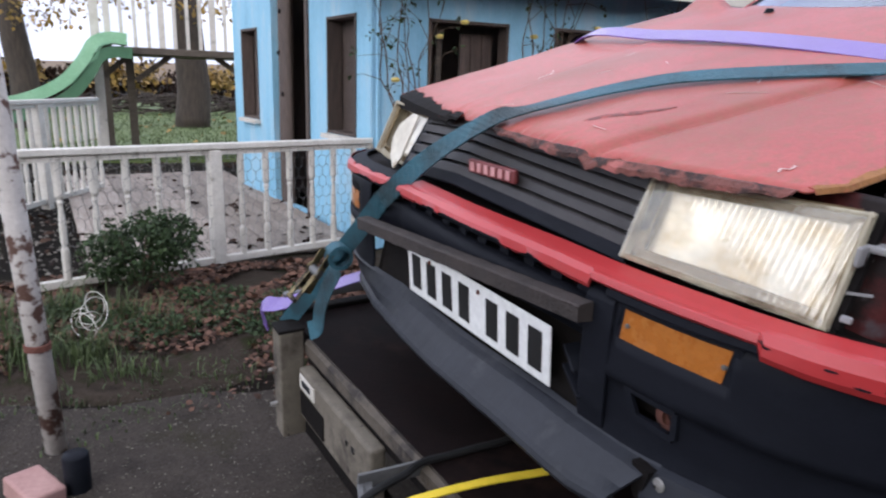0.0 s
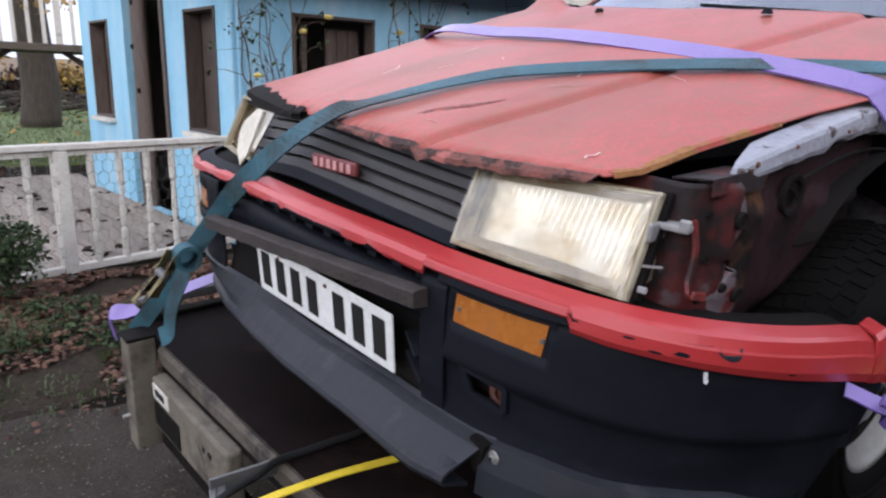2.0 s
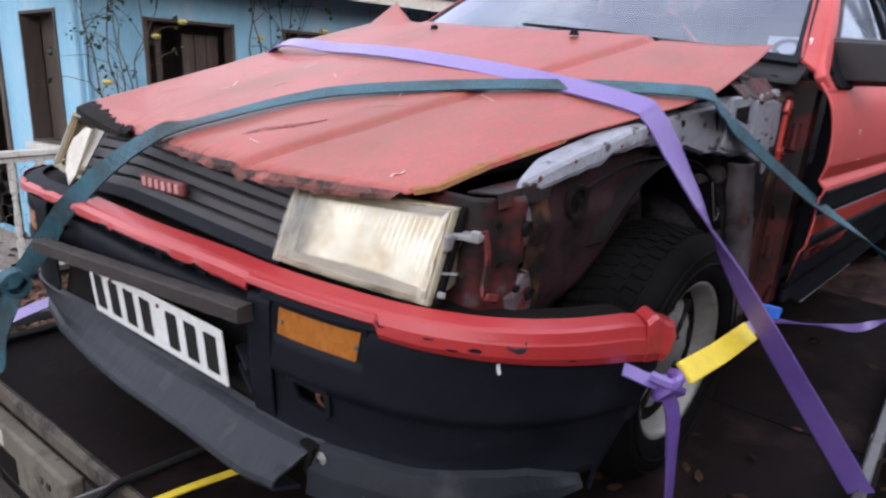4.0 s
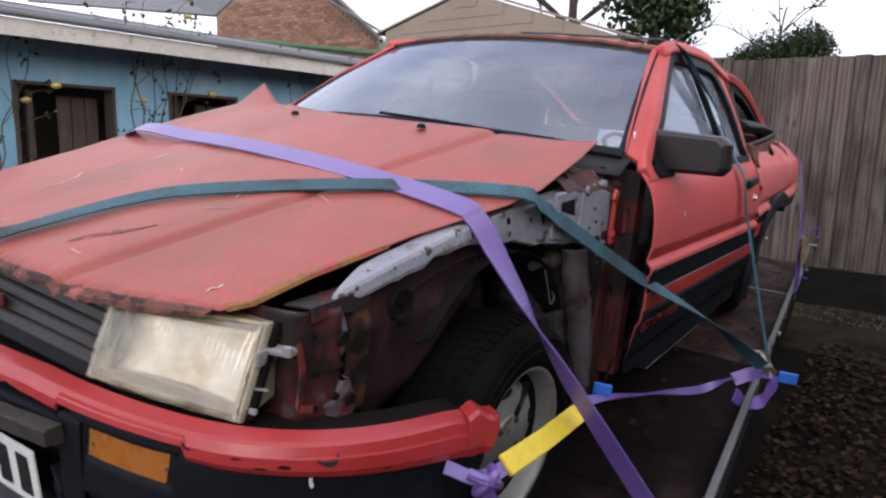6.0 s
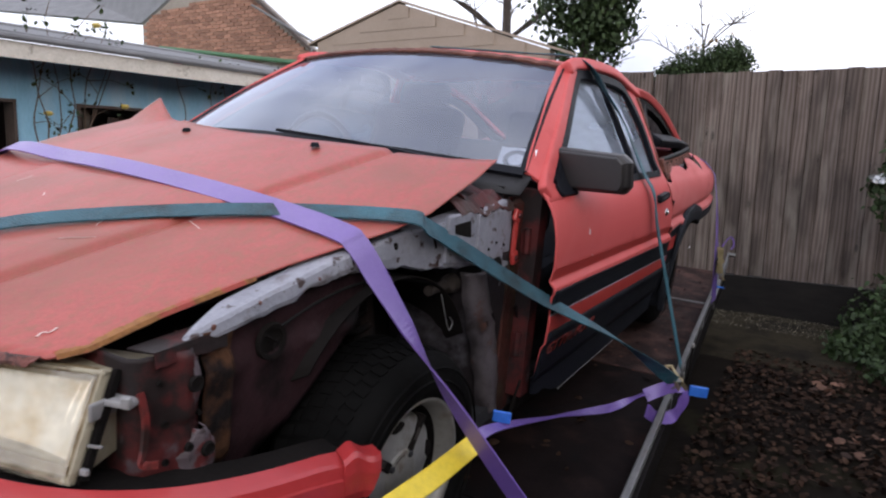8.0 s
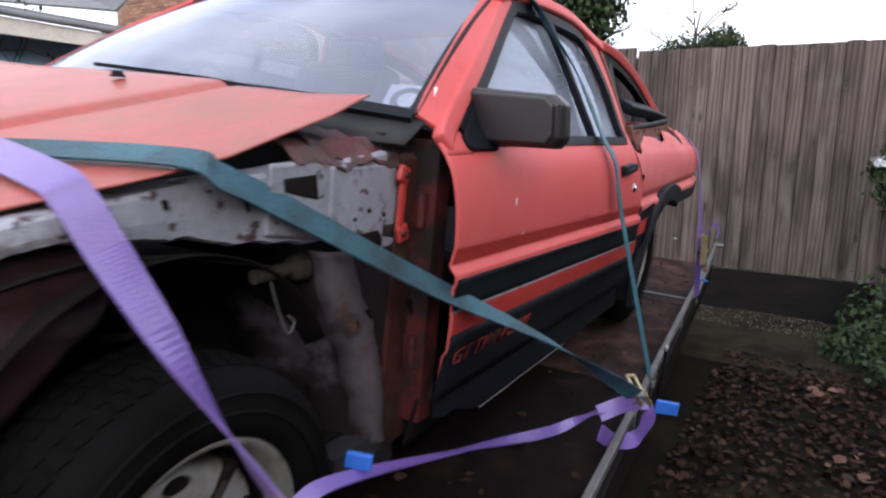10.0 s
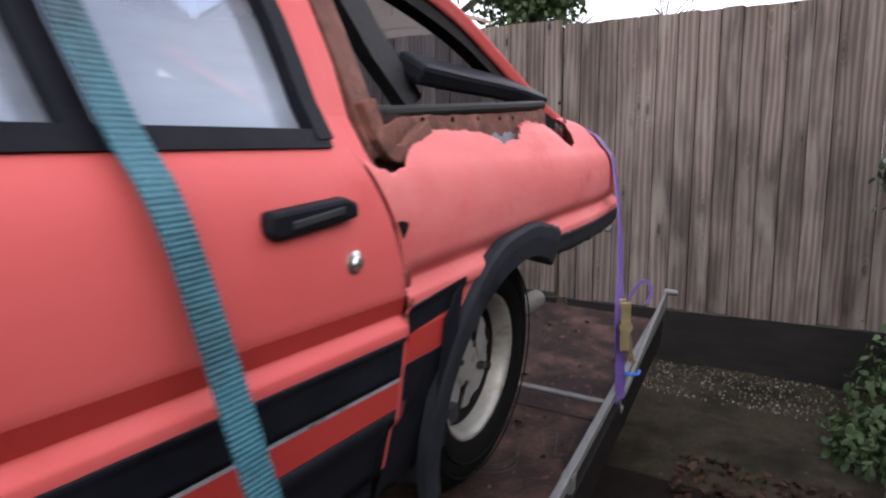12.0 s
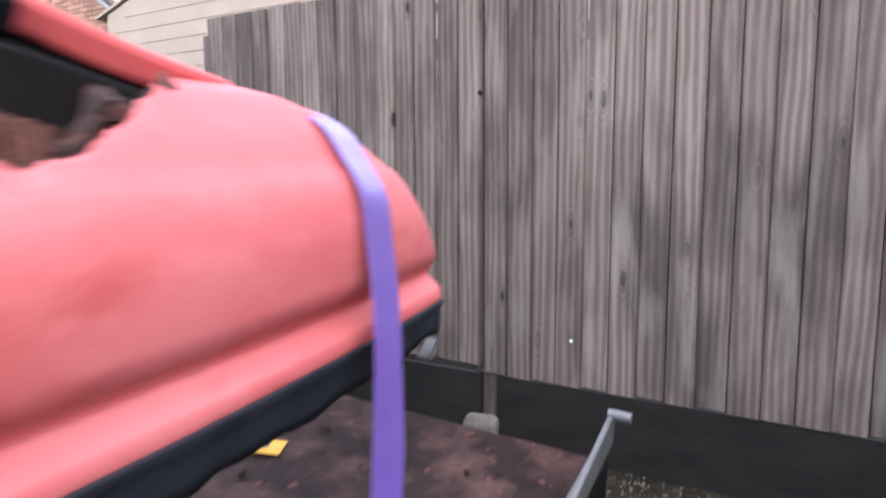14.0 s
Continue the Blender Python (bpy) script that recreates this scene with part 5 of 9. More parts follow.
part("loose_wire", tube(smooth_path([(0.955, -0.675, 1.165), (0.965, -0.682, 1.12), (0.985, -0.685, 1.075), (1.000, -0.685, 1.09), (0.985, -0.685, 1.105)]), 0.0014, 6), M_STEEL, CAR)
# rear of the wheel housing and the bare hinge post
rows = []
for i in range(31):
    z = 0.70 + 0.53 * i / 30
    b = 0.012 * noise.noise((i * 0.35, 0, 3))
    k = lerp(z, [(0.70, 0.12), (0.85, 0.10), (1.0, 0.06), (1.12, 0.02), (1.23, 0.0)])
    rows.append([(1.03 + k * 0.6 + b, -0.46, z), (1.05 + k + b, -0.58, z), (1.07 + k, -0.64 - b, z), (1.10 + k, -0.675 + b, z), (1.16 + k * 0.7, -0.69, z), (1.22 + k * 0.4, -0.695 + b, z), (1.29, -0.70, z)])
WH = part("wheel_housing", grid(rows), M_HOUSING, CAR, "dirty rear wheel housing with shade and sheen in its colour", True, 0.004)
# strip laid where the highlight runs down the curved splash panel
rows = []
for i in range(41):
    z = 1.20 - 0.42 * i / 40
    x = lerp(z, [(0.78, 1.225), (0.88, 1.195), (1.0, 1.15), (1.10, 1.105), (1.20, 1.07)])
    w = lerp(z, [(0.78, 0.03), (0.90, 0.055), (1.05, 0.075), (1.20, 0.05)]) + rag(z, 0.010, 14, 3)
    rows.append([(x - 0.022 + 0.004 * math.sin(i * 0.7), -0.668, z), (x - 0.008, -0.700 + 0.004 * noise.noise((z * 20, 0, 0)), z), (x + 0.4 * w, -0.708 + 0.007 * noise.noise((z * 14, 5, 0)), z), (x + 0.8 * w, -0.706, z), (x + w, -0.690, z)])
part("splash_edge", grid(rows), M_SPLASH, WH, "grey splash panel edge with painted highlight", True, 0.003)
part("splash_hole", lathe([(0.0, -0.002), (0.02, -0.002), (0.026, 0.003)], 16, "y", (1.16, -0.706, 1.06)), M_DARK, WH)
AP = part("apron_panel", prism([(0.93, 1.352), (1.04, 1.354), (1.14, 1.342), (1.25, 1.347), (1.262, 1.26), (1.275, 1.19), (1.235, 1.186), (1.14, 1.20), (1.04, 1.225), (0.92, 1.245)], (-0.698, -0.684)), M_GREYRUST, CAR, "bare grey apron panel with rust spots", bevel=0.005)
part("apron_opening", prism([(0.952, 1.33), (1.027, 1.334), (1.035, 1.29), (0.956, 1.308)], (-0.700, -0.690)), M_DARK, AP, bevel=0.004)
part("apron_cutout", prism([(1.141, 1.222), (1.20, 1.224), (1.216, 1.205), (1.214, 1.188), (1.15, 1.205)], (-0.700, -0.690)), M_DARK, AP, bevel=0.004)
part("apron_ridge", boxes(((1.062, -0.701, 1.285), (0.012, 0.008, 0.12))), M_GREYRUST, AP, bevel=0.003)
for x, z in ((1.13, 1.25), (1.17, 1.262), (1.215, 1.25)):
    part("apron_hole", lathe([(0.0, -0.0008), (0.0034, -0.0008), (0.0045, 0.002)], 10, "y", (x, -0.6995, z)), M_DARK, AP)
HP = part("hinge_post", boxes(((1.315, -0.662, 1.06), (0.105, 0.05, 0.62)), ((1.296, -0.690, 1.06), (0.012, 0.012, 0.56), (0, 2, 0))), mat("rusty dark red post", [(0.035, 0.012, 0.010), (0.085, 0.022, 0.018), (0.022, 0.010, 0.009)], 13, (0.6, 0.85), bump=0.4, spec=0.15, patch=(0.015, 0.010, 0.009), patch_at=(0.50, 0.60), patch_scale=10, patch2=(0.16, 0.055, 0.03), patch2_at=(0.6, 0.68), patch2_scale=18), CAR, "rusty dark red hinge post", bevel=0.006)
part("sealer_strip", boxes(((1.256, -0.708, 1.27), (0.020, 0.012, 0.12), (0, 3, 0)), ((1.254, -0.710, 1.325), (0.032, 0.014, 0.034), (0, 20, 0)), ((1.261, -0.710, 1.212), (0.032, 0.014, 0.034), (0, -15, 0))), M_STRIPE, HP, "bright red sealer strip", bevel=0.007)
for z in (1.325, 1.212):
    part("strip_bolt", lathe([(0.0, -0.005), (0.006, -0.004), (0.008, 0.0)], 10, "y", (1.257, -0.717, z)), M_STAINRED, HP)
for z in (1.255, 0.965):
    hg = part("hinge", boxes(((1.335, -0.715, z), (0.07, 0.022, 0.06))), M_STAINRED, HP, "stained red door hinge", bevel=0.004)
    part("hinge_knuckle", lathe([(0.0, -0.034), (0.010, -0.034), (0.010, 0.034), (0.0, 0.034)], 12, "z", (1.302, -0.725, z)), M_STAINRED, hg)
part("check_strap", sweep([(1.30, -0.71, 1.07), (1.33, -0.72, 1.0), (1.345, -0.72, 0.92)], 0.012, 0.006, (0, -1, 0)), M_INNER, HP)
part("post_skin", prism([(1.258, 1.352), (1.312, 1.356), (1.314, 0.97), (1.326, 0.77), (1.250, 0.755), (1.236, 0.90), (1.246, 1.10)], (-0.704, -0.692)), mat("rusted brown red skin", [(0.034, 0.012, 0.010), (0.070, 0.022, 0.017), (0.024, 0.011, 0.009)], 9, (0.55, 0.8), bump=0.4, patch=(0.016, 0.010, 0.008), patch_at=(0.50, 0.62), patch_scale=6, patch2=(0.070, 0.042, 0.024), patch2_at=(0.58, 0.70), patch2_scale=6, spec=0.2), HP, "rusted red skin of the hinge post", bevel=0.004)
part("door_gap", boxes(((1.335, -0.705, 1.10), (0.05, 0.09, 0.58), (0, 1, 0))), M_STAINRED, CAR, "dark stained red door shut")
rows = []
for i in range(50):
    x = 0.98 + 0.34 * i / 49
    w = 0.006 * math.sin(i * 0.3) + rag(x, 0.007, 24, 6)
    rows.append([(x, -0.70 + rag(x, 0.004, 30, 2), 1.346 + 1.3 * w), (x, -0.695, 1.352 + w), (x, -0.672, 1.372 + w * 0.7), (x, -0.64, 1.385)])
part("scuttle_flange", grid(rows), mat("crumpled dull red flange", [(0.035, 0.013, 0.011), (0.085, 0.022, 0.018)], 12, (0.5, 0.8), bump=0.4, patch=(0.04, 0.02, 0.015), patch_at=(0.5, 0.6), patch_scale=11), CAR, "crumpled rusty scuttle flange", False, 0.003)
# scuttle below the windscreen
rows = []
for j in range(41):
    y = -0.72 + 1.44 * j / 40
    a = abs(y / 0.72)
    rows.append([(1.00 + 0.235 * a * a, y, 1.405 - 0.025 * a * a), (1.08 + 0.19 * a * a, y, 1.43 - 0.03 * a * a), (1.14 + 0.17 * a * a, y, 1.462 - 0.03 * a * a)])
part("scuttle", grid(rows), M_CABIN, CAR, "black plastic windscreen scuttle", True, 0.004)
part("wiper_arm", sweep(smooth_path([(1.10, -0.62, 1.43), (1.14, -0.50, 1.455), (1.13, -0.30, 1.475), (1.10, 0.0, 1.49)]), 0.014, 0.008, (0, 0, 1)), M_BLACK, CAR, "black wiper arm")
rows = []
for i in range(31):
    x = 1.04 + 0.27 * i / 30
    f_ = 0.012 * noise.noise((x * 16, 0, 8))
    rows.append([(x, -0.60 + f_, 1.398 + 0.012 * noise.noise((x * 20, 3, 0))), (x, -0.635 + f_, 1.392 + 0.018 * noise.noise((x * 24, 1, 0))), (x, -0.665 - f_, 1.384 + 0.016 * noise.noise((x * 28, 2, 0))), (x, -0.69, 1.352 + 0.014 * noise.noise((x * 30, 7, 0)))])
part("scuttle_corner", grid(rows), M_STAINRED, CAR, "crumpled dark red scuttle corner", False, 0.003)

# windscreen, roof, pillars
def screen(y, u):
    a = (y / 0.66)
    b = Vector((1.13 + 0.16 * a * a, y * 1.06, 1.468 - 0.035 * a * a))
    t = Vector((1.742 + 0.10 * a * a, y * 0.852, 1.780 - 0.020 * a * a))
    p = b.lerp(t, u)
    p.x -= 0.02 * math.sin(3.14 * u) * (1 - a * a * 0.6)
    p.z += 0.012 * math.sin(3.14 * u)
    return p
part("windscreen", grid([[screen(-0.66 + 1.32 * j / 24, i / 12) for j in range(25)] for i in range(13)]), M_GLASS, CAR, "hazy windscreen", True).visible_shadow = False
bm = sweep([screen(-0.66, i / 12) for i in range(13)], 0.022, 0.012, (-0.6, 0, 0.8))
sweep([screen(0.66, i / 12) for i in range(13)], 0.022, 0.012, (-0.6, 0, 0.8), bm=bm)
sweep([screen(-0.66 + 1.32 * j / 24, 0) for j in range(25)], 0.03, 0.012, (-0.6, 0, 0.8), bm=bm)
part("windscreen_seal", bm, M_BLACK, CAR)
rows = []
for i in range(37):
    x = 1.745 + 1.0 * i / 36
    rows.append([(x + 0.07 * (y / 0.575) ** 2 * (1 - i / 36), y, 1.812 - 0.040 * (y / 0.575) ** 2 - 0.05 * max(0, (1.95 - x) / 0.2) ** 2 * 0.5 - 0.05 * max(0, (x - 2.35) / 0.4) ** 2) for y in [-0.575 + 1.15 * j / 30 for j in range(31)]])
ROOF = part("roof", grid(rows), M_RED, CAR, "faded red roof", True, 0.004)
part("roof_edge", sweep([(1.748 + 0.07 * (y / 0.575) ** 2, y, 1.789 - 0.036 * (y / 0.575) ** 2 + rag(y, 0.004, 30)) for y in [-0.56 + 1.12 * j / 60 for j in range(61)]], 0.03, 0.008, (-0.4, 0, 1)), M_RUST, ROOF, "rusted roof front edge")


def on_side(x, z, s=-1, d=0.0):
    return Vector((x, s * (side(x, z) + d), z))


for s in (-1, 1):
    pil = [on_side(x, z, s) for x, z in ((1.300, 1.385), (1.345, 1.415), (1.428, 1.467), (1.555, 1.547), (1.695, 1.636), (1.825, 1.718), (1.88, 1.750))]
    chan = [(screen(0.66 * s, u) + on_side(*q, s)) / 2 for u, q in ((0.0, (1.318, 1.412)), (0.12, (1.39, 1.467)), (0.35, (1.53, 1.556)), (0.65, (1.67, 1.648)), (0.95, (1.81, 1.73)))]
    part("pillar_channel", sweep(chan, 0.055, 0.012, (-0.3, s * 0.7, 0.6)), M_RED, CAR, "red screen pillar channel", bevel=0.003)
    part("pillar_foot", side_skin(1.293, 1.40, lambda x: 1.366, lambda x: lerp(x, [(1.293, 1.386), (1.33, 1.418), (1.40, 1.458)]), 12, 5, s, -0.001), M_RED, CAR, "", True, 0.004)
    out = [Vector((0.1, s, 0.5))] * len(pil)
    part("a_pillar", sweep(pil, 0.046, 0.026, ups=out), M_RED, CAR, "red windscreen pillar", bevel=0.008)
    rail = [Vector((x, s * y, z)) for x, y, z in ((1.80, 0.588, 1.742), (1.90, 0.575, 1.765), (2.1, 0.57, 1.778), (2.35, 0.572, 1.775), (2.52, 0.58, 1.745), (2.66, 0.59, 1.715))]
    part("roof_rail", sweep(smooth_path(rail, 4), 0.045, 0.04, up=(0, s, 0.6)), M_RED, CAR, "red roof rail", bevel=0.01)
    part("b_pillar", sweep([on_side(x, z, s, -0.010) for x, z in ((2.585, 1.35), (2.585, 1.42), (2.59, 1.5), (2.58, 1.62), (2.55, 1.74))], 0.085, 0.022, ups=[Vector((0, s, 0.4))] * 5), M_RED, CAR, "red door pillar", bevel=0.006)
    # hatch side rail down to the tail
    hr = [(2.62, 0.575, 1.735), (2.85, 0.575, 1.725), (3.05, 0.575, 1.695), (3.22, 0.578, 1.655), (3.38, 0.585, 1.598), (3.57, 0.595, 1.525), (3.72, 0.60, 1.475), (3.87, 0.60, 1.442)]
    part("hatch_rail", sweep([(x, s * y, z) for x, y, z in smooth_path(hr, 4)], 0.05, 0.035, up=(0.4, s * 0.3, 1)), M_RED, CAR, "red hatch rail", bevel=0.008)
    part("hatch_seal", sweep([(x, s * (y + 0.002), z - 0.04) for x, y, z in smooth_path(hr, 4)], 0.045, 0.03, up=(0.2, s, 0.3)), M_DARK, CAR)


# doors
def door(s):
    lo, hi = lambda x: 0.865, lambda x: 1.388
    bm = body_skin(1.292, 2.6805, lo, hi, 90, s)
    for v in bm.verts:
        u = (v.co.x - 1.292) / 1.38
        v.co.x += (door_line(v.co.z) - 2.681) * max(0, 1 - (1 - u) * 8)
        v.co.x += (lerp(v.co.z, [(0.86, 1.318), (0.93, 1.308), (1.0, 1.299), (1.15, 1.288), (1.37, 1.287)]) - 1.29) * max(0, 1 - u * 6)
    sk = part("door", bm, M_RED, CAR, "faded red door with grooved waistline", True, 0.004)
    f = lambda x: (2.68 - x) * 0.026
    part("trim_band", side_skin(1.296, 2.668, lambda x: 1.034 + f(x), lambda x: 1.098 + f(x), 40, 6, s, -0.004), M_BLACK, sk, "black rubbing band", True, 0.003)
    # deeper red band laid over the lower slope of the waist groove
    part("waist_stripe", side_skin(1.294, 2.675, lambda x: 1.133 + 0.8 * f(x), lambda x: 1.160 + 0.9 * f(x), 40, 4, s, -0.0032), M_STRIPE, sk, "deep red stripe along the waist groove", True)
    part("trim_line", side_skin(1.296, 2.668, lambda x: 1.026 + f(x), lambda x: 1.033 + f(x), 40, 2, s, -0.003), M_GREYRUST, sk)
    part("lower_band", side_skin(1.304, 2.664, lambda x: 0.862, lambda x: 0.979 + f(x), 40, 6, s, -0.004), M_BLACK, sk, "black lower door panel with worn red lettering", True, 0.003)
    part("red_band", side_skin(1.306, 2.666, lambda x: 0.980 + f(x), lambda x: 1.025 + f(x), 40, 4, s, -0.0032), M_STRIPE, sk, "deep red stripe between black bands", True)
    # window
    poly = [(1.39, 1.405), (1.603, 1.545), (1.87, 1.715), (1.93, 1.735), (2.05, 1.742), (2.36, 1.735), (2.46, 1.69), (2.52, 1.58), (2.54, 1.39)]
    rows = []
    for i in range(41):
        x = 1.40 + 1.14 * i / 40
        top = lerp(x, [(1.40, 1.41), (1.603, 1.55), (1.90, 1.735), (2.36, 1.735), (2.46, 1.69), (2.52, 1.58), (2.54, 1.40)])
        rows.append([on_side(x, 1.388 + (top - 1.388) * j / 10, s, -0.016) for j in range(11)])
    part("door_glass", grid(rows), M_SIDEGLASS, sk, "grey reflecting door glass", True).visible_shadow = False
    pts = smooth_path([(x, 0, z) for x, z in poly], 4)
    q = [on_side(p.x, p.z, s, 0.002) for p in pts]
    part("window_seal", sweep(q, 0.03, 0.02, ups=[Vector((0, s, 0.35))] * len(q)), M_BLACK, sk, "black window seal")
    part("waist_seal", sweep([on_side(x, 1.392, s, 0.002) for x in [1.40 + 1.15 * i / 20 for i in range(21)]], 0.026, 0.016, ups=[Vector((0, s, 0.5))] * 21), M_BLACK, sk)
    part("divider", sweep([on_side(2.215, 1.39, s), on_side(2.19, 1.55, s), on_side(2.165, 1.735, s)], 0.028, 0.018, ups=[Vector((0, s, 0.4))] * 3), M_BLACK, sk, "black window divider")
    part("sail_panel", side_skin(1.383, 1.505, lambda x: 1.374 + max(0, 1.392 - x), lambda x: lerp(x, [(1.383, 1.400), (1.461, 1.452), (1.505, 1.482)]), 12, 6, s, -0.008), M_BLACK, sk, "black mirror mounting panel", False, 0.012, 0.003)
    return sk


DOOR = door(-1)
door(1)
# outside mirror
M_MIRROR = mat("dull brown black plastic", [(0.013, 0.011, 0.012), (0.019, 0.0165, 0.017)], 6, (0.35, 0.5), bump=0.03)
sec = []
outline = ((-0.664, 1.400), (-0.660, 1.486), (-0.680, 1.503), (-0.896, 1.497), (-0.920, 1.478), (-0.926, 1.41), (-0.911, 1.388), (-0.690, 1.382))
for x, k in ((1.478, 0.90), (1.484, 0.96), (1.497, 1.0), (1.528, 1.0), (1.534, 0.96)):
    sec.append([(x + 0.06 * max(0, -0.74 - y), -0.796 + (y + 0.796) * k, 1.437 + (z - 1.437) * k) for y, z in outline])
bm = grid(sec, True)
bm.verts.ensure_lookup_table()
bm.faces.new([bm.verts[i] for i in range(8)]), bm.faces.new([bm.verts[32 + i] for i in range(8)][::-1])
MIR = part("door_mirror", bm, M_MIRROR, DOOR, "boxy black door mirror", False, bevel=0.012)
MC = part("mirror_cover", prism([(-0.672, 1.404), (-0.670, 1.484), (-0.684, 1.494), (-0.892, 1.489), (-0.910, 1.474), (-0.914, 1.412), (-0.903, 1.396), (-0.690, 1.390)], (0, 0.012), "x"), M_MIRROR, MIR, "faded brown mirror shell", bevel=0.009)
MC.matrix_local = Matrix.Translation((1.470, 0, 0)) @ Matrix.Translation((0, -0.70, 0)) @ pose(0, 0, 0, 0, 0, -2) @ Matrix.Translation((0, 0.70, 0))
part("mirror_glass", boxes(((1.540, -0.80, 1.437), (0.004, 0.215, 0.085), (0, 0, -3))), M_SILVER, MIR)
part("mirror_arm", boxes(((1.52, -0.745, 1.40), (0.05, 0.06, 0.03))), M_BLACK, MIR, bevel=0.008)
# handle and lock
HND = part("door_handle", prism([(2.384, 1.292), (2.388, 1.316), (2.520, 1.324), (2.545, 1.316), (2.546, 1.296), (2.396, 1.283)], (-0.798, -0.822)), M_BLACK, DOOR, "black recessed door handle", bevel=0.006)
part("handle_flap", boxes(((2.465, -0.823, 1.304), (0.095, 0.004, 0.010), (0, -6, 0))), M_CABIN, HND, bevel=0.004)
part("lock", lathe([(0.0, -0.014), (0.008, -0.013), (0.010, -0.009), (0.016, -0.006), (0.017, 0.0)], 20, "y", (2.545, -0.811, 1.235)), M_SILVER, DOOR, "silver door lock")
for x, z in ((1.554, 1.262), (1.60, 1.188)):
    part("paint_chip", boxes(((x, -side(x, z) - 0.001, z), (0.005, 0.003, 0.020 if z > 1.2 else 0.005), (0, 8, 0))), M_PAPER, DOOR)
# worn lettering low on the door
txt = bpy.data.curves.new("lettering", "FONT")
txt.body, txt.size, txt.extrude = "GT TWIN CAM", 0.052, 0.0012
txt.shear = 0.25
tmp = new("tmp", txt)
me = bpy.data.meshes.new_from_object(tmp.evaluated_get(bpy.context.evaluated_depsgraph_get()))
bpy.data.objects.remove(tmp)
me.materials.append(M_DEEPRED)
LET = new("lettering", me)
LET.parent = DOOR
for q in me.vertices:
    x, z = 1.338 + 1.08 * q.co.x, 0.938 + q.co.y - 0.02 * q.co.x
    q.co = (x, -side(x, z) - (0.0095 if q.co.z > 0 else 0.006), z)
# sill and stone guard
part("sill", side_skin(1.30, 2.95, lambda x: 0.75, lambda x: 0.862, 40, 6, -1, 0.03), M_DARK, CAR, "dark rusty sill", True, 0.006)
part("sill", side_skin(1.30, 2.95, lambda x: 0.75, lambda x: 0.862, 40, 6, 1, 0.03), M_DARK, CAR, "dark rusty sill", True, 0.006)
part("sill_flap", prism([(1.33, 0.868), (1.335, 0.815), (1.38, 0.802), (1.42, 0.806), (1.50, 0.775), (1.56, 0.764), (2.12, 0.768), (2.66, 0.775), (2.66, 0.868)], (-0.772, -0.764)), M_BLACK, CAR, "black sill flap torn at its front", bevel=0.002)
# added strip paints the light line along the flap's lower edge
part("sill_trim", sweep([(1.555, -0.766, 0.760), (1.80, -0.766, 0.763), (2.13, -0.766, 0.765)], 0.008, 0.004, (0, -0.8, 0.6)), M_STEEL, CAR, "pale strip for the light line on the flap's lower edge")


# quarter panels
def arch_side(x, z):
    """The flank without its creases, for the wheel arch mouldings."""
    return lerp(z, [(0.8, 0.800), (1.0, 0.815), (1.12, 0.823), (1.20, 0.822), (1.27, 0.813)]) - (0.07 * ((x - 3.3) / 0.85) ** 2 if x > 3.3 else 0)


def arch_low(x, r=0.335, cx=3.155, cz=0.865):
    return cz + math.sqrt(max(0, r * r - (x - cx) ** 2)) if abs(x - cx) < r else 0.80


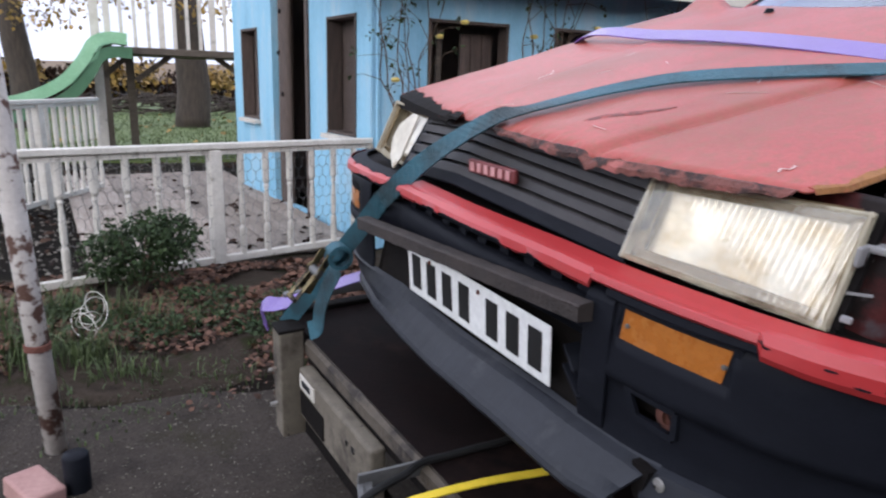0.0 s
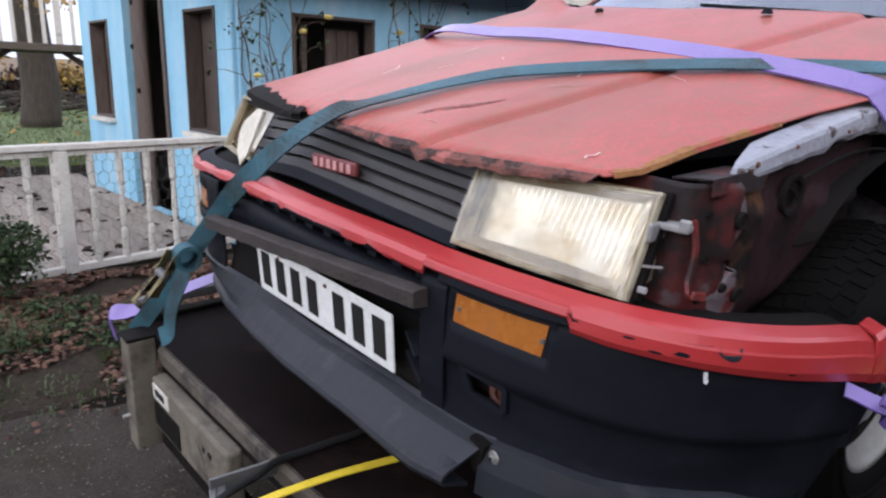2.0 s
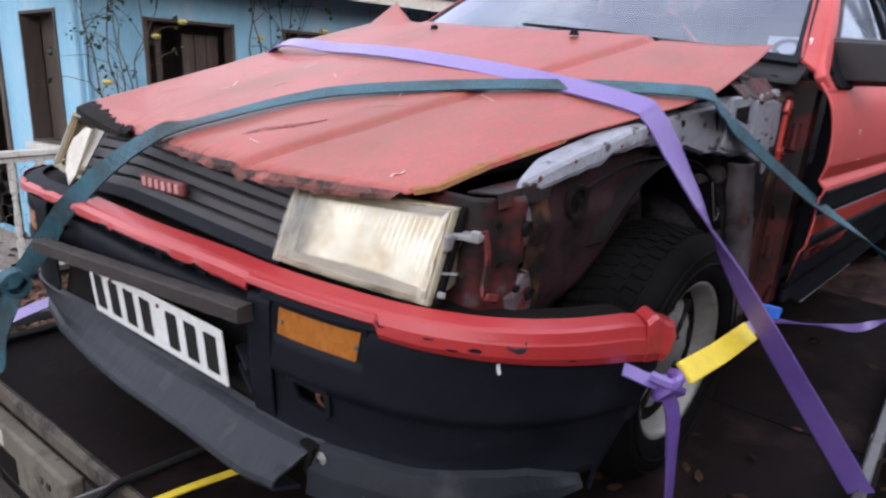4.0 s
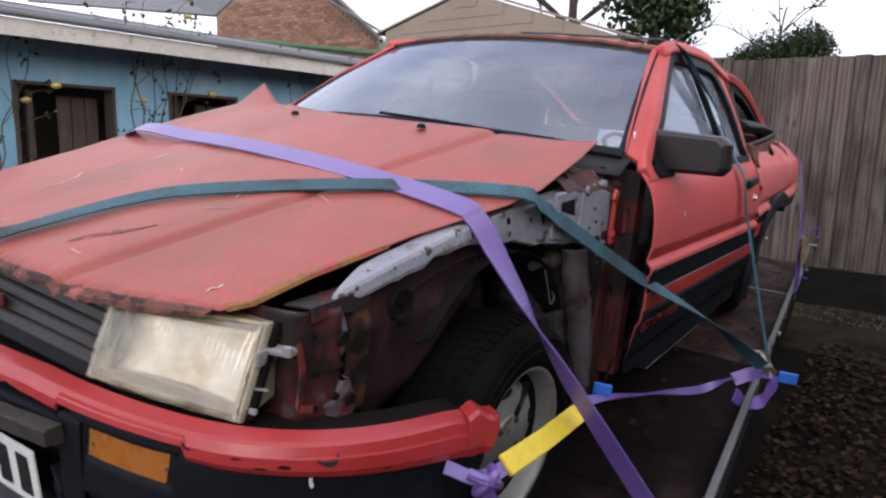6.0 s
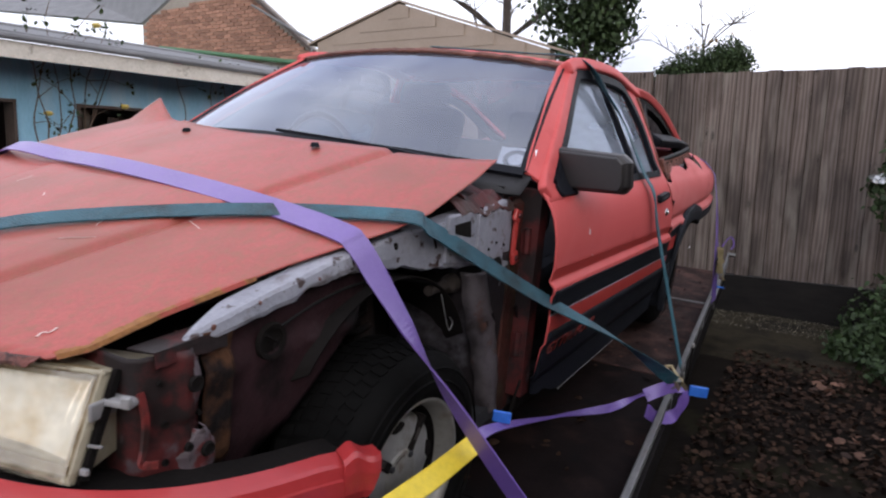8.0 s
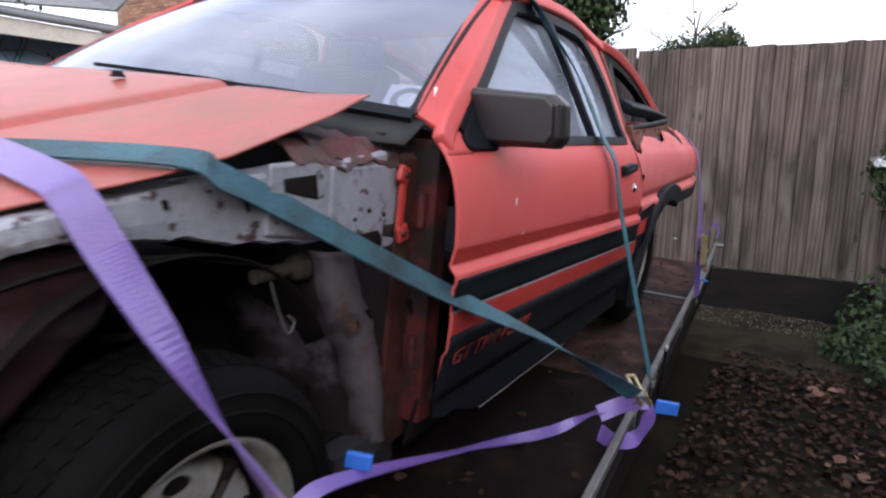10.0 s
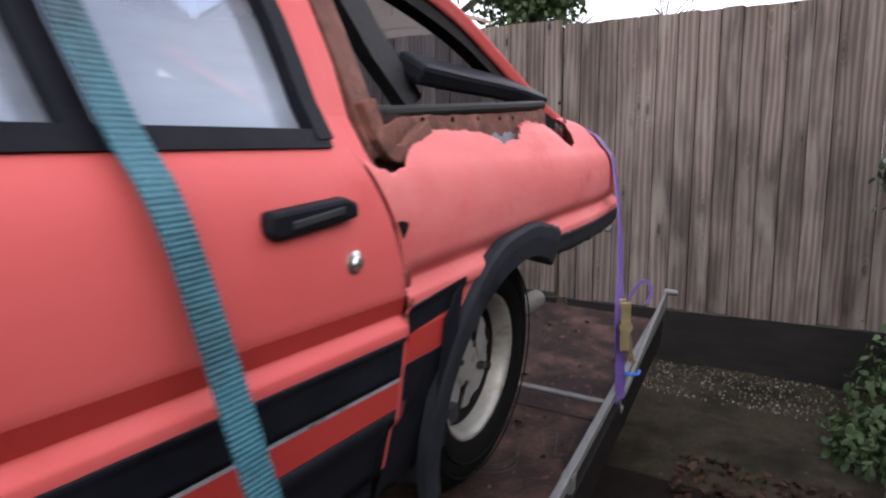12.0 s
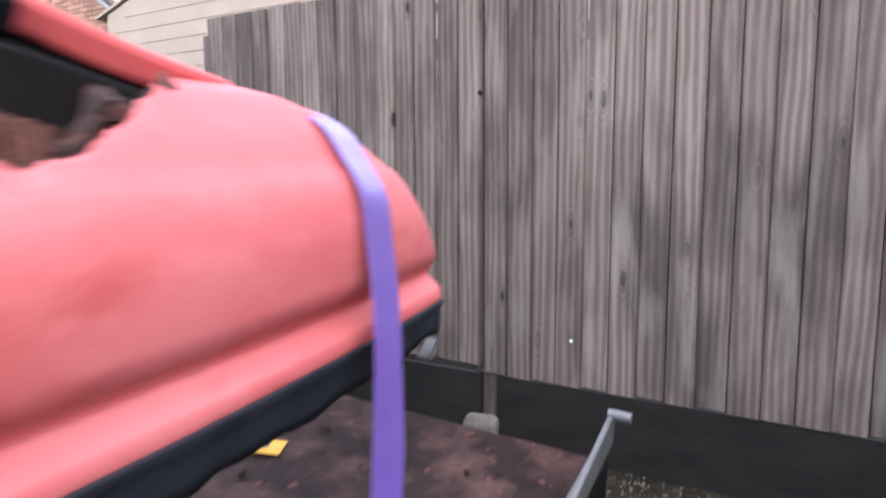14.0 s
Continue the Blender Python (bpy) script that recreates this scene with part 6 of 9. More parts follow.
def quarter(s):
    f = lambda x: (2.68 - x) * 0.02
    torn = 1.0 if s < 0 else 0.0
    top = lambda x: lerp(x, [(2.68, 1.374), (2.70, 1.352), (2.725, 1.346), (2.75, 1.36), (2.80, 1.392), (2.86, 1.408), (3.0, 1.41), (3.08, 1.40), (3.125, 1.386), (3.22, 1.397), (3.31, 1.42), (3.375, 1.437), (3.50, 1.432), (3.53, 1.385), (3.56, 1.374), (3.60, 1.379), (3.65, 1.40), (3.735, 1.441), (3.78, 1.458), (3.84, 1.455), (3.90, 1.444), (3.955, 1.424), (4.02, 1.362), (4.08, 1.285), (4.125, 1.22)]) + torn * (rag(x, 0.006, 24, 3) + rag(x, 0.0035, 70, 9)) * (x < 3.74)
    low = lambda x: lerp(x, [(2.68, 0.875), (2.80, 0.875), (2.812, 0.95), (2.82, 1.04)]) if x < 2.82 else (max(1.04, arch_low(x)) if x < 3.33 else lerp(x, [(3.33, 1.17), (3.40, 1.155), (4.13, 1.165)])) + (torn * rag(x, 0.008, 40, 6) if 3.30 < x < 3.44 else 0)
    bm = body_skin(2.682, 4.124, low, top, 300, s)
    for v in bm.verts:
        v.co.x += (door_line(v.co.z) - 2.68) * max(0, 1 - (v.co.x - 2.682) / 0.16)
    q = part("quarter_panel", bm, M_QUARTER, CAR, "faded red rear quarter with torn rusty window edge", True, 0.003)
    part("trim_band", side_skin(2.686, 2.86, lambda x: 1.097 + 0.1 * (x - 2.68), lambda x: 1.142 + 0.1 * (x - 2.68), 8, 4, s, -0.003), M_BLACK, q, "black rubbing band", False, 0.003)
    part("red_strip", side_skin(2.686, 2.81, lambda x: 1.050, lambda x: 1.095 + 0.05 * (x - 2.68), 8, 4, s, -0.003), M_STRIPE, q, "red stripe between black bands", False, 0.003)
    part("lower_band", side_skin(2.686, 2.84, lambda x: 0.80 + rag(x, 0.01, 30), lambda x: 1.046, 12, 5, s, -0.004), M_BLACK, q, "", False, 0.003)
    foot = [[(x, s * (arch_side(x, z) + 0.002), z) for z in [0.84 + rag(x, 0.012, 30) + (lerp(x, [(2.79, 1.10), (2.83, 1.145), (2.93, 1.175)]) - 0.84) * k / 8 for k in range(9)]] for x in [2.79 + 0.05 * u / 10 for u in range(11)]]
    part("arch_foot", grid(foot), M_BLACK, q, "black lower arch moulding", False, 0.004)
    # wheel arch trim
    rows = []
    for i in range(113):
        a = radians(200 - 139 * i / 112)
        torn_end = 1 + (0.012 * noise.noise((i * 0.45, 2, 0)) if i > 94 and s < 0 else 0)
        r0, r1 = lerp(200 - 139 * i / 112, [(60, 0.278), (105, 0.284), (150, 0.318), (200, 0.335)]), lerp(200 - 139 * i / 112, [(60, 0.372), (75, 0.357), (100, 0.354), (115, 0.366), (150, 0.376)]) * torn_end
        rows.append([(3.155 + r * math.cos(a), s * (arch_side(3.155 + r * math.cos(a), 0.865 + r * math.sin(a)) + d), 0.865 + r * math.sin(a)) for r, d in ((r0 + 0.01, -0.10), (r0, 0.0), (r0 + 0.004, 0.006), (0.4 * r0 + 0.6 * r1, 0.008), (r1 - 0.008, 0.006), (r1 - 0.001, 0.002), (r1, -0.016))])
    part("arch_trim", grid(rows), M_ARCH, q, "black wheel arch trim, torn at its end", False, 0.003)
    rear = side_skin(3.335, 4.13, lambda x: 1.122 + rag(x, 0.007, 20) * torn, lambda x: 1.172 + rag(x, 0.004, 40, 2) * torn * (x < 3.46), 60, 4, s, -0.004)
    part("rear_band", rear, M_ARCH, q, "black lower rear band", True, 0.004)
    return q


Q = quarter(-1)
zs = [0.88 + 0.49 * i / 20 for i in range(21)]
part("door_jamb", sweep([(door_line(z) + 0.002, -side(2.66, z) + 0.007, z) for z in zs], 0.045, 0.006, (0, -1, 0.1)), M_DEEPRED, CAR, "rust stained red door jamb")
quarter(1)
part("torn_hole", prism([(2.648, 1.277), (2.664, 1.278), (2.676, 1.273), (2.670, 1.262), (2.663, 1.252), (2.657, 1.262)], (-0.798, -0.8165)), M_DARK, Q, "small torn hole at the door gap")
for k in range(6):
    part("rust_flake", boxes(((3.345 + 0.012 * math.sin(k * 2.1), -0.808 + 0.003 * (k % 3), 1.135 + 0.011 * k), (0.016 + 0.005 * (k % 3), 0.008, 0.012), (8 * k, 30 * k, 15 * k))), M_RUST if k % 3 else M_IRON, Q, bevel=0.003)
for k, z in enumerate((1.128, 1.150, 1.163, 1.196, 1.232, 1.247)):
    x = door_line(z) + 0.004 + 0.003 * (k % 2)
    part("rust_spot", boxes(((x, -side(x, z) - 0.0005, z), (0.006 + 0.003 * (k % 3), 0.003, 0.008 + 0.005 * (k % 2)), (0, 25 * k, 0))), M_RUST, Q, bevel=0.001)
# rusted window edge: bare post, ledge and flakes
part("rust_post", sweep([(2.70, -0.74, 1.365), (2.685, -0.715, 1.43), (2.67, -0.665, 1.55), (2.64, -0.60, 1.70)], 0.075, 0.02, ups=[Vector((0.2, -1, 0.4))] * 4), M_RUST, CAR, "rusted bare window post", bevel=0.003)
part("rust_corner", sweep(smooth_path([(2.668, -0.735, 1.45), (2.678, -0.748, 1.405), (2.705, -0.756, 1.374), (2.745, -0.756, 1.372), (2.79, -0.748, 1.392), (2.85, -0.735, 1.412)], 5), 0.03, 0.02, (0, -1, 0.2)), M_RUST, CAR, "rusted window corner flange", bevel=0.003)
part("corner_web", prism([(2.665, 1.46), (2.68, 1.40), (2.71, 1.375), (2.75, 1.373), (2.80, 1.40), (2.86, 1.42), (2.86, 1.43), (2.74, 1.435)], (-0.715, -0.70)), M_STAINRED, CAR, "dark stained window corner")
rows, grey = [], []
for i in range(101):
    x = 2.70 + 0.84 * i / 100
    z = lerp(x, [(2.70, 1.388), (2.80, 1.412), (3.05, 1.424), (3.4, 1.442), (3.55, 1.455)])
    y = -0.722 + 0.05 * (x - 2.8)
    rows.append([(x, y - 0.004, z - 0.075), (x, y - 0.004 + rag(x, 0.002, 20), z - 0.03), (x, y + rag(x, 0.003, 30), z), (x, y + 0.004, z + 0.016 + rag(x, 0.004, 18, 8)), (x, y + 0.04, z + 0.022)])
    if 2.98 < x < 3.34:
        grey.append([(x, y - 0.010, z - 0.075), (x, y - 0.009, z - 0.05), (x, y - 0.008, z - 0.028 + rag(x, 0.010, 26, 5))])
LEDGE = part("rust_ledge", grid(rows), M_RUST, CAR, "rusted window ledge", False, 0.003)
part("bare_edge", grid(grey), M_GREYRUST, LEDGE, "bare blue grey metal edge", False, 0.002)
for x in (2.86, 2.98, 3.10, 3.22, 3.30):
    part("ledge_hole", lathe([(0.0, -0.001), (0.004, -0.001), (0.006, 0.002)], 10, "y", (x, -0.724 + 0.05 * (x - 2.8), lerp(x, [(2.8, 1.424), (3.4, 1.444)]))), M_DARK, LEDGE)
part("window_rubber", tube(smooth_path([(2.74, -0.70, 1.432), (3.0, -0.70, 1.449), (3.3, -0.69, 1.467), (3.55, -0.67, 1.482)]), 0.012, 10), M_CABLE, CAR)
# near-black plate paints the shade of the hollow behind the torn edge
part("dark_corner", prism([(3.47, 1.478), (3.62, 1.462), (3.745, 1.430), (3.715, 1.405), (3.68, 1.415), (3.655, 1.375), (3.61, 1.362), (3.54, 1.362), (3.52, 1.40), (3.49, 1.44)], (-0.665, -0.64)), M_DARK, CAR, "dark plate in place of the torn corner's hollow", bevel=0.004)
part("bare_flap", grid([[(3.545 + 0.075 * i / 14, -0.70 + 0.008 * noise.noise((i * 0.9, k, 2)), 1.424 - 0.30 * (0.075 * i / 14) - (0.020 + 0.016 * math.sin(i * 0.8) ** 2) * k + rag(i * 0.1, 0.003, 9, k)) for k in range(3)] for i in range(15)]), M_RUST, CAR, "torn rusty metal flap", False, 0.002)
torn = [(3.755, 1.434), (3.738, 1.412), (3.715, 1.402), (3.697, 1.414), (3.68, 1.412), (3.668, 1.388), (3.652, 1.372), (3.628, 1.372), (3.61, 1.360), (3.575, 1.366), (3.54, 1.360), (3.50, 1.372)]
rows = []
for i, q in enumerate(smooth_path([(x, 0, z) for x, z in torn], 5)):
    w = 0.022 + rag(i * 0.05, 0.014, 8, 3)
    rows.append([(q.x, -0.672, q.z - 0.006), (q.x - 0.004, -0.674 + rag(i, 0.003, 0.4), q.z + 0.5 * w), (q.x - 0.010, -0.668, q.z + w)])
part("torn_edge", grid(rows), M_LIP, CAR, "rusty torn metal edge", False, 0.002)
# tail
rows = []
for i in range(21):
    y = -0.66 + 1.32 * i / 20
    a = abs(y / 0.66)
    rows.append([(3.80, y * 0.90, 1.468), (3.90, y * 0.935, 1.452 - 0.012 * a), (3.965, y * 0.96, 1.424 - 0.01 * a), (4.03, y * 1.00, 1.358 - 0.006 * a), (4.095 - 0.01 * a, y * 1.05, 1.272), (4.14 - 0.02 * a, y * 1.08, 1.21), (4.165 - 0.03 * a, y * 1.09, 1.15)])
part("tail_panel", grid(rows), M_QUARTER, CAR, "faded red tail panel", True, 0.004)
part("rear_bumper", boxes(((4.115, 0, 1.145), (0.07, 1.47, 0.05))), M_BLACK, CAR, "black rear bumper", bevel=0.03)
part("bumper_chip", prism([(4.130, 1.078), (4.158, 1.100), (4.162, 1.080), (4.142, 1.070)], (-0.732, -0.715)), M_STEEL, CAR)
part("tail_edge", boxes(((4.105, -0.722, 1.183), (0.035, 0.03, 0.03), (0, 8, 0))), M_DEEPRED, CAR, bevel=0.006)
rows = []
for i in range(13):
    u = i / 12
    rows.append([(2.74 + 1.05 * u, y, lerp(2.74 + 1.05 * u, [(2.74, 1.765), (3.0, 1.725), (3.22, 1.68), (3.5, 1.585), (3.79, 1.475)]) - 0.03 * (y / 0.55) ** 2) for y in [-0.55 + 1.1 * j / 16 for j in range(17)]])
part("hatch_glass", grid(rows), M_GLASS, CAR, "dusty hatch glass", True).visible_shadow = False
# cabin
part("cabin_floor", boxes(((2.1, 0, 0.78), (2.0, 1.40, 0.04)), ((3.6, 0, 1.235), (0.86, 1.24, 0.14)), ((3.12, 0, 1.0), (0.05, 1.2, 0.42)), ((1.24, 0, 1.10), (0.03, 1.36, 0.6))), M_CABIN, CAR, "dark cabin tub")
part("dashboard", boxes(((1.42, 0, 1.33), (0.36, 1.36, 0.16), (0, 8, 0)), ((1.40, 0.36, 1.41), (0.2, 0.42, 0.08))), M_CABIN, CAR, "dark dashboard", bevel=0.03)
part("steering_wheel", lathe([(0.175, -0.012), (0.19, 0.0), (0.175, 0.012), (0.16, 0.0)], 32, "x", (1.68, 0.36, 1.36)), M_CABIN, CAR)
for s in (-1, 1):
    st = part("seat", boxes(((2.02, 0.36 * s, 1.02), (0.52, 0.48, 0.18), (0, -6, 0)), ((2.33, 0.36 * s, 1.30), (0.14, 0.46, 0.62), (0, 14, 0))), M_CABIN, CAR, "dark cloth front seat", bevel=0.04)
    part("headrest", boxes(((2.43, 0.36 * s, 1.65), (0.09, 0.26, 0.13), (0, 14, 0))), M_CABIN, st, bevel=0.03)
    part("side_trim", boxes(((3.15, 0.645 * s, 1.30), (0.85, 0.03, 0.24)), ((2.06, 0.74 * s, 1.12), (1.08, 0.03, 0.5))), M_CABIN, CAR)
part("rear_seat", boxes(((3.0, 0, 1.22), (0.14, 1.2, 0.46), (0, 20, 0))), M_CABIN, CAR, "dark rear seat back", bevel=0.04)
part("roof_trim_bar", sweep(smooth_path([(2.96, -0.62, 1.525), (3.15, -0.62, 1.52), (3.4, -0.62, 1.515), (3.63, -0.62, 1.50)]), 0.075, 0.045, (0, -0.5, 1)), M_BLACK, CAR, "black padded trim bar", bevel=0.012)
part("seat_belt", sweep([(2.74, -0.60, 1.66), (2.86, -0.60, 1.557), (3.0, -0.60, 1.46)], 0.065, 0.03, (0, -1, 0.2)), M_CABIN, CAR)
part("inner_strut", tube([(2.78, -0.55, 1.70), (3.05, -0.58, 1.47)], 0.018, 10), M_CABIN, CAR)
# paper in the windscreen
PAP = part("paper_disc_sign", boxes(((0, 0, 0), (0.09, 0.10, 0.002))), M_PAPER, CAR, "white paper with a grey ring under the windscreen")
PAP.matrix_local = pose(1.335, -0.655, 1.462, 0, -42, 12)
part("ring", lathe([(0.022, 0.0015), (0.036, 0.0015), (0.036, 0.003), (0.022, 0.003)], 24, "z", (0.0, 0.0, 0.0)), M_INK, PAP)
# exhaust and underside
part("silencer", lathe([(0.0, -0.20), (0.05, -0.20), (0.058, -0.19), (0.058, 0.0), (0.05, 0.01), (0.0, 0.01)], 20, "x", (3.69, -0.56, 0.85)), M_IRON, CAR, "rusty silencer")
part("tailpipe", lathe([(0.0, 0.0), (0.030, 0.0), (0.031, 0.22), (0.027, 0.22), (0.025, 0.02)], 20, "x", (3.70, -0.56, 0.845)), M_ALLOY, CAR, "grey exhaust tailpipe")
part("rear_axle", tube([(3.155, -0.6, 0.85), (3.155, 0.6, 0.85)], 0.04, 12), M_DARK, CAR)
part("underbody", boxes(((1.85, 0, 0.76), (2.2, 1.3, 0.10))), M_DARK, CAR, "dark underbody")


# wheels
def wheel(x, y, z, s, ang, tyre=0.285):
    """An alloy wheel with four broad spokes and slots, and its tyre; s is the outer side."""
    w = part("wheel", lathe([(0.180, 0.11), (0.186, 0.10), (0.176, 0.03), (0.178, -0.055), (0.188, -0.068), (0.195, -0.078), (0.199, -0.086), (0.194, -0.091), (0.184, -0.088), (0.178, -0.074), (0.170, -0.050), (0.165, -0.02), (0.165, 0.10)], 56), M_ALLOY, CAR, "dirty silver alloy wheel", True)
    w.matrix_local = pose(x, y, z, 0, ang, 0) @ Matrix.Diagonal((0.9, -s, 0.9, 1))
    tr = lambda r: r if r < 0.2 else 0.198 + (r - 0.198) * (tyre / 0.9 - 0.198) / 0.095
    # dished face with a lobed rim, four slots that run into the hub cover, and four oval holes
    rows = []
    for i in range(97):
        a = 6.28319 * i / 96
        lobe = 0.144 - 0.010 * max(0.0, math.cos(4 * (a - 0.35))) ** 6
        rows.append([(r * math.cos(a), d, r * math.sin(a)) for r, d in ((0.0, -0.058), (0.060, -0.058), (0.064, -0.055), (0.10, -0.056), (lobe - 0.012, -0.050), (lobe - 0.003, -0.044), (lobe, -0.036), (lobe, -0.012))])
    part("wheel_disc", grid(rows), M_ALLOYGREY, w, "stained grey alloy face", True)
    part("rim_well", lathe([(0.0, -0.008), (0.163, -0.008), (0.164, -0.022), (0.168, -0.048)], 40), M_DARK, w)
    for k in range(4):
        a = radians(90 * k)
        cs, sn = math.cos(a), math.sin(a)
        slot = [(0.150, 0.011), (0.10, 0.011), (0.056, 0.013)] + [(0.050 - 0.013 * math.sin(b), 0.013 * math.cos(b)) for b in [0.3 + 0.5 * q for q in range(6)]] + [(0.056, -0.013), (0.10, -0.011), (0.150, -0.011)]
        part("wheel_slot", prism([(u * cs - v * sn, u * sn + v * cs) for u, v in slot], (-0.0595, -0.030)), M_DARK, w, bevel=0.003)
        part("slot_step", prism([(u * cs - v * sn, u * sn + v * cs) for u, v in ((0.118, 0.009), (0.084, 0.009), (0.084, -0.009), (0.118, -0.009))], (-0.0602, -0.050)), M_IRON, w, bevel=0.003)
        part("wheel_nut", lathe([(0.0, -0.010), (0.007, -0.009), (0.009, -0.004), (0.009, 0.01)], 6, "y", (0.052 * cs, -0.056, 0.052 * sn)), M_CABIN, w)
        a += radians(45)
        part("wheel_hole", prism([(0.124 * math.cos(a) + 0.011 * math.cos(b) * math.cos(a) - 0.024 * math.sin(b) * math.sin(a), 0.124 * math.sin(a) + 0.011 * math.cos(b) * math.sin(a) + 0.024 * math.sin(b) * math.cos(a)) for b in [0.5236 * q for q in range(12)]], (-0.0565, -0.03)), M_DARK, w, bevel=0.002)
    part("hub_cover", lathe([(0.0, -0.0605), (0.055, -0.0605), (0.0615, -0.058), (0.0615, -0.05)], 40), M_ALLOY, w, "round alloy hub cover", True)
    for k in range(9):
        part("cover_mark", boxes((((0.047) * math.cos(0.5 + 0.11 * k), -0.0608, 0.047 * math.sin(0.5 + 0.11 * k)), (0.004, 0.001, 0.003))), M_IRON, w)
    ty = part("tyre", lathe([(tr(r), a) for r, a in [(0.186, -0.082), (0.198, -0.094), (0.222, -0.104), (0.255, -0.100), (0.278, -0.088), (0.290, -0.070), (0.293, 0.0), (0.290, 0.070), (0.278, 0.088), (0.255, 0.10), (0.215, 0.104), (0.180, 0.094), (0.166, 0.09)]], 72), M_RUBBER, w, "worn black tyre", True)
    bm = bmesh.new()
    for k in range(60):
        a = 6.28319 * k / 60
        for yy in (-0.052, -0.018, 0.018, 0.052):
            m = pose(tr(0.2935) * math.cos(a + yy), yy, tr(0.2935) * math.sin(a + yy), 0, -math.degrees(a + yy) + 90, 12 if yy > 0 else -12)
            n0 = len(bm.verts)
            box(bm, (0, 0, 0), (0.022, 0.028, 0.0025))
            bm.verts.ensure_lookup_table()
            for v in bm.verts[n0:]:
                v.co = m @ v.co
    part("tread", bm, M_RUBBER, ty)
    for r in (tr(0.235), tr(0.262)):
        part("sidewall_rib", lathe([(r - 0.003, -0.103), (r, -0.1065), (r + 0.003, -0.103)], 64), M_RUBBER, ty)
    return w


wheel(0.764, -0.662, 0.816, -1, -52, 0.274)
wheel(3.185, -0.620, 0.864, -1, 20, 0.297)
wheel(0.79, 0.645, 0.832, 1, 10)
wheel(3.185, 0.620, 0.864, 1, 40, 0.297)

# ------------------------------------------------------------------ the trailer
TRAILER = RIG @ Matrix.Translation((0, 0, 0.55)) @ pose(0, 0, 0, 0, 0, 4.4)
TR = thing("car_trailer", "flatbed car trailer with brown board deck and steel edge rails", "trailer", TRAILER)
part("deck_board", prism([(-0.150, 0.77), (-0.062, -1.15), (1.106, -1.15), (1.106, 0.77)], (-0.025, 0.0), "z"), M_DECKSHADE, TR, "dirty brown deck board with light and shade in its tone", bevel=0.002)
# boards further back switch from the shaded tone to the lighter copy
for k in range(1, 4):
    part("deck_board", boxes(((-0.16 + 1.27 * (k + 0.5), -0.19, -0.0125), (1.262, 1.92, 0.025))), M_DECKSHADE if k < 2 else M_DECKWORN, TR, "dirty brown deck board with light and shade in its tone", bevel=0.002)
part("deck_strip", boxes(((3.80, -0.19, 0.004), (0.028, 1.9, 0.006))), M_STEEL, TR, "steel strip across the deck")
for v in (-1.165, 0.785):
    part("edge_rail", sweep([(-0.16, v, 0.055), (4.9, v, 0.055)], 0.022, 0.03, (0, 0, 1)), M_STEEL, TR, "steel edge rail", bevel=0.004)
    part("side_beam", boxes(((2.37, v, -0.05), (5.06, 0.04, 0.13))), M_DARK, TR, "", bevel=0.004)
for u in (0.2, 1.1, 2.02, 2.42, 3.2, 4.0):
    for v in (-1.165, 0.785):
        part("rail_post", boxes(((u, v, 0.03), (0.03, 0.03, 0.06))), M_STEEL, TR)
STAKE = part("rail_stake", boxes(((2.50, -1.192, 0.0), (0.030, 0.010, 0.26))), M_DARK, TR, "dark upright stake beside the rail", bevel=0.004)
part("stake_cap", boxes(((2.50, -1.192, 0.126), (0.034, 0.016, 0.018))), M_ALLOY, STAKE, "worn round stake head", bevel=0.007)


def dk(x, y, z):
    """A point of the car's frame in the trailer's own frame."""
    return Matrix.Rotation(radians(-4.4), 3, "Z") @ Vector((x, y, z - 0.55))


def along(y, z, o=0.0):
    """The trailer's front edge, slanting across; o goes forward."""
    return dk(-0.128 - 0.123 * (y + 0.02) - o, y, z)


EDGE_Y = [0.58 - 1.2 * k / 30 for k in range(31)]
rows = []
for y in EDGE_Y:
    c_ = 0.010 * max(0.0, noise.noise((y * 6, 0, 4))) + 0.004 * noise.noise((y * 30, 0, 1))
    rows.append([along(y, 0.546, -0.02), along(y, 0.5515, -0.006 - c_), along(y, 0.543 - c_, 0.004), along(y, 0.513, 0.006), along(y, 0.508, 0.0), along(y, 0.508, -0.05)])
part("front_board", grid(rows, True), M_EDGEWOOD, TR, "chipped timber edge of the deck")
part("front_channel", sweep([along(y, 0.492, -0.03) for y in (0.58, 0.1, -0.62)], 0.05, 0.03, (0, 0, 1)), M_DARK, TR)
BEAM = part("front_beam", sweep([along(y, 0.417, 0.016) for y in (0.545, 0.35, 0.11)], 0.040, 0.150, (0, 0, 1)), M_MUDDY, TR, "muddy cream lamp beam with a dark slot", bevel=0.008)
part("beam_slot", sweep([along(y, 0.392, 0.036) for y in (0.53, 0.46, 0.37)], 0.006, 0.072, (0, 0, 1)), M_DARK, BEAM, bevel=0.002)
part("maker_plate", sweep([along(y, 0.458, 0.037) for y in (0.53, 0.48, 0.43)], 0.004, 0.040, (0, 0, 1)), M_WHITE, BEAM, "worn white maker's plate", bevel=0.001)
part("plate_mark", sweep([along(y, 0.459, 0.0395) for y in (0.51, 0.455)], 0.002, 0.018, (0, 0, 1)), M_CHIN, BEAM)
part("plate_mark", sweep([along(y, 0.440, 0.037) for y in (0.235, 0.225)], 0.003, 0.014, (0, 0, 1)), M_INK, BEAM)
part("plate_mark", sweep([along(y, 0.440, 0.037) for y in (0.205, 0.190)], 0.003, 0.014, (0, 0, 1)), M_INK, BEAM)
part("front_beam_lower", sweep([along(y, 0.30, -0.01) for y in (0.56, 0.0, -0.6)], 0.05, 0.06, (0, 0, 1)), M_DARK, TR)
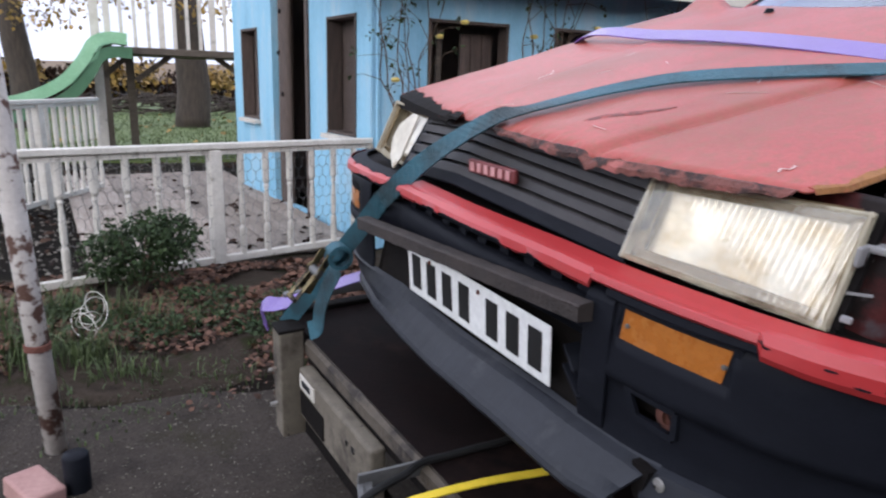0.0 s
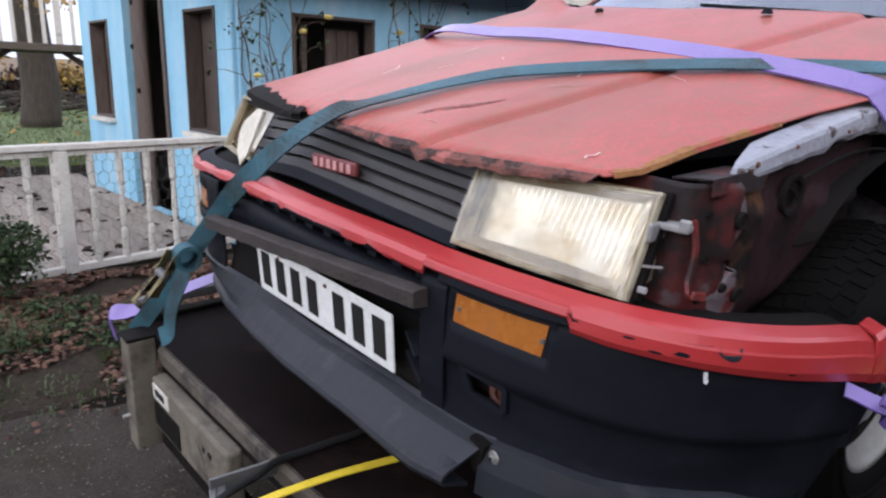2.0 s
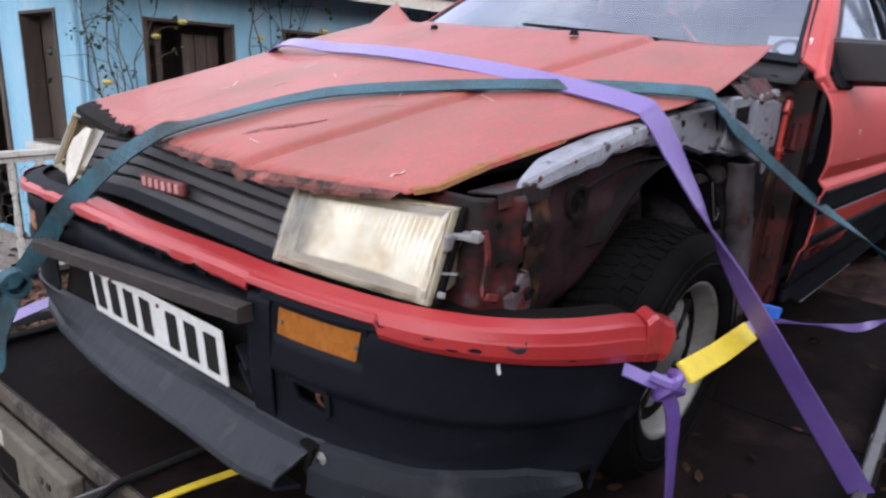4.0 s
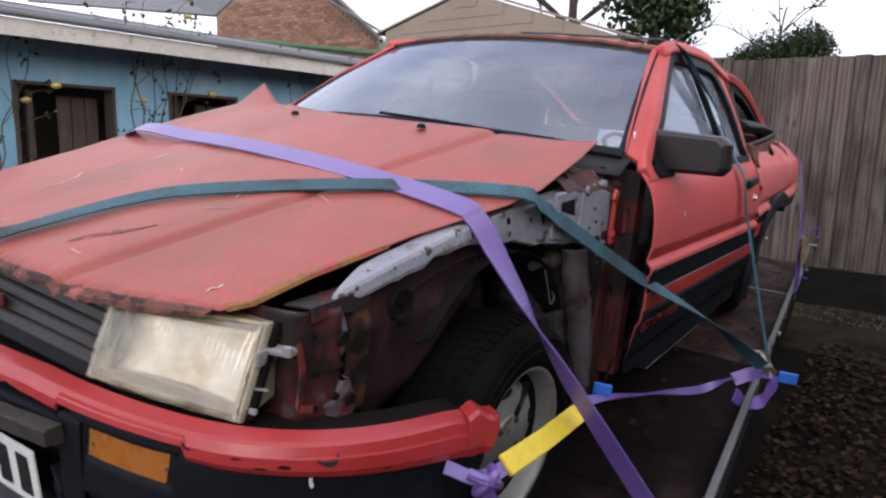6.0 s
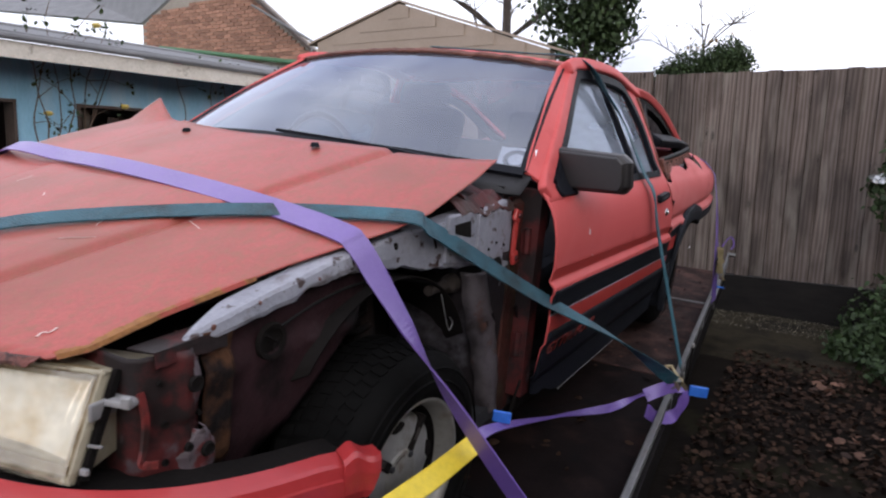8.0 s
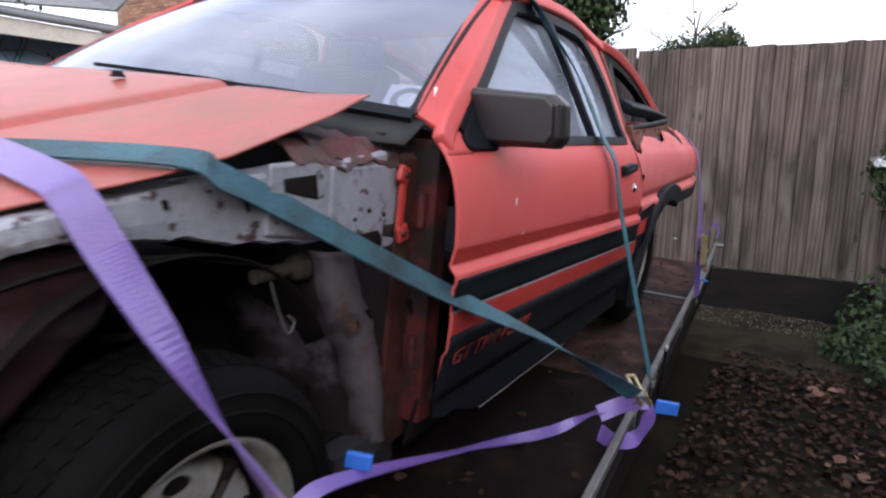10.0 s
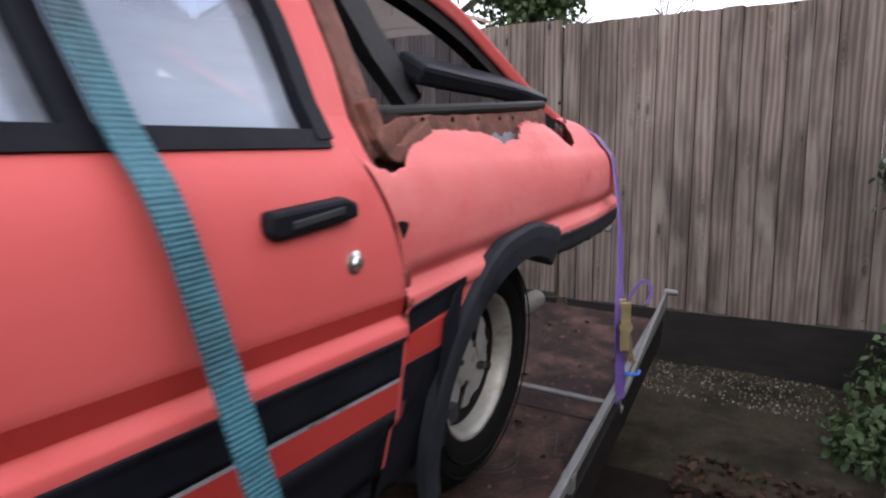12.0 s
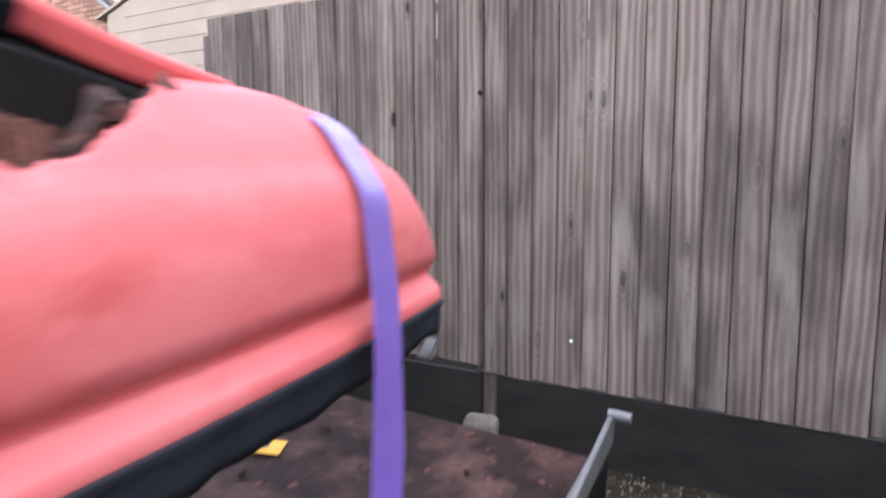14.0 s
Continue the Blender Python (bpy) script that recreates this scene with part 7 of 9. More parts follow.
POST = part("corner_post", prism([(-0.034, -0.036), (0.034, -0.036), (0.036, 0.034), (-0.034, 0.036)], (-0.29, 0.035), "z"), M_MUDDY, TR, "weathered cream corner post", bevel=0.005)
POST.matrix_local = Matrix.Translation(dk(-0.246, 0.605, 0.55))
part("post_cap", boxes(((0, 0, 0.037), (0.074, 0.074, 0.010))), M_DARK, POST, bevel=0.003)
part("post_bolt", lathe([(0.0, -0.022), (0.006, -0.021), (0.007, 0.0)], 10, "x", (-0.034, 0.01, -0.09)), M_ALLOY, POST)
part("post_bolt", lathe([(0.0, -0.02), (0.006, -0.019), (0.007, 0.0)], 10, "x", (-0.034, 0.01, -0.20)), M_ALLOY, POST)
part("cross_beam", boxes(((0.5, -0.19, -0.10), (0.08, 1.9, 0.12)), ((2.5, -0.19, -0.10), (0.08, 1.9, 0.12)), ((4.6, -0.19, -0.10), (0.08, 1.9, 0.12))), M_DARK, TR)
part("drawbar", boxes(((-0.75, -0.35, -0.22), (1.2, 0.09, 0.11), (0, 0, 22)), ((-0.75, 0.0, -0.22), (1.2, 0.09, 0.11), (0, 0, -22))), M_STEEL, TR, "galvanised drawbar", bevel=0.006)
part("winch_plate", boxes((tuple(dk(-0.185, -0.045, 0.545)), (0.150, 0.006, 0.040), (8, 0, -6)), (tuple(dk(-0.250, -0.060, 0.540)), (0.030, 0.060, 0.005), (0, 0, -20)), (tuple(dk(-0.262, -0.085, 0.515)), (0.006, 0.070, 0.060), (0, 0, -20))), M_STEEL, TR, "bent galvanised bracket", bevel=0.002)
part("tail_board", prism([(3.78, 0.035), (4.86, 0.150), (4.90, 0.145), (4.90, 0.06), (3.86, 0.02)], (-1.176, -1.192)), M_STEEL, TR, "galvanised sloping tail board", bevel=0.006)
part("tail_pin", lathe([(0.0, -0.03), (0.014, -0.03), (0.014, 0.03), (0.0, 0.03)], 14, "y", (4.88, -1.205, 0.15)), M_STEEL, TR)
part("jockey_wheel", lathe([(0.0, -0.04), (0.09, -0.04), (0.11, 0.0), (0.09, 0.04), (0.0, 0.04)], 24, "y", (-1.25, -0.17, -0.44)), M_RUBBER, TR)
for u in (1.95, 2.62):
    for v in (-0.75, 0.4):
        part("trailer_wheel", lathe([(0.0, -0.08), (0.13, -0.08), (0.2, -0.085), (0.222, -0.06), (0.222, 0.06), (0.2, 0.085), (0.0, 0.08)], 32, "y", (u, v, -0.315)), M_RUBBER, TR, "small trailer tyre", True)


# ------------------------------------------------------------------ straps, in the trailer's frame
def strap(label, pts, w, material, n=6, ups=((0, 0, 1), (0, 0, 1)), name="ratchet_strap"):
    """Webbing through points; ups are its face normals, spread evenly over the control points."""
    t = thing(name, label, "strap", RIG, "tie-down straps")
    p = smooth_path(pts, n)
    u = []
    for i in range(len(p)):
        k = i / (len(p) - 1) * (len(ups) - 1)
        a = min(int(k), len(ups) - 2)
        u.append(Vector(ups[a]).lerp(Vector(ups[a + 1]), k - a))
    part("webbing", sweep(p, w, 0.0035, ups=u), material, t)
    e, d = p[-1], (p[-1] - p[-2]).normalized()
    part("hook", tube(smooth_path([e - d * 0.01, e + d * 0.025, e + d * 0.045 + Vector((0.012, 0, -0.004)), e + d * 0.03 + Vector((0.026, 0, 0))]), 0.005, 8), M_STEEL, t, "bent steel hook")

    return t


def over(pts):
    return [(x, y, hood_z(x, y) + 0.015) for x, y in pts]


def ratchet(parent, m, material=M_BRASS, s=1.0):
    """A ratchet buckle: two side plates, a handle, a spool and pins."""
    r = part("ratchet", boxes(((0, 0.022, 0), (0.16, 0.004, 0.032)), ((0, -0.022, 0), (0.16, 0.004, 0.032))), material, parent, "yellow plated ratchet buckle", bevel=0.002)
    r.matrix_local = m @ Matrix.Scale(s, 4)
    for y in (-0.019, 0.019):
        part("ratchet_handle", sweep([(-0.01, y, 0.004), (0.04, y, 0.016), (0.125, y, 0.030)], 0.005, 0.016, (0, 1, 0)), material, r, bevel=0.001)
    part("handle_grip", tube([(0.118, -0.022, 0.03), (0.118, 0.022, 0.03)], 0.009, 10), material, r)
    part("spool", lathe([(0.0, -0.026), (0.016, -0.026), (0.016, 0.026), (0.0, 0.026)], 16), M_STEEL, r)
    part("cog", lathe([(0.0, -0.03), (0.022, -0.03), (0.022, -0.025), (0.0, -0.025)], 10), material, r)
    return r


def axes(o, x, z):
    """A frame at o with its x along x and its z near z."""
    x = Vector(x).normalized()
    y = Vector(z).cross(x).normalized()
    z = x.cross(y)
    return Matrix(((x.x, y.x, z.x, o[0]), (x.y, y.y, z.y, o[1]), (x.z, y.z, z.z, o[2]), (0, 0, 0, 1)))


strap("purple webbing strap across the red bonnet down to the trailer rail", [(0.72, 0.80, 0.62), (0.68, 0.69, 1.20)] + over([(0.665, 0.62), (0.66, 0.30), (0.648, 0.0), (0.652, -0.36), (0.655, -0.605)]) + [(0.660, -0.655, 1.318), (0.674, -0.695, 1.262), (0.702, -0.750, 1.17), (0.76, -0.86, 0.99), (0.90, -1.10, 0.62)], 0.050, M_PURPLE, 16, ups=((0, 1, 0.2), (-0.2, 0.9, 0.4), (-0.4, 0.2, 0.9), (-0.5, 0, 0.9), (-0.5, 0, 0.9), (-0.5, 0, 0.9), (-0.5, -0.15, 0.87), (-0.45, -0.5, 0.75), (-0.35, -0.75, 0.55), (0.1, -0.85, 0.4), (0.85, -0.2, 0.35), (0.9, 0.15, 0.3)))
TE1 = strap("faded teal webbing strap slanting over the red bonnet", [(-0.24, 0.66, 0.57), (-0.082, 0.415, 0.935), (-0.070, 0.322, 1.015), (-0.022, 0.195, 1.125), (0.030, 0.04, 1.222)] + over([(0.09, 0.0), (0.27, -0.05), (0.393, -0.147), (0.61, -0.40), (0.785, -0.668)]) + [(0.835, -0.703, 1.338), (0.95, -0.706, 1.288), (1.25, -0.795, 1.126), (1.60, -0.932, 0.944), (1.98, -1.04, 0.72)], 0.045, M_TEAL, 7, ups=((-0.4, -0.85, 0.3), (-0.4, -0.85, 0.3), (-0.45, -0.8, 0.35), (-0.6, -0.6, 0.5), (-0.6, -0.3, 0.7), (-0.35, 0, 0.95), (-0.4, -0.1, 0.95), (-0.4, -0.15, 0.95), (-0.35, -0.2, 0.95), (-0.25, -0.4, 0.9), (-0.1, -0.8, 0.6), (0, -0.9, 0.5), (0.05, -0.88, 0.5), (0.38, -0.35, 0.8), (0.25, 0.75, 0.45)))
ratchet(TE1, axes((-0.205, 0.450, 0.800), (-0.50, 0.10, -0.83), (-0.75, -0.4, 0.5)), M_OLDBRASS, 0.72)
part("webbing_tail", sweep(smooth_path([(-0.150, 0.455, 0.80), (-0.172, 0.47, 0.74), (-0.185, 0.49, 0.68), (-0.190, 0.50, 0.625), (-0.205, 0.53, 0.60)]), 0.05, 0.003, (-0.9, -0.3, 0.2)), M_TEAL, TE1)
part("webbing_coil", lathe([(0.022, -0.022), (0.032, -0.022), (0.032, 0.022), (0.022, 0.022)], 20, "y", (-0.148, 0.445, 0.835)), M_TEAL, TE1)
strap("narrow teal strap from the roof to the trailer rail", [(1.90, 0.0, 1.818), (1.94, -0.40, 1.805), (1.97, -0.575, 1.792), (2.10, -0.635, 1.69), (2.205, -0.69, 1.58), (2.240, -0.775, 1.41), (2.255, -0.822, 1.33), (2.288, -0.850, 1.18), (2.350, -0.997, 0.65)], 0.041, M_TEALDOWN, 6, ups=((0, 0, 1), (0, -1, 0.4)))
hug = [(x, -side(x, z) - 0.014, z) for x, z in ((3.938, 1.378), (3.930, 1.34), (3.924, 1.29))] + [(3.915, -0.806, 1.22), (3.90, -0.822, 1.15)]
PU2 = strap("purple rear strap with ratchet beside the tail", [(3.985, 0.40, 1.428), (3.97, -0.30, 1.434), (3.96, -0.55, 1.436), (3.955, -0.642, 1.428), (3.945, -0.705, 1.408)] + hug + [(3.87, -0.845, 1.02), (3.80, -0.875, 0.88), (3.86, -0.89, 0.58)], 0.052, M_PURPLE, 6, ups=((0, 0, 1), (0, 0, 1), (0, -0.1, 1), (0, -0.35, 1), (0.1, -0.6, 0.8), (0.1, -0.9, 0.6), (0.1, -1, 0.35), (0.1, -1, 0.2), (0.08, -1, 0.1), (0.05, -1, 0.05), (-0.1, -1, 0), (-0.3, -1, 0), (-0.3, -1, 0)))
ratchet(PU2, Matrix.Translation((3.79, -0.892, 0.85)) @ pose(0, 0, 0, 0, 86, -60), M_BRASS, 0.95)
part("webbing_tail", sweep(smooth_path([(3.79, -0.90, 0.935), (3.80, -0.925, 0.985), (3.82, -0.945, 0.985), (3.83, -0.955, 0.945), (3.82, -0.945, 0.92)]), 0.009, 0.003, (0.6, 0.6, 0)), M_PURPLE, PU2)
part("blue_cord", tube(smooth_path([(3.84, -0.90, 0.68), (3.88, -0.93, 0.67), (3.96, -0.92, 0.655)]), 0.005, 6), M_BLUEPLASTIC, PU2)
PU3 = strap("purple wheel strap with yellow sleeve tied to the trailer rail", [(0.42, -0.79, 0.93), (0.46, -0.845, 0.915), (0.62, -0.85, 0.905), (0.82, -0.85, 0.905), (0.93, -0.85, 0.90), (1.30, -0.86, 0.79), (1.70, -0.90, 0.68), (1.86, -0.95, 0.68), (1.97, -1.03, 0.695)], 0.026, M_PURPLE, 8, ups=((-0.2, -0.7, 0.8), (-0.2, -0.7, 0.8), (-0.2, -0.7, 0.8), (-0.2, -0.7, 0.8), (0.1, -0.3, 0.95), (0.5, 0.3, 0.9), (-0.2, -0.8, 0.5), (0.3, 0.3, 0.9), (-0.3, -0.8, 0.6)))
part("sleeve", sweep([(0.52, -0.852, 0.913), (0.66, -0.856, 0.908), (0.82, -0.856, 0.907)], 0.042, 0.010, (-0.2, -0.7, 0.8)), M_YELLOW, PU3, "yellow protective sleeve", bevel=0.003)
part("webbing_end", sweep(smooth_path([(0.44, -0.85, 0.918), (0.462, -0.866, 0.87), (0.485, -0.872, 0.76), (0.52, -0.88, 0.56)]), 0.024, 0.006, ups=[(-0.9 + 0.05 * k, -0.3 - 0.03 * k, 0.2) for k in range(25)]), M_PURPLE, PU3)
part("webbing_knot", tube(smooth_path([(0.425, -0.835, 0.935), (0.44, -0.868, 0.925), (0.47, -0.868, 0.905), (0.462, -0.84, 0.895), (0.435, -0.85, 0.902), (0.448, -0.872, 0.935), (0.475, -0.85, 0.928)], 6), 0.010, 7), M_PURPLE, PU3, "pulled purple webbing knot")
fold = smooth_path([(1.88, -0.97, 0.682), (1.95, -1.02, 0.700), (2.02, -1.062, 0.690), (2.03, -1.070, 0.63), (1.99, -1.045, 0.585), (1.92, -1.005, 0.600), (1.86, -0.985, 0.64)], 8)
part("webbing_loop", sweep(fold, 0.044, 0.004, ups=[(-0.45 + 0.25 * math.sin(0.5 * k), -0.75, 0.45 + 0.3 * math.sin(0.37 * k + 1)) for k in range(len(fold))]), M_PURPLE, PU3)
part("blue_tag", boxes(((2.06, -1.112, 0.676), (0.012, 0.064, 0.038), (3, 0, 24))), M_BLUEPLASTIC, PU3, "bright blue plastic tag", bevel=0.003)
part("blue_tag", boxes(((0.985, -0.842, 0.903), (0.010, 0.042, 0.026), (4, 0, 24))), M_BLUEPLASTIC, PU3, "", bevel=0.002)
ratchet(PU3, Matrix.Translation((2.0, -1.045, 0.715)) @ pose(0, 0, 0, 0, -10, 40), M_BRASS, 0.6)
strap("purple strap looped round the trailer's front corner", [(-0.27, 0.80, 0.50), (-0.275, 0.80, 0.575), (-0.22, 0.74, 0.60), (-0.05, 0.62, 0.70), (0.06, 0.50, 0.76)], 0.05, M_PURPLE, 6, ups=((-0.8, 0, 0.3), (-0.4, 0, 1)))
strap("thin yellow strap lying across the deck", [(-0.34, -0.145, 0.515), (-0.25, -0.152, 0.555), (-0.18, -0.158, 0.570), (-0.055, -0.162, 0.570), (0.06, -0.178, 0.570), (0.22, -0.20, 0.568)], 0.018, M_YELLOW, 6, ups=((-0.2, 0, 1), (-0.2, 0, 1)))
CB = thing("cable", "black rubber cable lying on the trailer deck", "cable", RIG)
part("cord", tube(smooth_path([(-0.30, -0.10, 0.45), (-0.29, -0.112, 0.54), (-0.25, -0.108, 0.568), (-0.183, -0.085, 0.568), (-0.132, -0.058, 0.565), (-0.07, -0.051, 0.560), (0.0, -0.05, 0.560), (0.06, -0.05, 0.560), (0.16, -0.03, 0.560)]), 0.008, 8), M_CABLE, CB)


# ------------------------------------------------------------------ scatter helpers
rng = np.random.default_rng(11)


def cards(name, centres, size, material, label, category, tilt=1.0, aspect=0.6, parent=None, up=None, kind="stuff"):
    """Many small pointed, folded leaves at the given places, as one mesh."""
    c = np.asarray(centres, float)
    n = len(c)
    az = rng.uniform(0, 6.283, n)
    el = rng.normal(0, tilt, n)
    d = np.stack([np.cos(az) * np.cos(el), np.sin(az) * np.cos(el), np.sin(el)], 1)
    r = rng.normal(size=(n, 3)) * 0.5 + np.array([0, 0, 1.0])
    w = np.cross(d, r)
    w /= np.linalg.norm(w, axis=1)[:, None] + 1e-9
    nn = np.cross(w, d)
    s = size * rng.uniform(0.6, 1.4, n)[:, None]
    a, b = c - d * s * 0.5, c + d * s * 0.5
    h = w * s * aspect * 0.5 * rng.uniform(0.8, 1.2, n)[:, None]
    lift = nn * s * rng.uniform(0.04, 0.26, n)[:, None]
    m1, m2 = c - d * s * 0.22 + lift * 0.5, c + d * s * 0.18 + lift * 0.6
    v = np.stack([a, m1 + h + lift * 0.4, m2 + h * 0.8 + lift * 0.4, b + lift, m2 - h * 0.75 + lift * 0.5, m1 - h * 0.95 + lift * 0.3], 1).reshape(-1, 3)
    f = [(6 * i + p, 6 * i + q, 6 * i + r) for i in range(n) for p, q, r in ((0, 1, 5), (1, 2, 4), (1, 4, 5), (2, 3, 4))]
    me = bpy.data.meshes.new(name)
    me.from_pydata(v.tolist(), [], f)
    me.materials.append(material)
    ob = new(name, me)
    ob.parent = parent
    return tagged(ob, label, category, kind=kind) if parent is None else ob


def blob(n, c, r, hollow=0.5):
    """n places in a ragged ball."""
    d = rng.normal(size=(n, 3))
    d /= np.linalg.norm(d, axis=1)[:, None]
    k = rng.uniform(hollow, 1.0, n) ** 0.6 * (1 + 0.25 * np.sin(d[:, 0] * 7 + d[:, 1] * 5) * np.cos(d[:, 2] * 6))
    return np.asarray(c) + d * k[:, None] * np.asarray(r)


def pebbles(name, n, x, y, size, material, label, z=0.0):
    v, f = [], []
    px, py, ps = rng.uniform(*x, n), rng.uniform(*y, n), size * rng.uniform(0.4, 1.5, n)
    for i in range(n):
        b = len(v)
        g = ground_z(px[i], py[i]) + z
        for k in range(5):
            a = 1.2566 * k + px[i] * 9
            v.append((px[i] + ps[i] * math.cos(a), py[i] + ps[i] * math.sin(a) * 0.8, g - 0.002))
        v.append((px[i], py[i], g + ps[i] * 0.7))
        f += [(b + k, b + (k + 1) % 5, b + 5) for k in range(5)]
    me = bpy.data.meshes.new(name)
    me.from_pydata(v, [], f)
    me.materials.append(material)
    return tagged(new(name, me), label, "gravel", kind="stuff")


# ------------------------------------------------------------------ the ground
def ground_z(x, y):
    if abs(x) > 12 or abs(y) > 12:
        return 0.0
    return 0.03 * noise.noise((x * 0.7, y * 0.7, 0)) + 0.012 * noise.noise((x * 3, y * 3, 2)) + 0.004 * noise.noise((x * 11, y * 11, 2))


xs = [-400, -60, -20, -12, -8, -4] + [-3 + 0.12 * i for i in range(84)] + [8, 11, 14, 20, 60, 400]
ys = [-400, -60, -20, -8, -6] + [-5 + 0.12 * i for i in range(74)] + [4.5, 6, 9, 12, 14, 20, 60, 400]
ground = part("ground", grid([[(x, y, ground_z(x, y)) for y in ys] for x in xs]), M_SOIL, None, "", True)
tagged(ground, "soil darkened for dim light, with moss and leaf litter", "ground", kind="structure")
rows = []
for i in range(60):
    x = -4 + 0.075 * i
    edge = 1.45 + 0.08 * math.sin(x * 4) + 0.16 * noise.noise((x * 3, 0, 0)) + 0.05 * noise.noise((x * 11, 0, 3))
    rows.append([(x, -3 + (edge + 3) * j / 40, ground_z(x, -3 + (edge + 3) * j / 40) + 0.012 - (0.03 if j == 40 else 0)) for j in range(41)])
tagged(part("tarmac", grid(rows), M_TARMAC, None, "", True), "gritty grey old tarmac", "ground", kind="structure")
rows = []
for i in range(50):
    x = 4.35 + 1.58 * i / 49
    rows.append([(x, y, ground_z(x, y) + 0.010 - (0.03 if j in (0, 40) or i == 0 else 0.0) + 0.01 * noise.noise((x * 5, y * 5, 3))) for j, y in [(j, -3.0 + rag(x, 0.1, 3) + (2.75 + rag(x, 0.12, 4, 6)) * j / 40) for j in range(41)]])
tagged(part("moss_bed", grid(rows), M_MOSS, None, "", True), "mossy yellowish gravelly soil before the fence", "ground", kind="structure")
rows = []
for i in range(70):
    x = -2.2 + 3.6 * i / 69
    near = 1.40 + 0.10 * math.sin(x * 3.1) + 0.12 * noise.noise((x * 2.4, 4, 0))
    rows.append([(x, near + (3.15 - near) * j / 40, ground_z(x, near + (3.15 - near) * j / 40) + (0.016 if j else -0.015) + 0.014 * noise.noise((x * 6, (near + (3.15 - near) * j / 40) * 6, 7))) for j in range(41)])
tagged(part("soil_bed", grid(rows), M_BEDSOIL, None, "", True), "crumbly brown soil with moss below the railing", "ground", kind="structure")
pebbles("grit", 3500, (-1.6, 0.45), (0.2, 1.5), 0.0032, M_STONE, "loose pale grit on the tarmac", 0.014)
pebbles("gravel", 2600, (5.30, 5.93), (-2.9, 0.6), 0.0055, M_GRAVEL, "pale gravel along the foot of the fence", 0.014)
pebbles("pebble_path", 2200, (-2.2, 0.0), (3.2, 8.5), 0.014, M_STONE, "pale stones and dry bark behind the railing", 0.02)
lawn = part("lawn", boxes(((-1, 20.3, 0.0), (26, 23, 0.05))), M_GRASS, None)
tagged(lawn, "short green lawn with fallen leaves", "lawn", kind="structure")
v, f = [], []
for _ in range(9000):
    x, y = rng.uniform(-3.5, 2.2), 8.8 + 14 * rng.random() ** 1.6
    h, a = rng.uniform(0.03, 0.07), rng.uniform(0, 6.28)
    b = len(v)
    v += [(x - 0.012 * math.cos(a), y - 0.012 * math.sin(a), 0.02), (x + 0.012 * math.cos(a), y + 0.012 * math.sin(a), 0.02), (x + rng.normal(0, 0.02), y + rng.normal(0, 0.02), 0.025 + h)]
    f.append((b, b + 1, b + 2))
me = bpy.data.meshes.new("grass")
me.from_pydata(v, [], f)
me.materials.append(M_BLADE)
tagged(new("grass", me), "short lawn grass blades", "grass", kind="stuff")


def litter(name, n, x, y, size, z=0.012, m=M_DEADLEAF, label="dead brown leaves lying on darkened soil", dense=None):
    px, py = rng.uniform(*x, n), rng.uniform(*y, n)
    keep = [noise.noise((a * 1.7, b * 1.7, 5)) > -0.12 + (dense or 0) for a, b in zip(px, py)]
    px, py = px[keep], py[keep]
    return cards(name, [(a, b, ground_z(a, b) + z + rng.uniform(0, 0.012)) for a, b in zip(px, py)], size, m, label, "leaves", 0.22, 0.75)


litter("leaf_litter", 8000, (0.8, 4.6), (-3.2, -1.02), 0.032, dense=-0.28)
litter("leaf_litter", 6500, (-1.5, 1.1), (1.95, 3.0), 0.040, 0.034, M_HEAPLEAF, label="dead brown leaves heaped below the white railing", dense=-0.1)
litter("leaf_litter", 3200, (-1.5, 0.8), (1.42, 2.1), 0.030, 0.026, M_HEAPLEAF, "scattered brown leaves on garden soil", dense=0.02)
litter("leaf_litter", 420, (-1.4, 0.6), (1.15, 1.65), 0.026, 0.018, M_HEAPLEAF, "a few dead leaves on tarmac", dense=0.10)
litter("leaf_litter", 500, (2.2, 4.6), (-3.0, -1.5), 0.05, 0.02, M_HEAPLEAF, dense=0.2)
litter("leaf_litter", 500, (-2.4, 0.9), (3.2, 8.4), 0.07, 0.035, label="scattered dead leaves on the decking")
litter("leaf_litter", 160, (-3, 3), (8.8, 20), 0.11, 0.06, M_AUTUMN, "pale fallen leaves on the lawn")
YP = thing("yellow_plate", "torn bright yellow plate lying on the trailer deck", "plate", RIG @ pose(4.507, 0.0, 0.562, 2, -3, 30) @ Matrix.Scale(0.62, 4))
part("plate", prism([(-0.06, -0.09), (0.05, -0.10), (0.06, 0.0), (0.03, 0.10), (-0.05, 0.08)], (0, 0.003), "z"), mat("amber plate", [(0.50, 0.25, 0.02), (0.62, 0.34, 0.03)], 8, (0.45, 0.6), bump=0.05), YP)
part("plate_mark", prism([(-0.02, -0.03), (0.02, -0.035), (0.015, 0.02)], (0.0035, 0.0045), "z"), M_INK, YP)
WR = thing("wire", "thin tangled grey wire lying on the trailer deck", "wire", TRAILER)
for k in range(3):
    part("strand", tube(smooth_path([(3.02, -0.88, 0.12 - 0.02 * k), (3.2, -0.98 - 0.02 * k, 0.03), (3.38 + 0.03 * k, -1.02 + 0.03 * k, 0.012), (3.5, -1.10 + 0.05 * k, 0.02), (3.36, -1.12 + 0.03 * k, 0.015)]), 0.0010, 5), M_IRON, WR)
cards("deck_debris", [tuple(TRAILER @ Vector((rng.uniform(0.2, 4.7), rng.uniform(-1.1, -0.4), 0.006))) for _ in range(150)], 0.03, M_DEADLEAF, "leaf fragments on the trailer deck", "leaves", 0.1, 0.5)

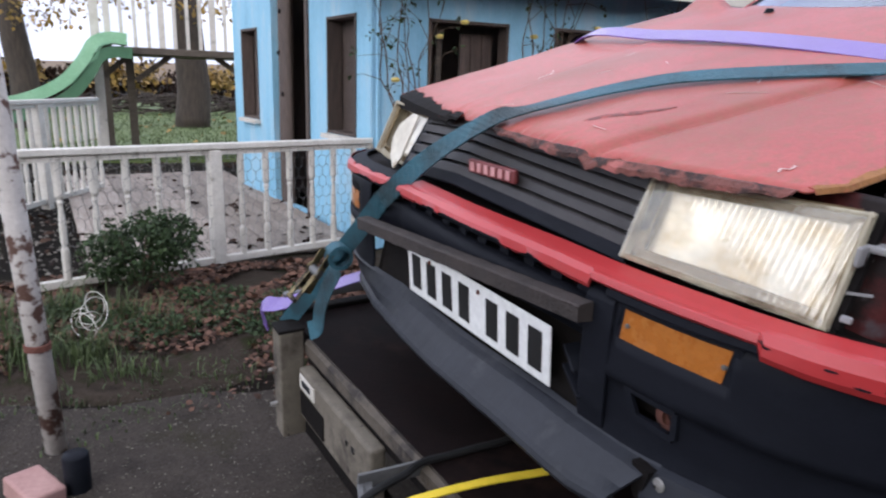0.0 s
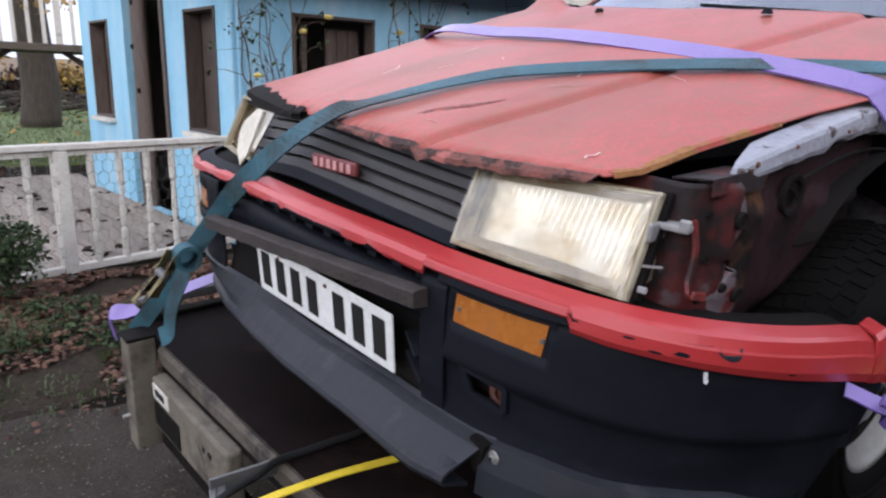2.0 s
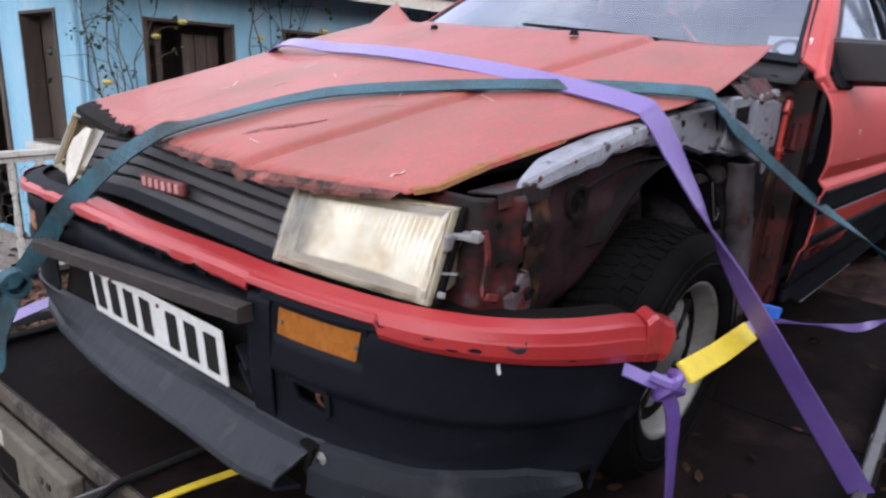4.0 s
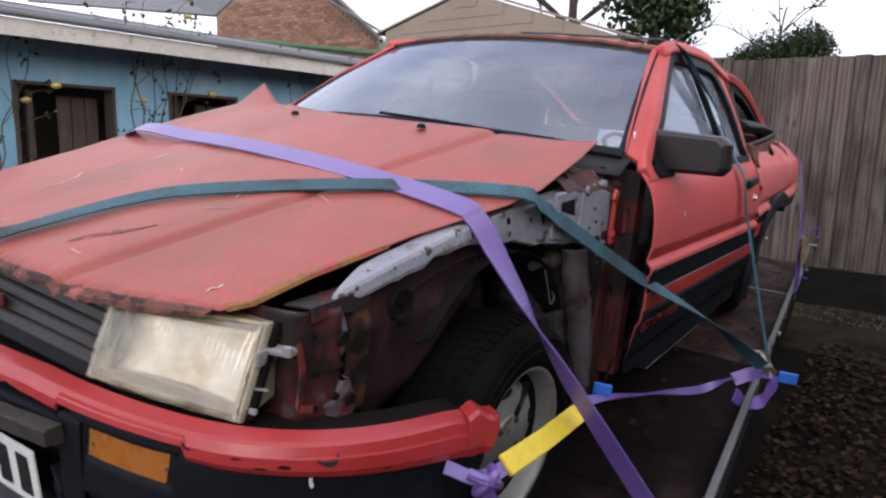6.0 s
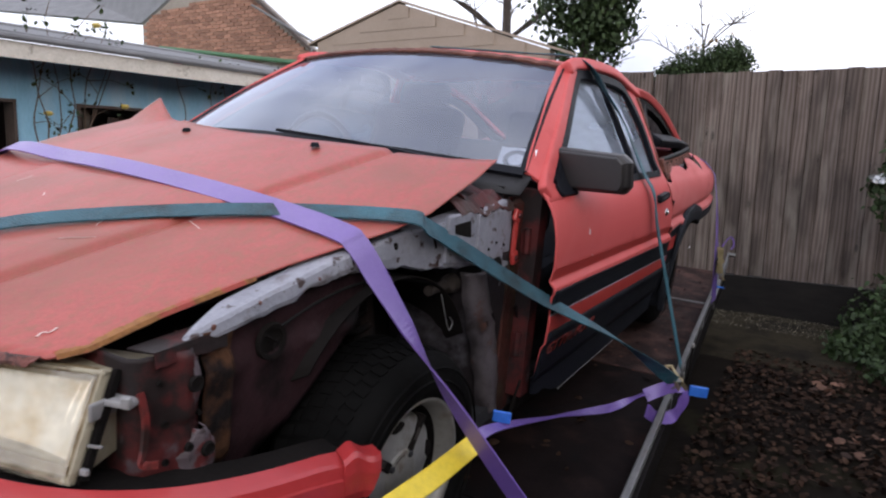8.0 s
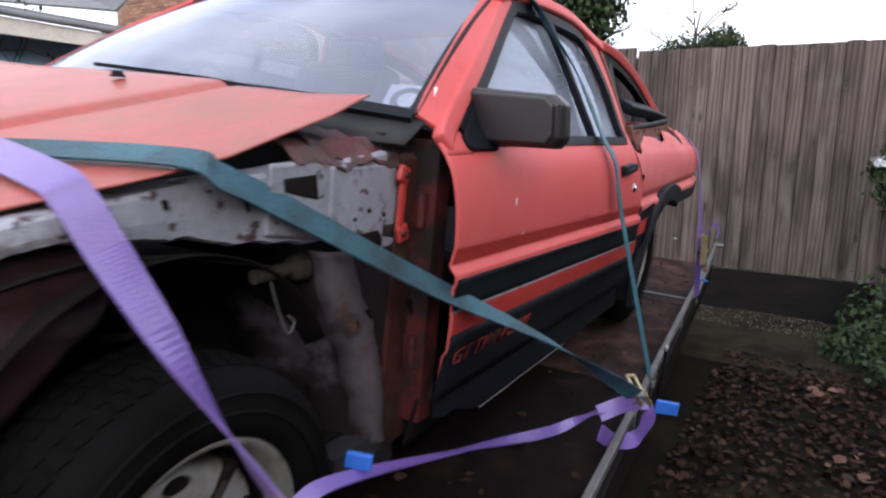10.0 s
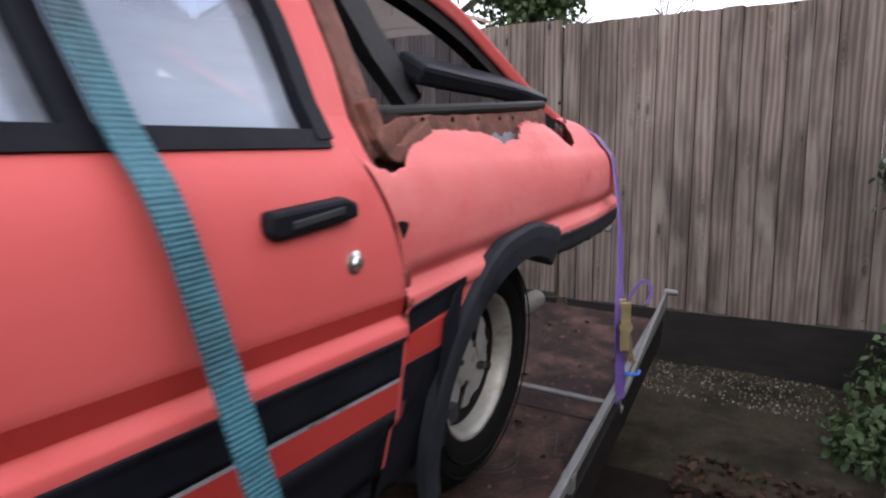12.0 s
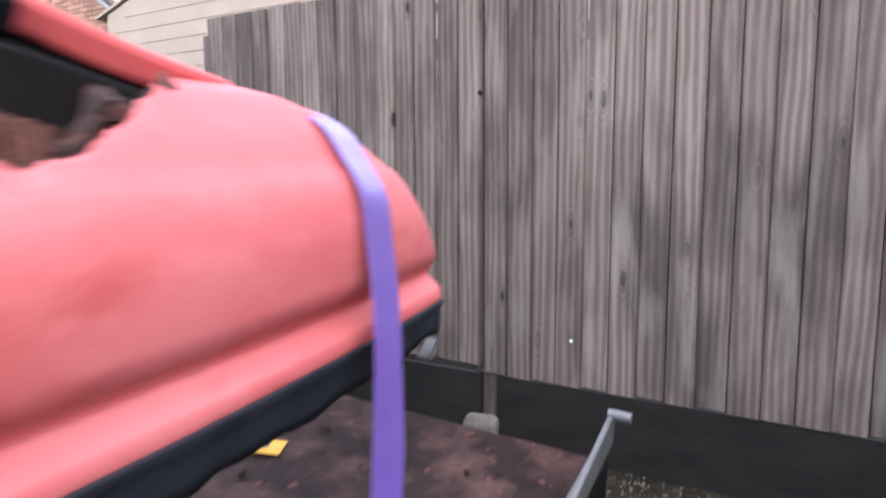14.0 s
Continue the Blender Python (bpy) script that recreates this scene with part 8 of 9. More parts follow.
# ------------------------------------------------------------------ plank fence behind the trailer
FX = 5.95
FENCE = thing("wall_fence", "tall close-boarded timber fence, weathered brown grey", "fence", kind="structure")
random.seed(4)
boards = []
for k in range(4):
    h, w = 1.76, 0.1165
    bm = bmesh.new()
    # feather-edged board with slightly uneven faces
    sec = [(0.004, -w / 2), (0.004, -w / 2 + 0.004), (-0.013 - 0.001 * k, -w / 2 + 0.0055), (-0.0145 - 0.001 * k, -w / 2 + 0.009), (-0.007, w / 2 - 0.003), (-0.003, w / 2), (0.008, w / 2), (0.008, -w / 2)]
    rings = []
    for i in range(5):
        z = h * i / 4
        o = 0.0025 * noise.noise((i * 1.3, k * 7, 0))
        rings.append([bm.verts.new((a + o, b + o * 0.6, z)) for a, b in sec])
    for r0, r1 in zip(rings, rings[1:]):
        for j in range(8):
            bm.faces.new((r0[j], r0[(j + 1) % 8], r1[(j + 1) % 8], r1[j]))
    bm.faces.new(rings[0][::-1]), bm.faces.new(rings[-1])
    bmesh.ops.recalc_face_normals(bm, faces=bm.faces)
    me = bpy.data.meshes.new("board")
    bm.to_mesh(me)
    bm.free()
    me.materials.append(M_FENCE)
    boards.append(me)
y, n = 1.72, 0
while y > -7.5:
    ob = new("board", boards[n % 4])
    ob.parent = FENCE
    dz = 0.035 if y > 0.0 else 0.0
    ob.matrix_local = pose(FX + random.uniform(-0.003, 0.003) + (0.003 if n % 2 else 0), y, 0.345 + dz + random.uniform(-0.005, 0.005), 0, random.uniform(-0.2, 0.2), random.uniform(-0.6, 0.6))
    y -= 0.116
    if -0.06 < y < 0.06:
        y -= 0.018
    n += 1
for yy in (1.83, 0.032, -1.9, -3.75, -5.6):
    part("post", boxes(((FX + 0.08, yy, 1.03), (0.09, 0.09, 2.06))), M_BROWNWOOD, FENCE, "", bevel=0.006)
for i, (a, b) in enumerate(((1.85, 0.04), (-0.04, -1.86), (-1.92, -3.72), (-3.78, -5.6))):
    part("gravel_board", boxes(((FX + 0.012, (a + b) / 2, 0.165), (0.03, a - b, 0.34))), M_GRAVELBOARD, FENCE, "dark gravel board", bevel=0.004)
    for z in (0.62, 1.2, 1.85):
        part("arris_rail", boxes(((FX + 0.05, (a + b) / 2, z), (0.05, a - b, 0.07))), M_BROWNWOOD, FENCE)
part("knot_hole", lathe([(0.0, 0.0), (0.011, 0.0), (0.012, 0.003)], 14, "x", (FX - 0.016, 0.04, 1.62)), M_DARK, FENCE)
for yy, z in ((-0.40, 0.55),):
    part("pale_spot", lathe([(0.0, -0.002), (0.007, -0.001), (0.008, 0.002)], 10, "x", (FX - 0.015, yy, z)), M_PAPER, FENCE)
STB = thing("concrete_stump", "broken grey concrete stump at the foot of the fence", "stone")
part("stump", boxes(((FX - 0.25, -0.08, 0.11), (0.10, 0.15, 0.25), (4, 6, 20))), M_STONE, STB, bevel=0.03)

# ------------------------------------------------------------------ blue playhouse
HB = pose(0.97, 3.25, 0, 0, 0, -2)
HA = pose(0.97, 3.25, 0, 0, 0, 98)


def wall_with_holes(name, length, height, holes, thick, m, label):
    """A wall along +x with holes (x0, x1, z0, z1) through it; thick grows to +y."""
    xs = sorted({0, length, *[h[0] for h in holes], *[h[1] for h in holes]})
    zs = sorted({0, height, *[h[2] for h in holes], *[h[3] for h in holes]})
    full = [[not any(h[0] < (a + b) / 2 < h[1] and h[2] < (c + d) / 2 < h[3] for h in holes) for c, d in zip(zs, zs[1:])] for a, b in zip(xs, xs[1:])]
    bm = bmesh.new()
    v = {}

    def at(i, k, y):
        if (i, k, y) not in v:
            v[i, k, y] = bm.verts.new((xs[i], y, zs[k]))
        return v[i, k, y]
    ni, nk = len(full), len(full[0])
    for i in range(ni):
        for k in range(nk):
            if not full[i][k]:
                continue
            for y in (0, thick):
                bm.faces.new((at(i, k, y), at(i + 1, k, y), at(i + 1, k + 1, y), at(i, k + 1, y)))
            for di, dk, e in ((-1, 0, ((0, 0), (0, 1))), (1, 0, ((1, 0), (1, 1))), (0, -1, ((0, 0), (1, 0))), (0, 1, ((0, 1), (1, 1)))):
                a, b = i + di, k + dk
                if not (0 <= a < ni and 0 <= b < nk and full[a][b]):
                    (p, q), (r, t) = e
                    bm.faces.new((at(i + p, k + q, 0), at(i + r, k + t, 0), at(i + r, k + t, thick), at(i + p, k + q, thick)))
    ob = part(name, bm, M_BLUE, None)
    ob.matrix_world = m
    return tagged(ob, label, "wall", kind="structure")


EAVE = 1.98
WB = wall_with_holes("wall_south", 5.6, EAVE, [(0.38, 1.02, 0.95, 1.63), (1.42, 2.02, 1.0, 1.63), (3.0, 3.6, 1.0, 1.63)], 0.09, HB, "chalky pale blue playhouse wall with unglazed windows")
WA = wall_with_holes("wall_west", 3.28, 2.35, [(0.30, 0.81, 0.78, 1.66), (1.18, 2.08, 0.03, 2.1), (2.48, 2.98, 0.78, 1.67)], -0.09, HA, "chalky pale blue playhouse front with doorway")
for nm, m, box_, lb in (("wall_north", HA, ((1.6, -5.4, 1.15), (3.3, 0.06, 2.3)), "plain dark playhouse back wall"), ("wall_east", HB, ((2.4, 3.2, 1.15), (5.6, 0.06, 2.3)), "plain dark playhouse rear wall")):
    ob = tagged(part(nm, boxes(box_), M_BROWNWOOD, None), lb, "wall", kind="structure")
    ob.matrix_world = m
part("floor_boards", boxes(((2.7, 1.6, 0.03), (5.4, 3.1, 0.06))), M_BROWNWOOD, WB)
# timber linings in the openings
for x0, x1, z0, z1 in ((0.38, 1.02, 0.95, 1.63), (1.42, 2.02, 1.0, 1.63), (3.0, 3.6, 1.0, 1.63)):
    part("window_frame", boxes((((x0 + x1) / 2, 0.05, z1 - 0.012), (x1 - x0, 0.13, 0.02)), ((x0 + 0.012, 0.05, (z0 + z1) / 2), (0.02, 0.13, z1 - z0)), ((x1 - 0.012, 0.05, (z0 + z1) / 2), (0.02, 0.13, z1 - z0)), (((x0 + x1) / 2, 0.05, z0 + 0.012), (x1 - x0, 0.13, 0.02))), M_BROWNWOOD, WB, "brown timber window lining")
    for k in range(3):
        part("shutter_board", boxes(((x0 + 0.36 + 0.09 * k, 0.16, (z0 + z1) / 2 - 0.03), (0.085, 0.02, z1 - z0 - 0.1), (0, 0, 8))), M_BROWNWOOD, WB, "brown shutter board")
    part("window_post", boxes(((x0 + 0.13, 0.12, (z0 + z1) / 2), (0.04, 0.03, z1 - z0))), M_OLDWOOD, WB, "pale thin post")
for x0, x1, z0, z1 in ((0.30, 0.81, 0.78, 1.66), (2.48, 2.98, 0.78, 1.67)):
    part("window_frame", boxes((((x0 + x1) / 2, -0.05, z1 - 0.012), (x1 - x0, 0.12, 0.02)), ((x0 + 0.012, -0.05, (z0 + z1) / 2), (0.02, 0.12, z1 - z0)), ((x1 - 0.012, -0.05, (z0 + z1) / 2), (0.02, 0.12, z1 - z0)), (((x0 + x1) / 2, -0.05, z0 + 0.012), (x1 - x0, 0.12, 0.02))), M_BROWNWOOD, WA, "brown timber window lining")
    part("window_board", boxes((((x0 + x1) / 2 + 0.08, -0.13, (z0 + z1) / 2), (0.30, 0.02, z1 - z0))), M_BROWNWOOD, WA, "dark brown board")
    part("sill", boxes((((x0 + x1) / 2, 0.02, z0 - 0.02), (x1 - x0 + 0.04, 0.08, 0.035))), M_WHITE, WA, "pale peeling sill")
bm = grid([[(1.92 + 0.13 * math.cos(a) * (1 + 0.16 * noise.noise((math.cos(a) * 2, z * 1.6, math.sin(a) * 2))) + 0.012 * math.sin(z * 3), -0.075 + 0.055 * math.sin(a), z) for a in [6.283 * q / 14 for q in range(14)]] for z in [0.03 + 2.06 * k / 24 for k in range(25)]], True)
part("door_post", bm, M_BROWNWOOD, WA, "thick rough dark brown door post", True)
for z, x in ((1.78, 1.90), (1.42, 1.95), (1.05, 1.87)):
    part("post_knot", lathe([(0.0, 0.018), (0.014, 0.016), (0.026, 0.0)], 12, "y", (x, -0.022, z)), M_DARK, WA)
part("door_board", boxes(((1.60, -0.40, 1.06), (0.16, 0.03, 2.05), (0, 0, -60))), M_BROWNWOOD, WA, "dark door leaf ajar inside")
part("door_jamb", boxes(((1.20, -0.03, 1.06), (0.05, 0.10, 2.06))), M_BROWNWOOD, WA)
part("corner_board", boxes(((0.03, -0.012, 1.1), (0.10, 0.024, 2.2))), M_BLUE, WA, "pale blue corner board", bevel=0.003)
ob = tagged(part("roof_felt", prism([(-0.38, EAVE - 0.02), (3.4, EAVE + 0.62), (3.4, EAVE + 0.67), (-0.38, EAVE + 0.03)], (-0.5, 5.75), "x"), M_FELT, None), "grey felted lean-to roof of the playhouse", "roof", kind="structure")
ob.matrix_world = HB
part("felt_lap", boxes(((2.6, 1.1, EAVE + 0.292), (6.2, 0.012, 0.012), (9.6, 0, 0))), M_FELT, ob)
part("gutter_edge", tube([(-0.5, -0.385, EAVE + 0.0), (5.75, -0.385, EAVE + 0.0)], 0.022, 8), M_FELT, ob)
ob = tagged(part("trim_fascia", boxes(((2.62, -0.36, EAVE - 0.075), (6.2, 0.022, 0.10))), M_WHITE, None), "weathered pale fascia board", "trim", kind="structure")
ob.matrix_world = HB
# decking in front of the playhouse
DK = thing("floor_deck", "grooved weathered timber decking before the playhouse", "decking", pose(-0.85, 3.15, 0, 0, 0, 5.5), kind="structure")
bm = boxes(((0, 2.1, 0.02), (0.098, 4.2, 0.03)))
for k in range(4):
    box(bm, (-0.036 + 0.024 * k, 2.1, 0.038), (0.012, 4.2, 0.006))
me = bpy.data.meshes.new("plank")
bm.to_mesh(me)
bm.free()
me.materials.append(mat("grey brown decking timber", [(0.26, 0.215, 0.18), (0.40, 0.345, 0.30)], 4, (0.75, 0.95), bump=0.4, stretch=(8, 0.8, 1), vary=0.25))
for k in range(17):
    ob = new("plank", me)
    ob.parent = DK
    ob.location = (0.105 * k + 0.02, 0, random.uniform(-0.003, 0.003))


# climbing roses on the blue wall
def rose(m, h, flowers, seed):
    random.seed(seed)
    t = thing("climbing_rose", "bare climbing rose with few " + flowers + " blooms on blue wall", "rose", m, "climbing roses")
    tips = []
    for k in range(7):
        p = Vector((random.uniform(-0.08, 0.08), 0, 0.3))
        pts = [p.copy()]
        dx = random.uniform(-0.5, 0.5)
        for i in range(9):
            p = p + Vector((dx * h / 16 + random.uniform(-0.05, 0.05), random.uniform(-0.02, 0.015), h / 9 * random.uniform(0.7, 1.1)))
            pts.append(p.copy())
            if i > 2 and random.random() < 0.6:
                q = p + Vector((random.uniform(-0.3, 0.3), random.uniform(-0.12, 0.02), random.uniform(-0.05, 0.25)))
                part("twig", tube([p, p.lerp(q, 0.5) + Vector((0, -0.02, 0.03)), q], 0.003, 5, taper=0.0012), M_TWIG, t)
                tips.append(q)
        part("stem", tube(smooth_path(pts, 3), 0.008, 6, taper=0.002), M_TWIG, t)
        tips.append(p)
    for q in tips[::2]:
        part("rose_hip", lathe([(0.0, -0.008), (0.006, -0.004), (0.008, 0.002), (0.0, 0.01)], 7, "z", q), M_DEADLEAF, t)
    cards("leaves", np.concatenate([blob(5, q, (0.06, 0.05, 0.06)) for q in tips]), 0.035, M_LEAF, "", "", parent=t)
    for q in random.sample(tips, 3):
        f_ = part("bloom", lathe([(0.0, -0.012), (0.022, -0.008), (0.032, 0.006), (0.024, 0.018), (0.010, 0.022), (0.0, 0.016)], 9, "z", q + Vector((0, -0.03, 0.02))), M_ROSE if flowers == "pink" else M_ROSEYELLOW, t)
    return t


rose(HB @ pose(1.20, -0.12, 0.2), 1.75, "yellow", 3)
rose(HB @ pose(2.55, -0.12, 0.2), 1.55, "pink", 8)
rose(HB @ pose(0.15, -0.14, 0.2), 1.5, "pale", 5)


# ------------------------------------------------------------------ white railings
def railing(m, x0, x1, h, step, label, post_every=6):
    t = thing("railing", label, "railing", m, "garden railings")
    part("top_rail", boxes((((x0 + x1) / 2, 0, h - 0.02), (x1 - x0, 0.075, 0.036))), M_WHITE, t, bevel=0.006)
    part("under_rail", boxes((((x0 + x1) / 2, 0, h - 0.055), (x1 - x0, 0.04, 0.03))), M_WHITE, t)
    part("bottom_rail", boxes((((x0 + x1) / 2, 0, 0.075), (x1 - x0, 0.04, 0.045))), M_WHITE, t, bevel=0.006)
    prof = [(0.0, 0.09), (0.021, 0.09), (0.021, 0.26), (0.012, 0.28), (0.017, 0.30), (0.019, 0.38), (0.012, 0.50), (0.018, 0.515), (0.012, 0.53), (0.021, 0.55), (0.021, h - 0.06), (0, h - 0.06)]
    bal = lathe(prof, 8, "z")
    me = bpy.data.meshes.new("baluster")
    bal.to_mesh(me)
    bal.free()
    me.materials.append(M_WHITE)
    n = int((x1 - x0) / step)
    for k in range(n + 1):
        x = x0 + step * k
        if k % post_every == post_every - 1:
            part("post", boxes(((x, 0, h / 2 - 0.02), (0.075, 0.075, h - 0.04))), M_WHITE, t, bevel=0.006)
        else:
            ob = new("baluster", me)
            ob.parent = t
            ob.matrix_local = pose(x, 0, 0, 0, 0, 22)
    return t


railing(pose(-0.11, 3.02, 0, 0, 0, 16), -1.05, 1.9, 0.80, 0.168, "white painted wooden railing with turned balusters", 7)
railing(pose(-0.86, 6.35, 0, 0, 0, 244), 0.0, 2.1, 0.95, 0.12, "white painted side railing before the lawn", 9)
# thin wire netting on the near railing
bm = bmesh.new()
for r in range(9):
    for k in range(44):
        x, z = -0.9 + 0.06 * k, 0.14 + 0.068 * r
        o = 0.03 if r % 2 else 0
        for a, b in (((x + o, z), (x + o + 0.03, z + 0.02)), ((x + o + 0.03, z + 0.02), (x + o + 0.06, z)), ((x + o + 0.03, z + 0.02), (x + o + 0.03, z + 0.068))):
            pa, pb = Vector((a[0], -0.035, a[1])), Vector((b[0], -0.035, b[1]))
            sweep([pa, pb], 0.0022, 0.0015, (0, 1, 0), bm=bm)
me_net = part("wire_netting", bm, M_STEEL, None)
tagged(me_net, "thin galvanised hexagon wire netting on the railing", "netting", kind="stuff")
me_net.matrix_world = pose(-0.11, 3.02, 0, 0, 0, 16)

# ------------------------------------------------------------------ leaning pole, post and brick in front
PO = thing("metal_pole", "leaning metal pole with flaking white paint and rust", "pole")
part("shaft", tube([(-0.895, 1.05, 0.0), (-0.925, 1.055, 0.7), (-0.955, 1.06, 1.5), (-0.985, 1.06, 2.4)], 0.032, 18), M_POLE, PO, "", True)
part("collar", lathe([(0.033, 0.0), (0.038, 0.002), (0.038, 0.02), (0.033, 0.022)], 18, "z", (-0.912, 1.052, 0.36)), M_RUST, PO)
BP = thing("black_post", "short black plastic bollard post", "post")
part("sleeve", lathe([(0.034, 0.0), (0.036, 0.12), (0.032, 0.128), (0.0, 0.13)], 24, "z", (-0.822, 0.80, 0.0)), M_BLACK, BP, "", True)
BR = thing("brick", "pinkish worn paving brick lying on the ground", "brick")
part("block", boxes(((-0.93, 0.80, 0.035), (0.10, 0.16, 0.06), (4, 3, 30))), M_PINK, BR, bevel=0.008)
WI = thing("wire_coil", "thin pale tangled wire in the grass", "wire")
part("wire", tube([(-0.86 + 0.05 * math.cos(a * 0.5) + 0.0012 * a, 1.95 + 0.10 * math.sin(a * 0.37), 0.10 + 0.055 * math.sin(a * 0.5) + 0.0015 * a) for a in range(60)], 0.002, 5), M_WHITE, WI)

# ------------------------------------------------------------------ shrub, weeds and grass by the railing
SH = thing("shrub", "small dense green shrub in front of the railing", "shrub", pose(-0.60, 2.62, 0))
for k in range(9):
    a = 0.7 * k
    part("stem", tube([(0, 0, 0), (0.08 * math.cos(a), 0.08 * math.sin(a), 0.2), (0.18 * math.cos(a), 0.18 * math.sin(a), 0.38)], 0.006, 6, taper=0.002), M_TWIG, SH)
cards("crown", np.concatenate([blob(3000, (0.03, 0, 0.27), (0.27, 0.22, 0.20), 0.2), blob(1000, (0.16, 0, 0.34), (0.15, 0.13, 0.12)), blob(900, (-0.16, 0, 0.25), (0.14, 0.13, 0.14))]), 0.024, M_LEAF, "", "", parent=SH)
cards("weeds", np.concatenate([blob(900, (x, y, 0.04), (0.20, 0.17, 0.08), 0.1) for x, y in ((-0.75, 2.1), (-0.55, 1.95), (-0.3, 2.05), (-0.1, 1.85), (-0.95, 2.35), (-0.35, 2.35), (0.1, 2.15), (-0.2, 2.25))]), 0.019, M_LEAF, "low green weeds among dead leaves", "weeds")
v, f = [], []


def tuft(x, y, n, h, spread):
    for _ in range(n):
        a, k = rng.uniform(0, 6.28), rng.uniform(0.5, 1.2) * h
        bx, by = x + rng.normal(0, spread * 0.4), y + rng.normal(0, spread * 0.4)
        g = ground_z(bx, by)
        lean = rng.uniform(0.2, 0.9) * k
        w = 0.0028
        px, py = -math.sin(a) * w, math.cos(a) * w
        b = len(v)
        mx, my = bx + math.cos(a) * lean * 0.35, by + math.sin(a) * lean * 0.35
        v.extend([(bx - px, by - py, g - 0.01), (bx + px, by + py, g - 0.01), (mx + px, my + py, g + k * 0.65), (mx - px, my - py, g + k * 0.65), (bx + math.cos(a) * lean, by + math.sin(a) * lean, g + k * (1 - 0.3 * lean / k))])
        f.extend([(b, b + 1, b + 2, b + 3), (b + 3, b + 2, b + 4)])


for x, y, n, h in ((-1.05, 1.85, 160, 0.20), (-0.85, 1.75, 140, 0.17), (-1.25, 2.1, 160, 0.24), (-1.0, 2.3, 140, 0.22), (-0.7, 2.2, 90, 0.18), (-0.65, 1.27, 60, 0.035), (-0.42, 1.32, 50, 0.035), (-0.82, 1.15, 50, 0.035), (-1.4, 1.7, 120, 0.2), (-0.05, 1.62, 60, 0.07), (-0.5, 2.0, 60, 0.14), (-0.95, 1.42, 60, 0.05), (-0.32, 1.46, 70, 0.05), (-1.25, 1.36, 60, 0.06), (-0.62, 1.52, 90, 0.06), (0.15, 1.50, 50, 0.05), (-0.72, 1.62, 80, 0.09)):
    tuft(x, y, n, h, 0.2)
me = bpy.data.meshes.new("grass_tufts")
me.from_pydata(v, [], f)
me.materials.append(M_BLADE)
tagged(new("grass_tufts", me), "ragged green grass tufts at the tarmac edge", "grass", kind="stuff")

# nettles and ivy beside the path to the fence
NETTLE_SPOTS = (((5.2, -2.05, 0.16), (0.45, 0.45, 0.24)), ((4.9, -2.35, 0.2), (0.5, 0.5, 0.3)), ((5.55, -2.05, 0.28), (0.35, 0.35, 0.3)), ((4.4, -2.1, 0.10), (0.45, 0.4, 0.16)), ((5.3, -2.7, 0.35), (0.6, 0.5, 0.45)), ((4.1, -2.45, 0.15), (0.5, 0.5, 0.22)), ((5.0, -1.75, 0.07), (0.3, 0.22, 0.12)))
NE = thing("nettle_clump", "dense dark green nettles and ivy by the fence", "weeds")
cards("leaves", np.concatenate([blob(1000, c, r, 0.2) for c, r in NETTLE_SPOTS]), 0.046, M_LEAF, "", "", parent=NE)
for k in range(24):
    x, y = rng.uniform(4.4, 5.7), rng.uniform(-2.6, -1.9)
    part("stalk", tube([(x, y, 0), (x + 0.02, y + 0.01, 0.2), (x + 0.03, y, rng.uniform(0.3, 0.5))], 0.004, 5, taper=0.002), M_TWIG, NE)
IV = thing("ivy", "trailing ivy hanging over the fence with pale flower tufts", "ivy")
part("stem", tube([(5.85, -1.88, 2.1), (5.72, -1.86, 1.6), (5.66, -1.84, 1.2), (5.68, -1.84, 0.8)], 0.008, 6, taper=0.003), M_TWIG, IV)
cards("leaves", np.concatenate([blob(150, c, r, 0.2) for c, r in (((5.68, -1.86, 1.15), (0.14, 0.17, 0.22)), ((5.68, -1.93, 1.4), (0.14, 0.2, 0.2)), ((5.7, -2.0, 0.95), (0.14, 0.22, 0.16)))]), 0.06, M_LEAF, "", "", parent=IV)
cards("flower_tuft", blob(30, (5.6, -1.80, 1.25), (0.04, 0.09, 0.04)), 0.05, M_PAPER, "", "", parent=IV)

# ------------------------------------------------------------------ climbing frame with slide
CF = thing("play_tower", "wooden garden play tower platform with white balustrade", "play tower", pose(-0.9, 9.0, 0))
part("platform", boxes(((1.2, 0.6, 1.49), (2.6, 1.5, 0.09))), M_OLDWOOD, CF, bevel=0.006)
for x, h, m_ in ((0.03, 3.0, M_WHITE), (0.42, 1.46, M_OLDWOOD), (2.0, 1.46, M_OLDWOOD), (0.10, 1.46, M_OLDWOOD)):
    part("post", boxes(((x, 0.0 if h > 2 else 0.5, h / 2), (0.11, 0.11, h))), m_, CF, bevel=0.006)
for a, b in (((0.1, 1.15), (0.42, 1.45)), ((0.95, 1.45), (0.48, 1.1)), ((1.55, 1.45), (1.98, 1.15))):
    part("brace", sweep([(a[0], 0.1, a[1]), (b[0], 0.1, b[1])], 0.07, 0.05, (0, 1, 0)), M_OLDWOOD, CF)
for k in range(15):
    part("baluster", boxes(((0.18 + 0.165 * k, -0.10, 2.0), (0.045 if k % 4 else 0.08, 0.04, 1.05))), M_WHITE, CF)
part("handrail", boxes(((1.2, -0.10, 2.5), (2.6, 0.07, 0.05))), M_WHITE, CF)
SL = thing("slide", "pale green plastic slide from the climbing frame", "slide", pose(0, 8.6, 0))
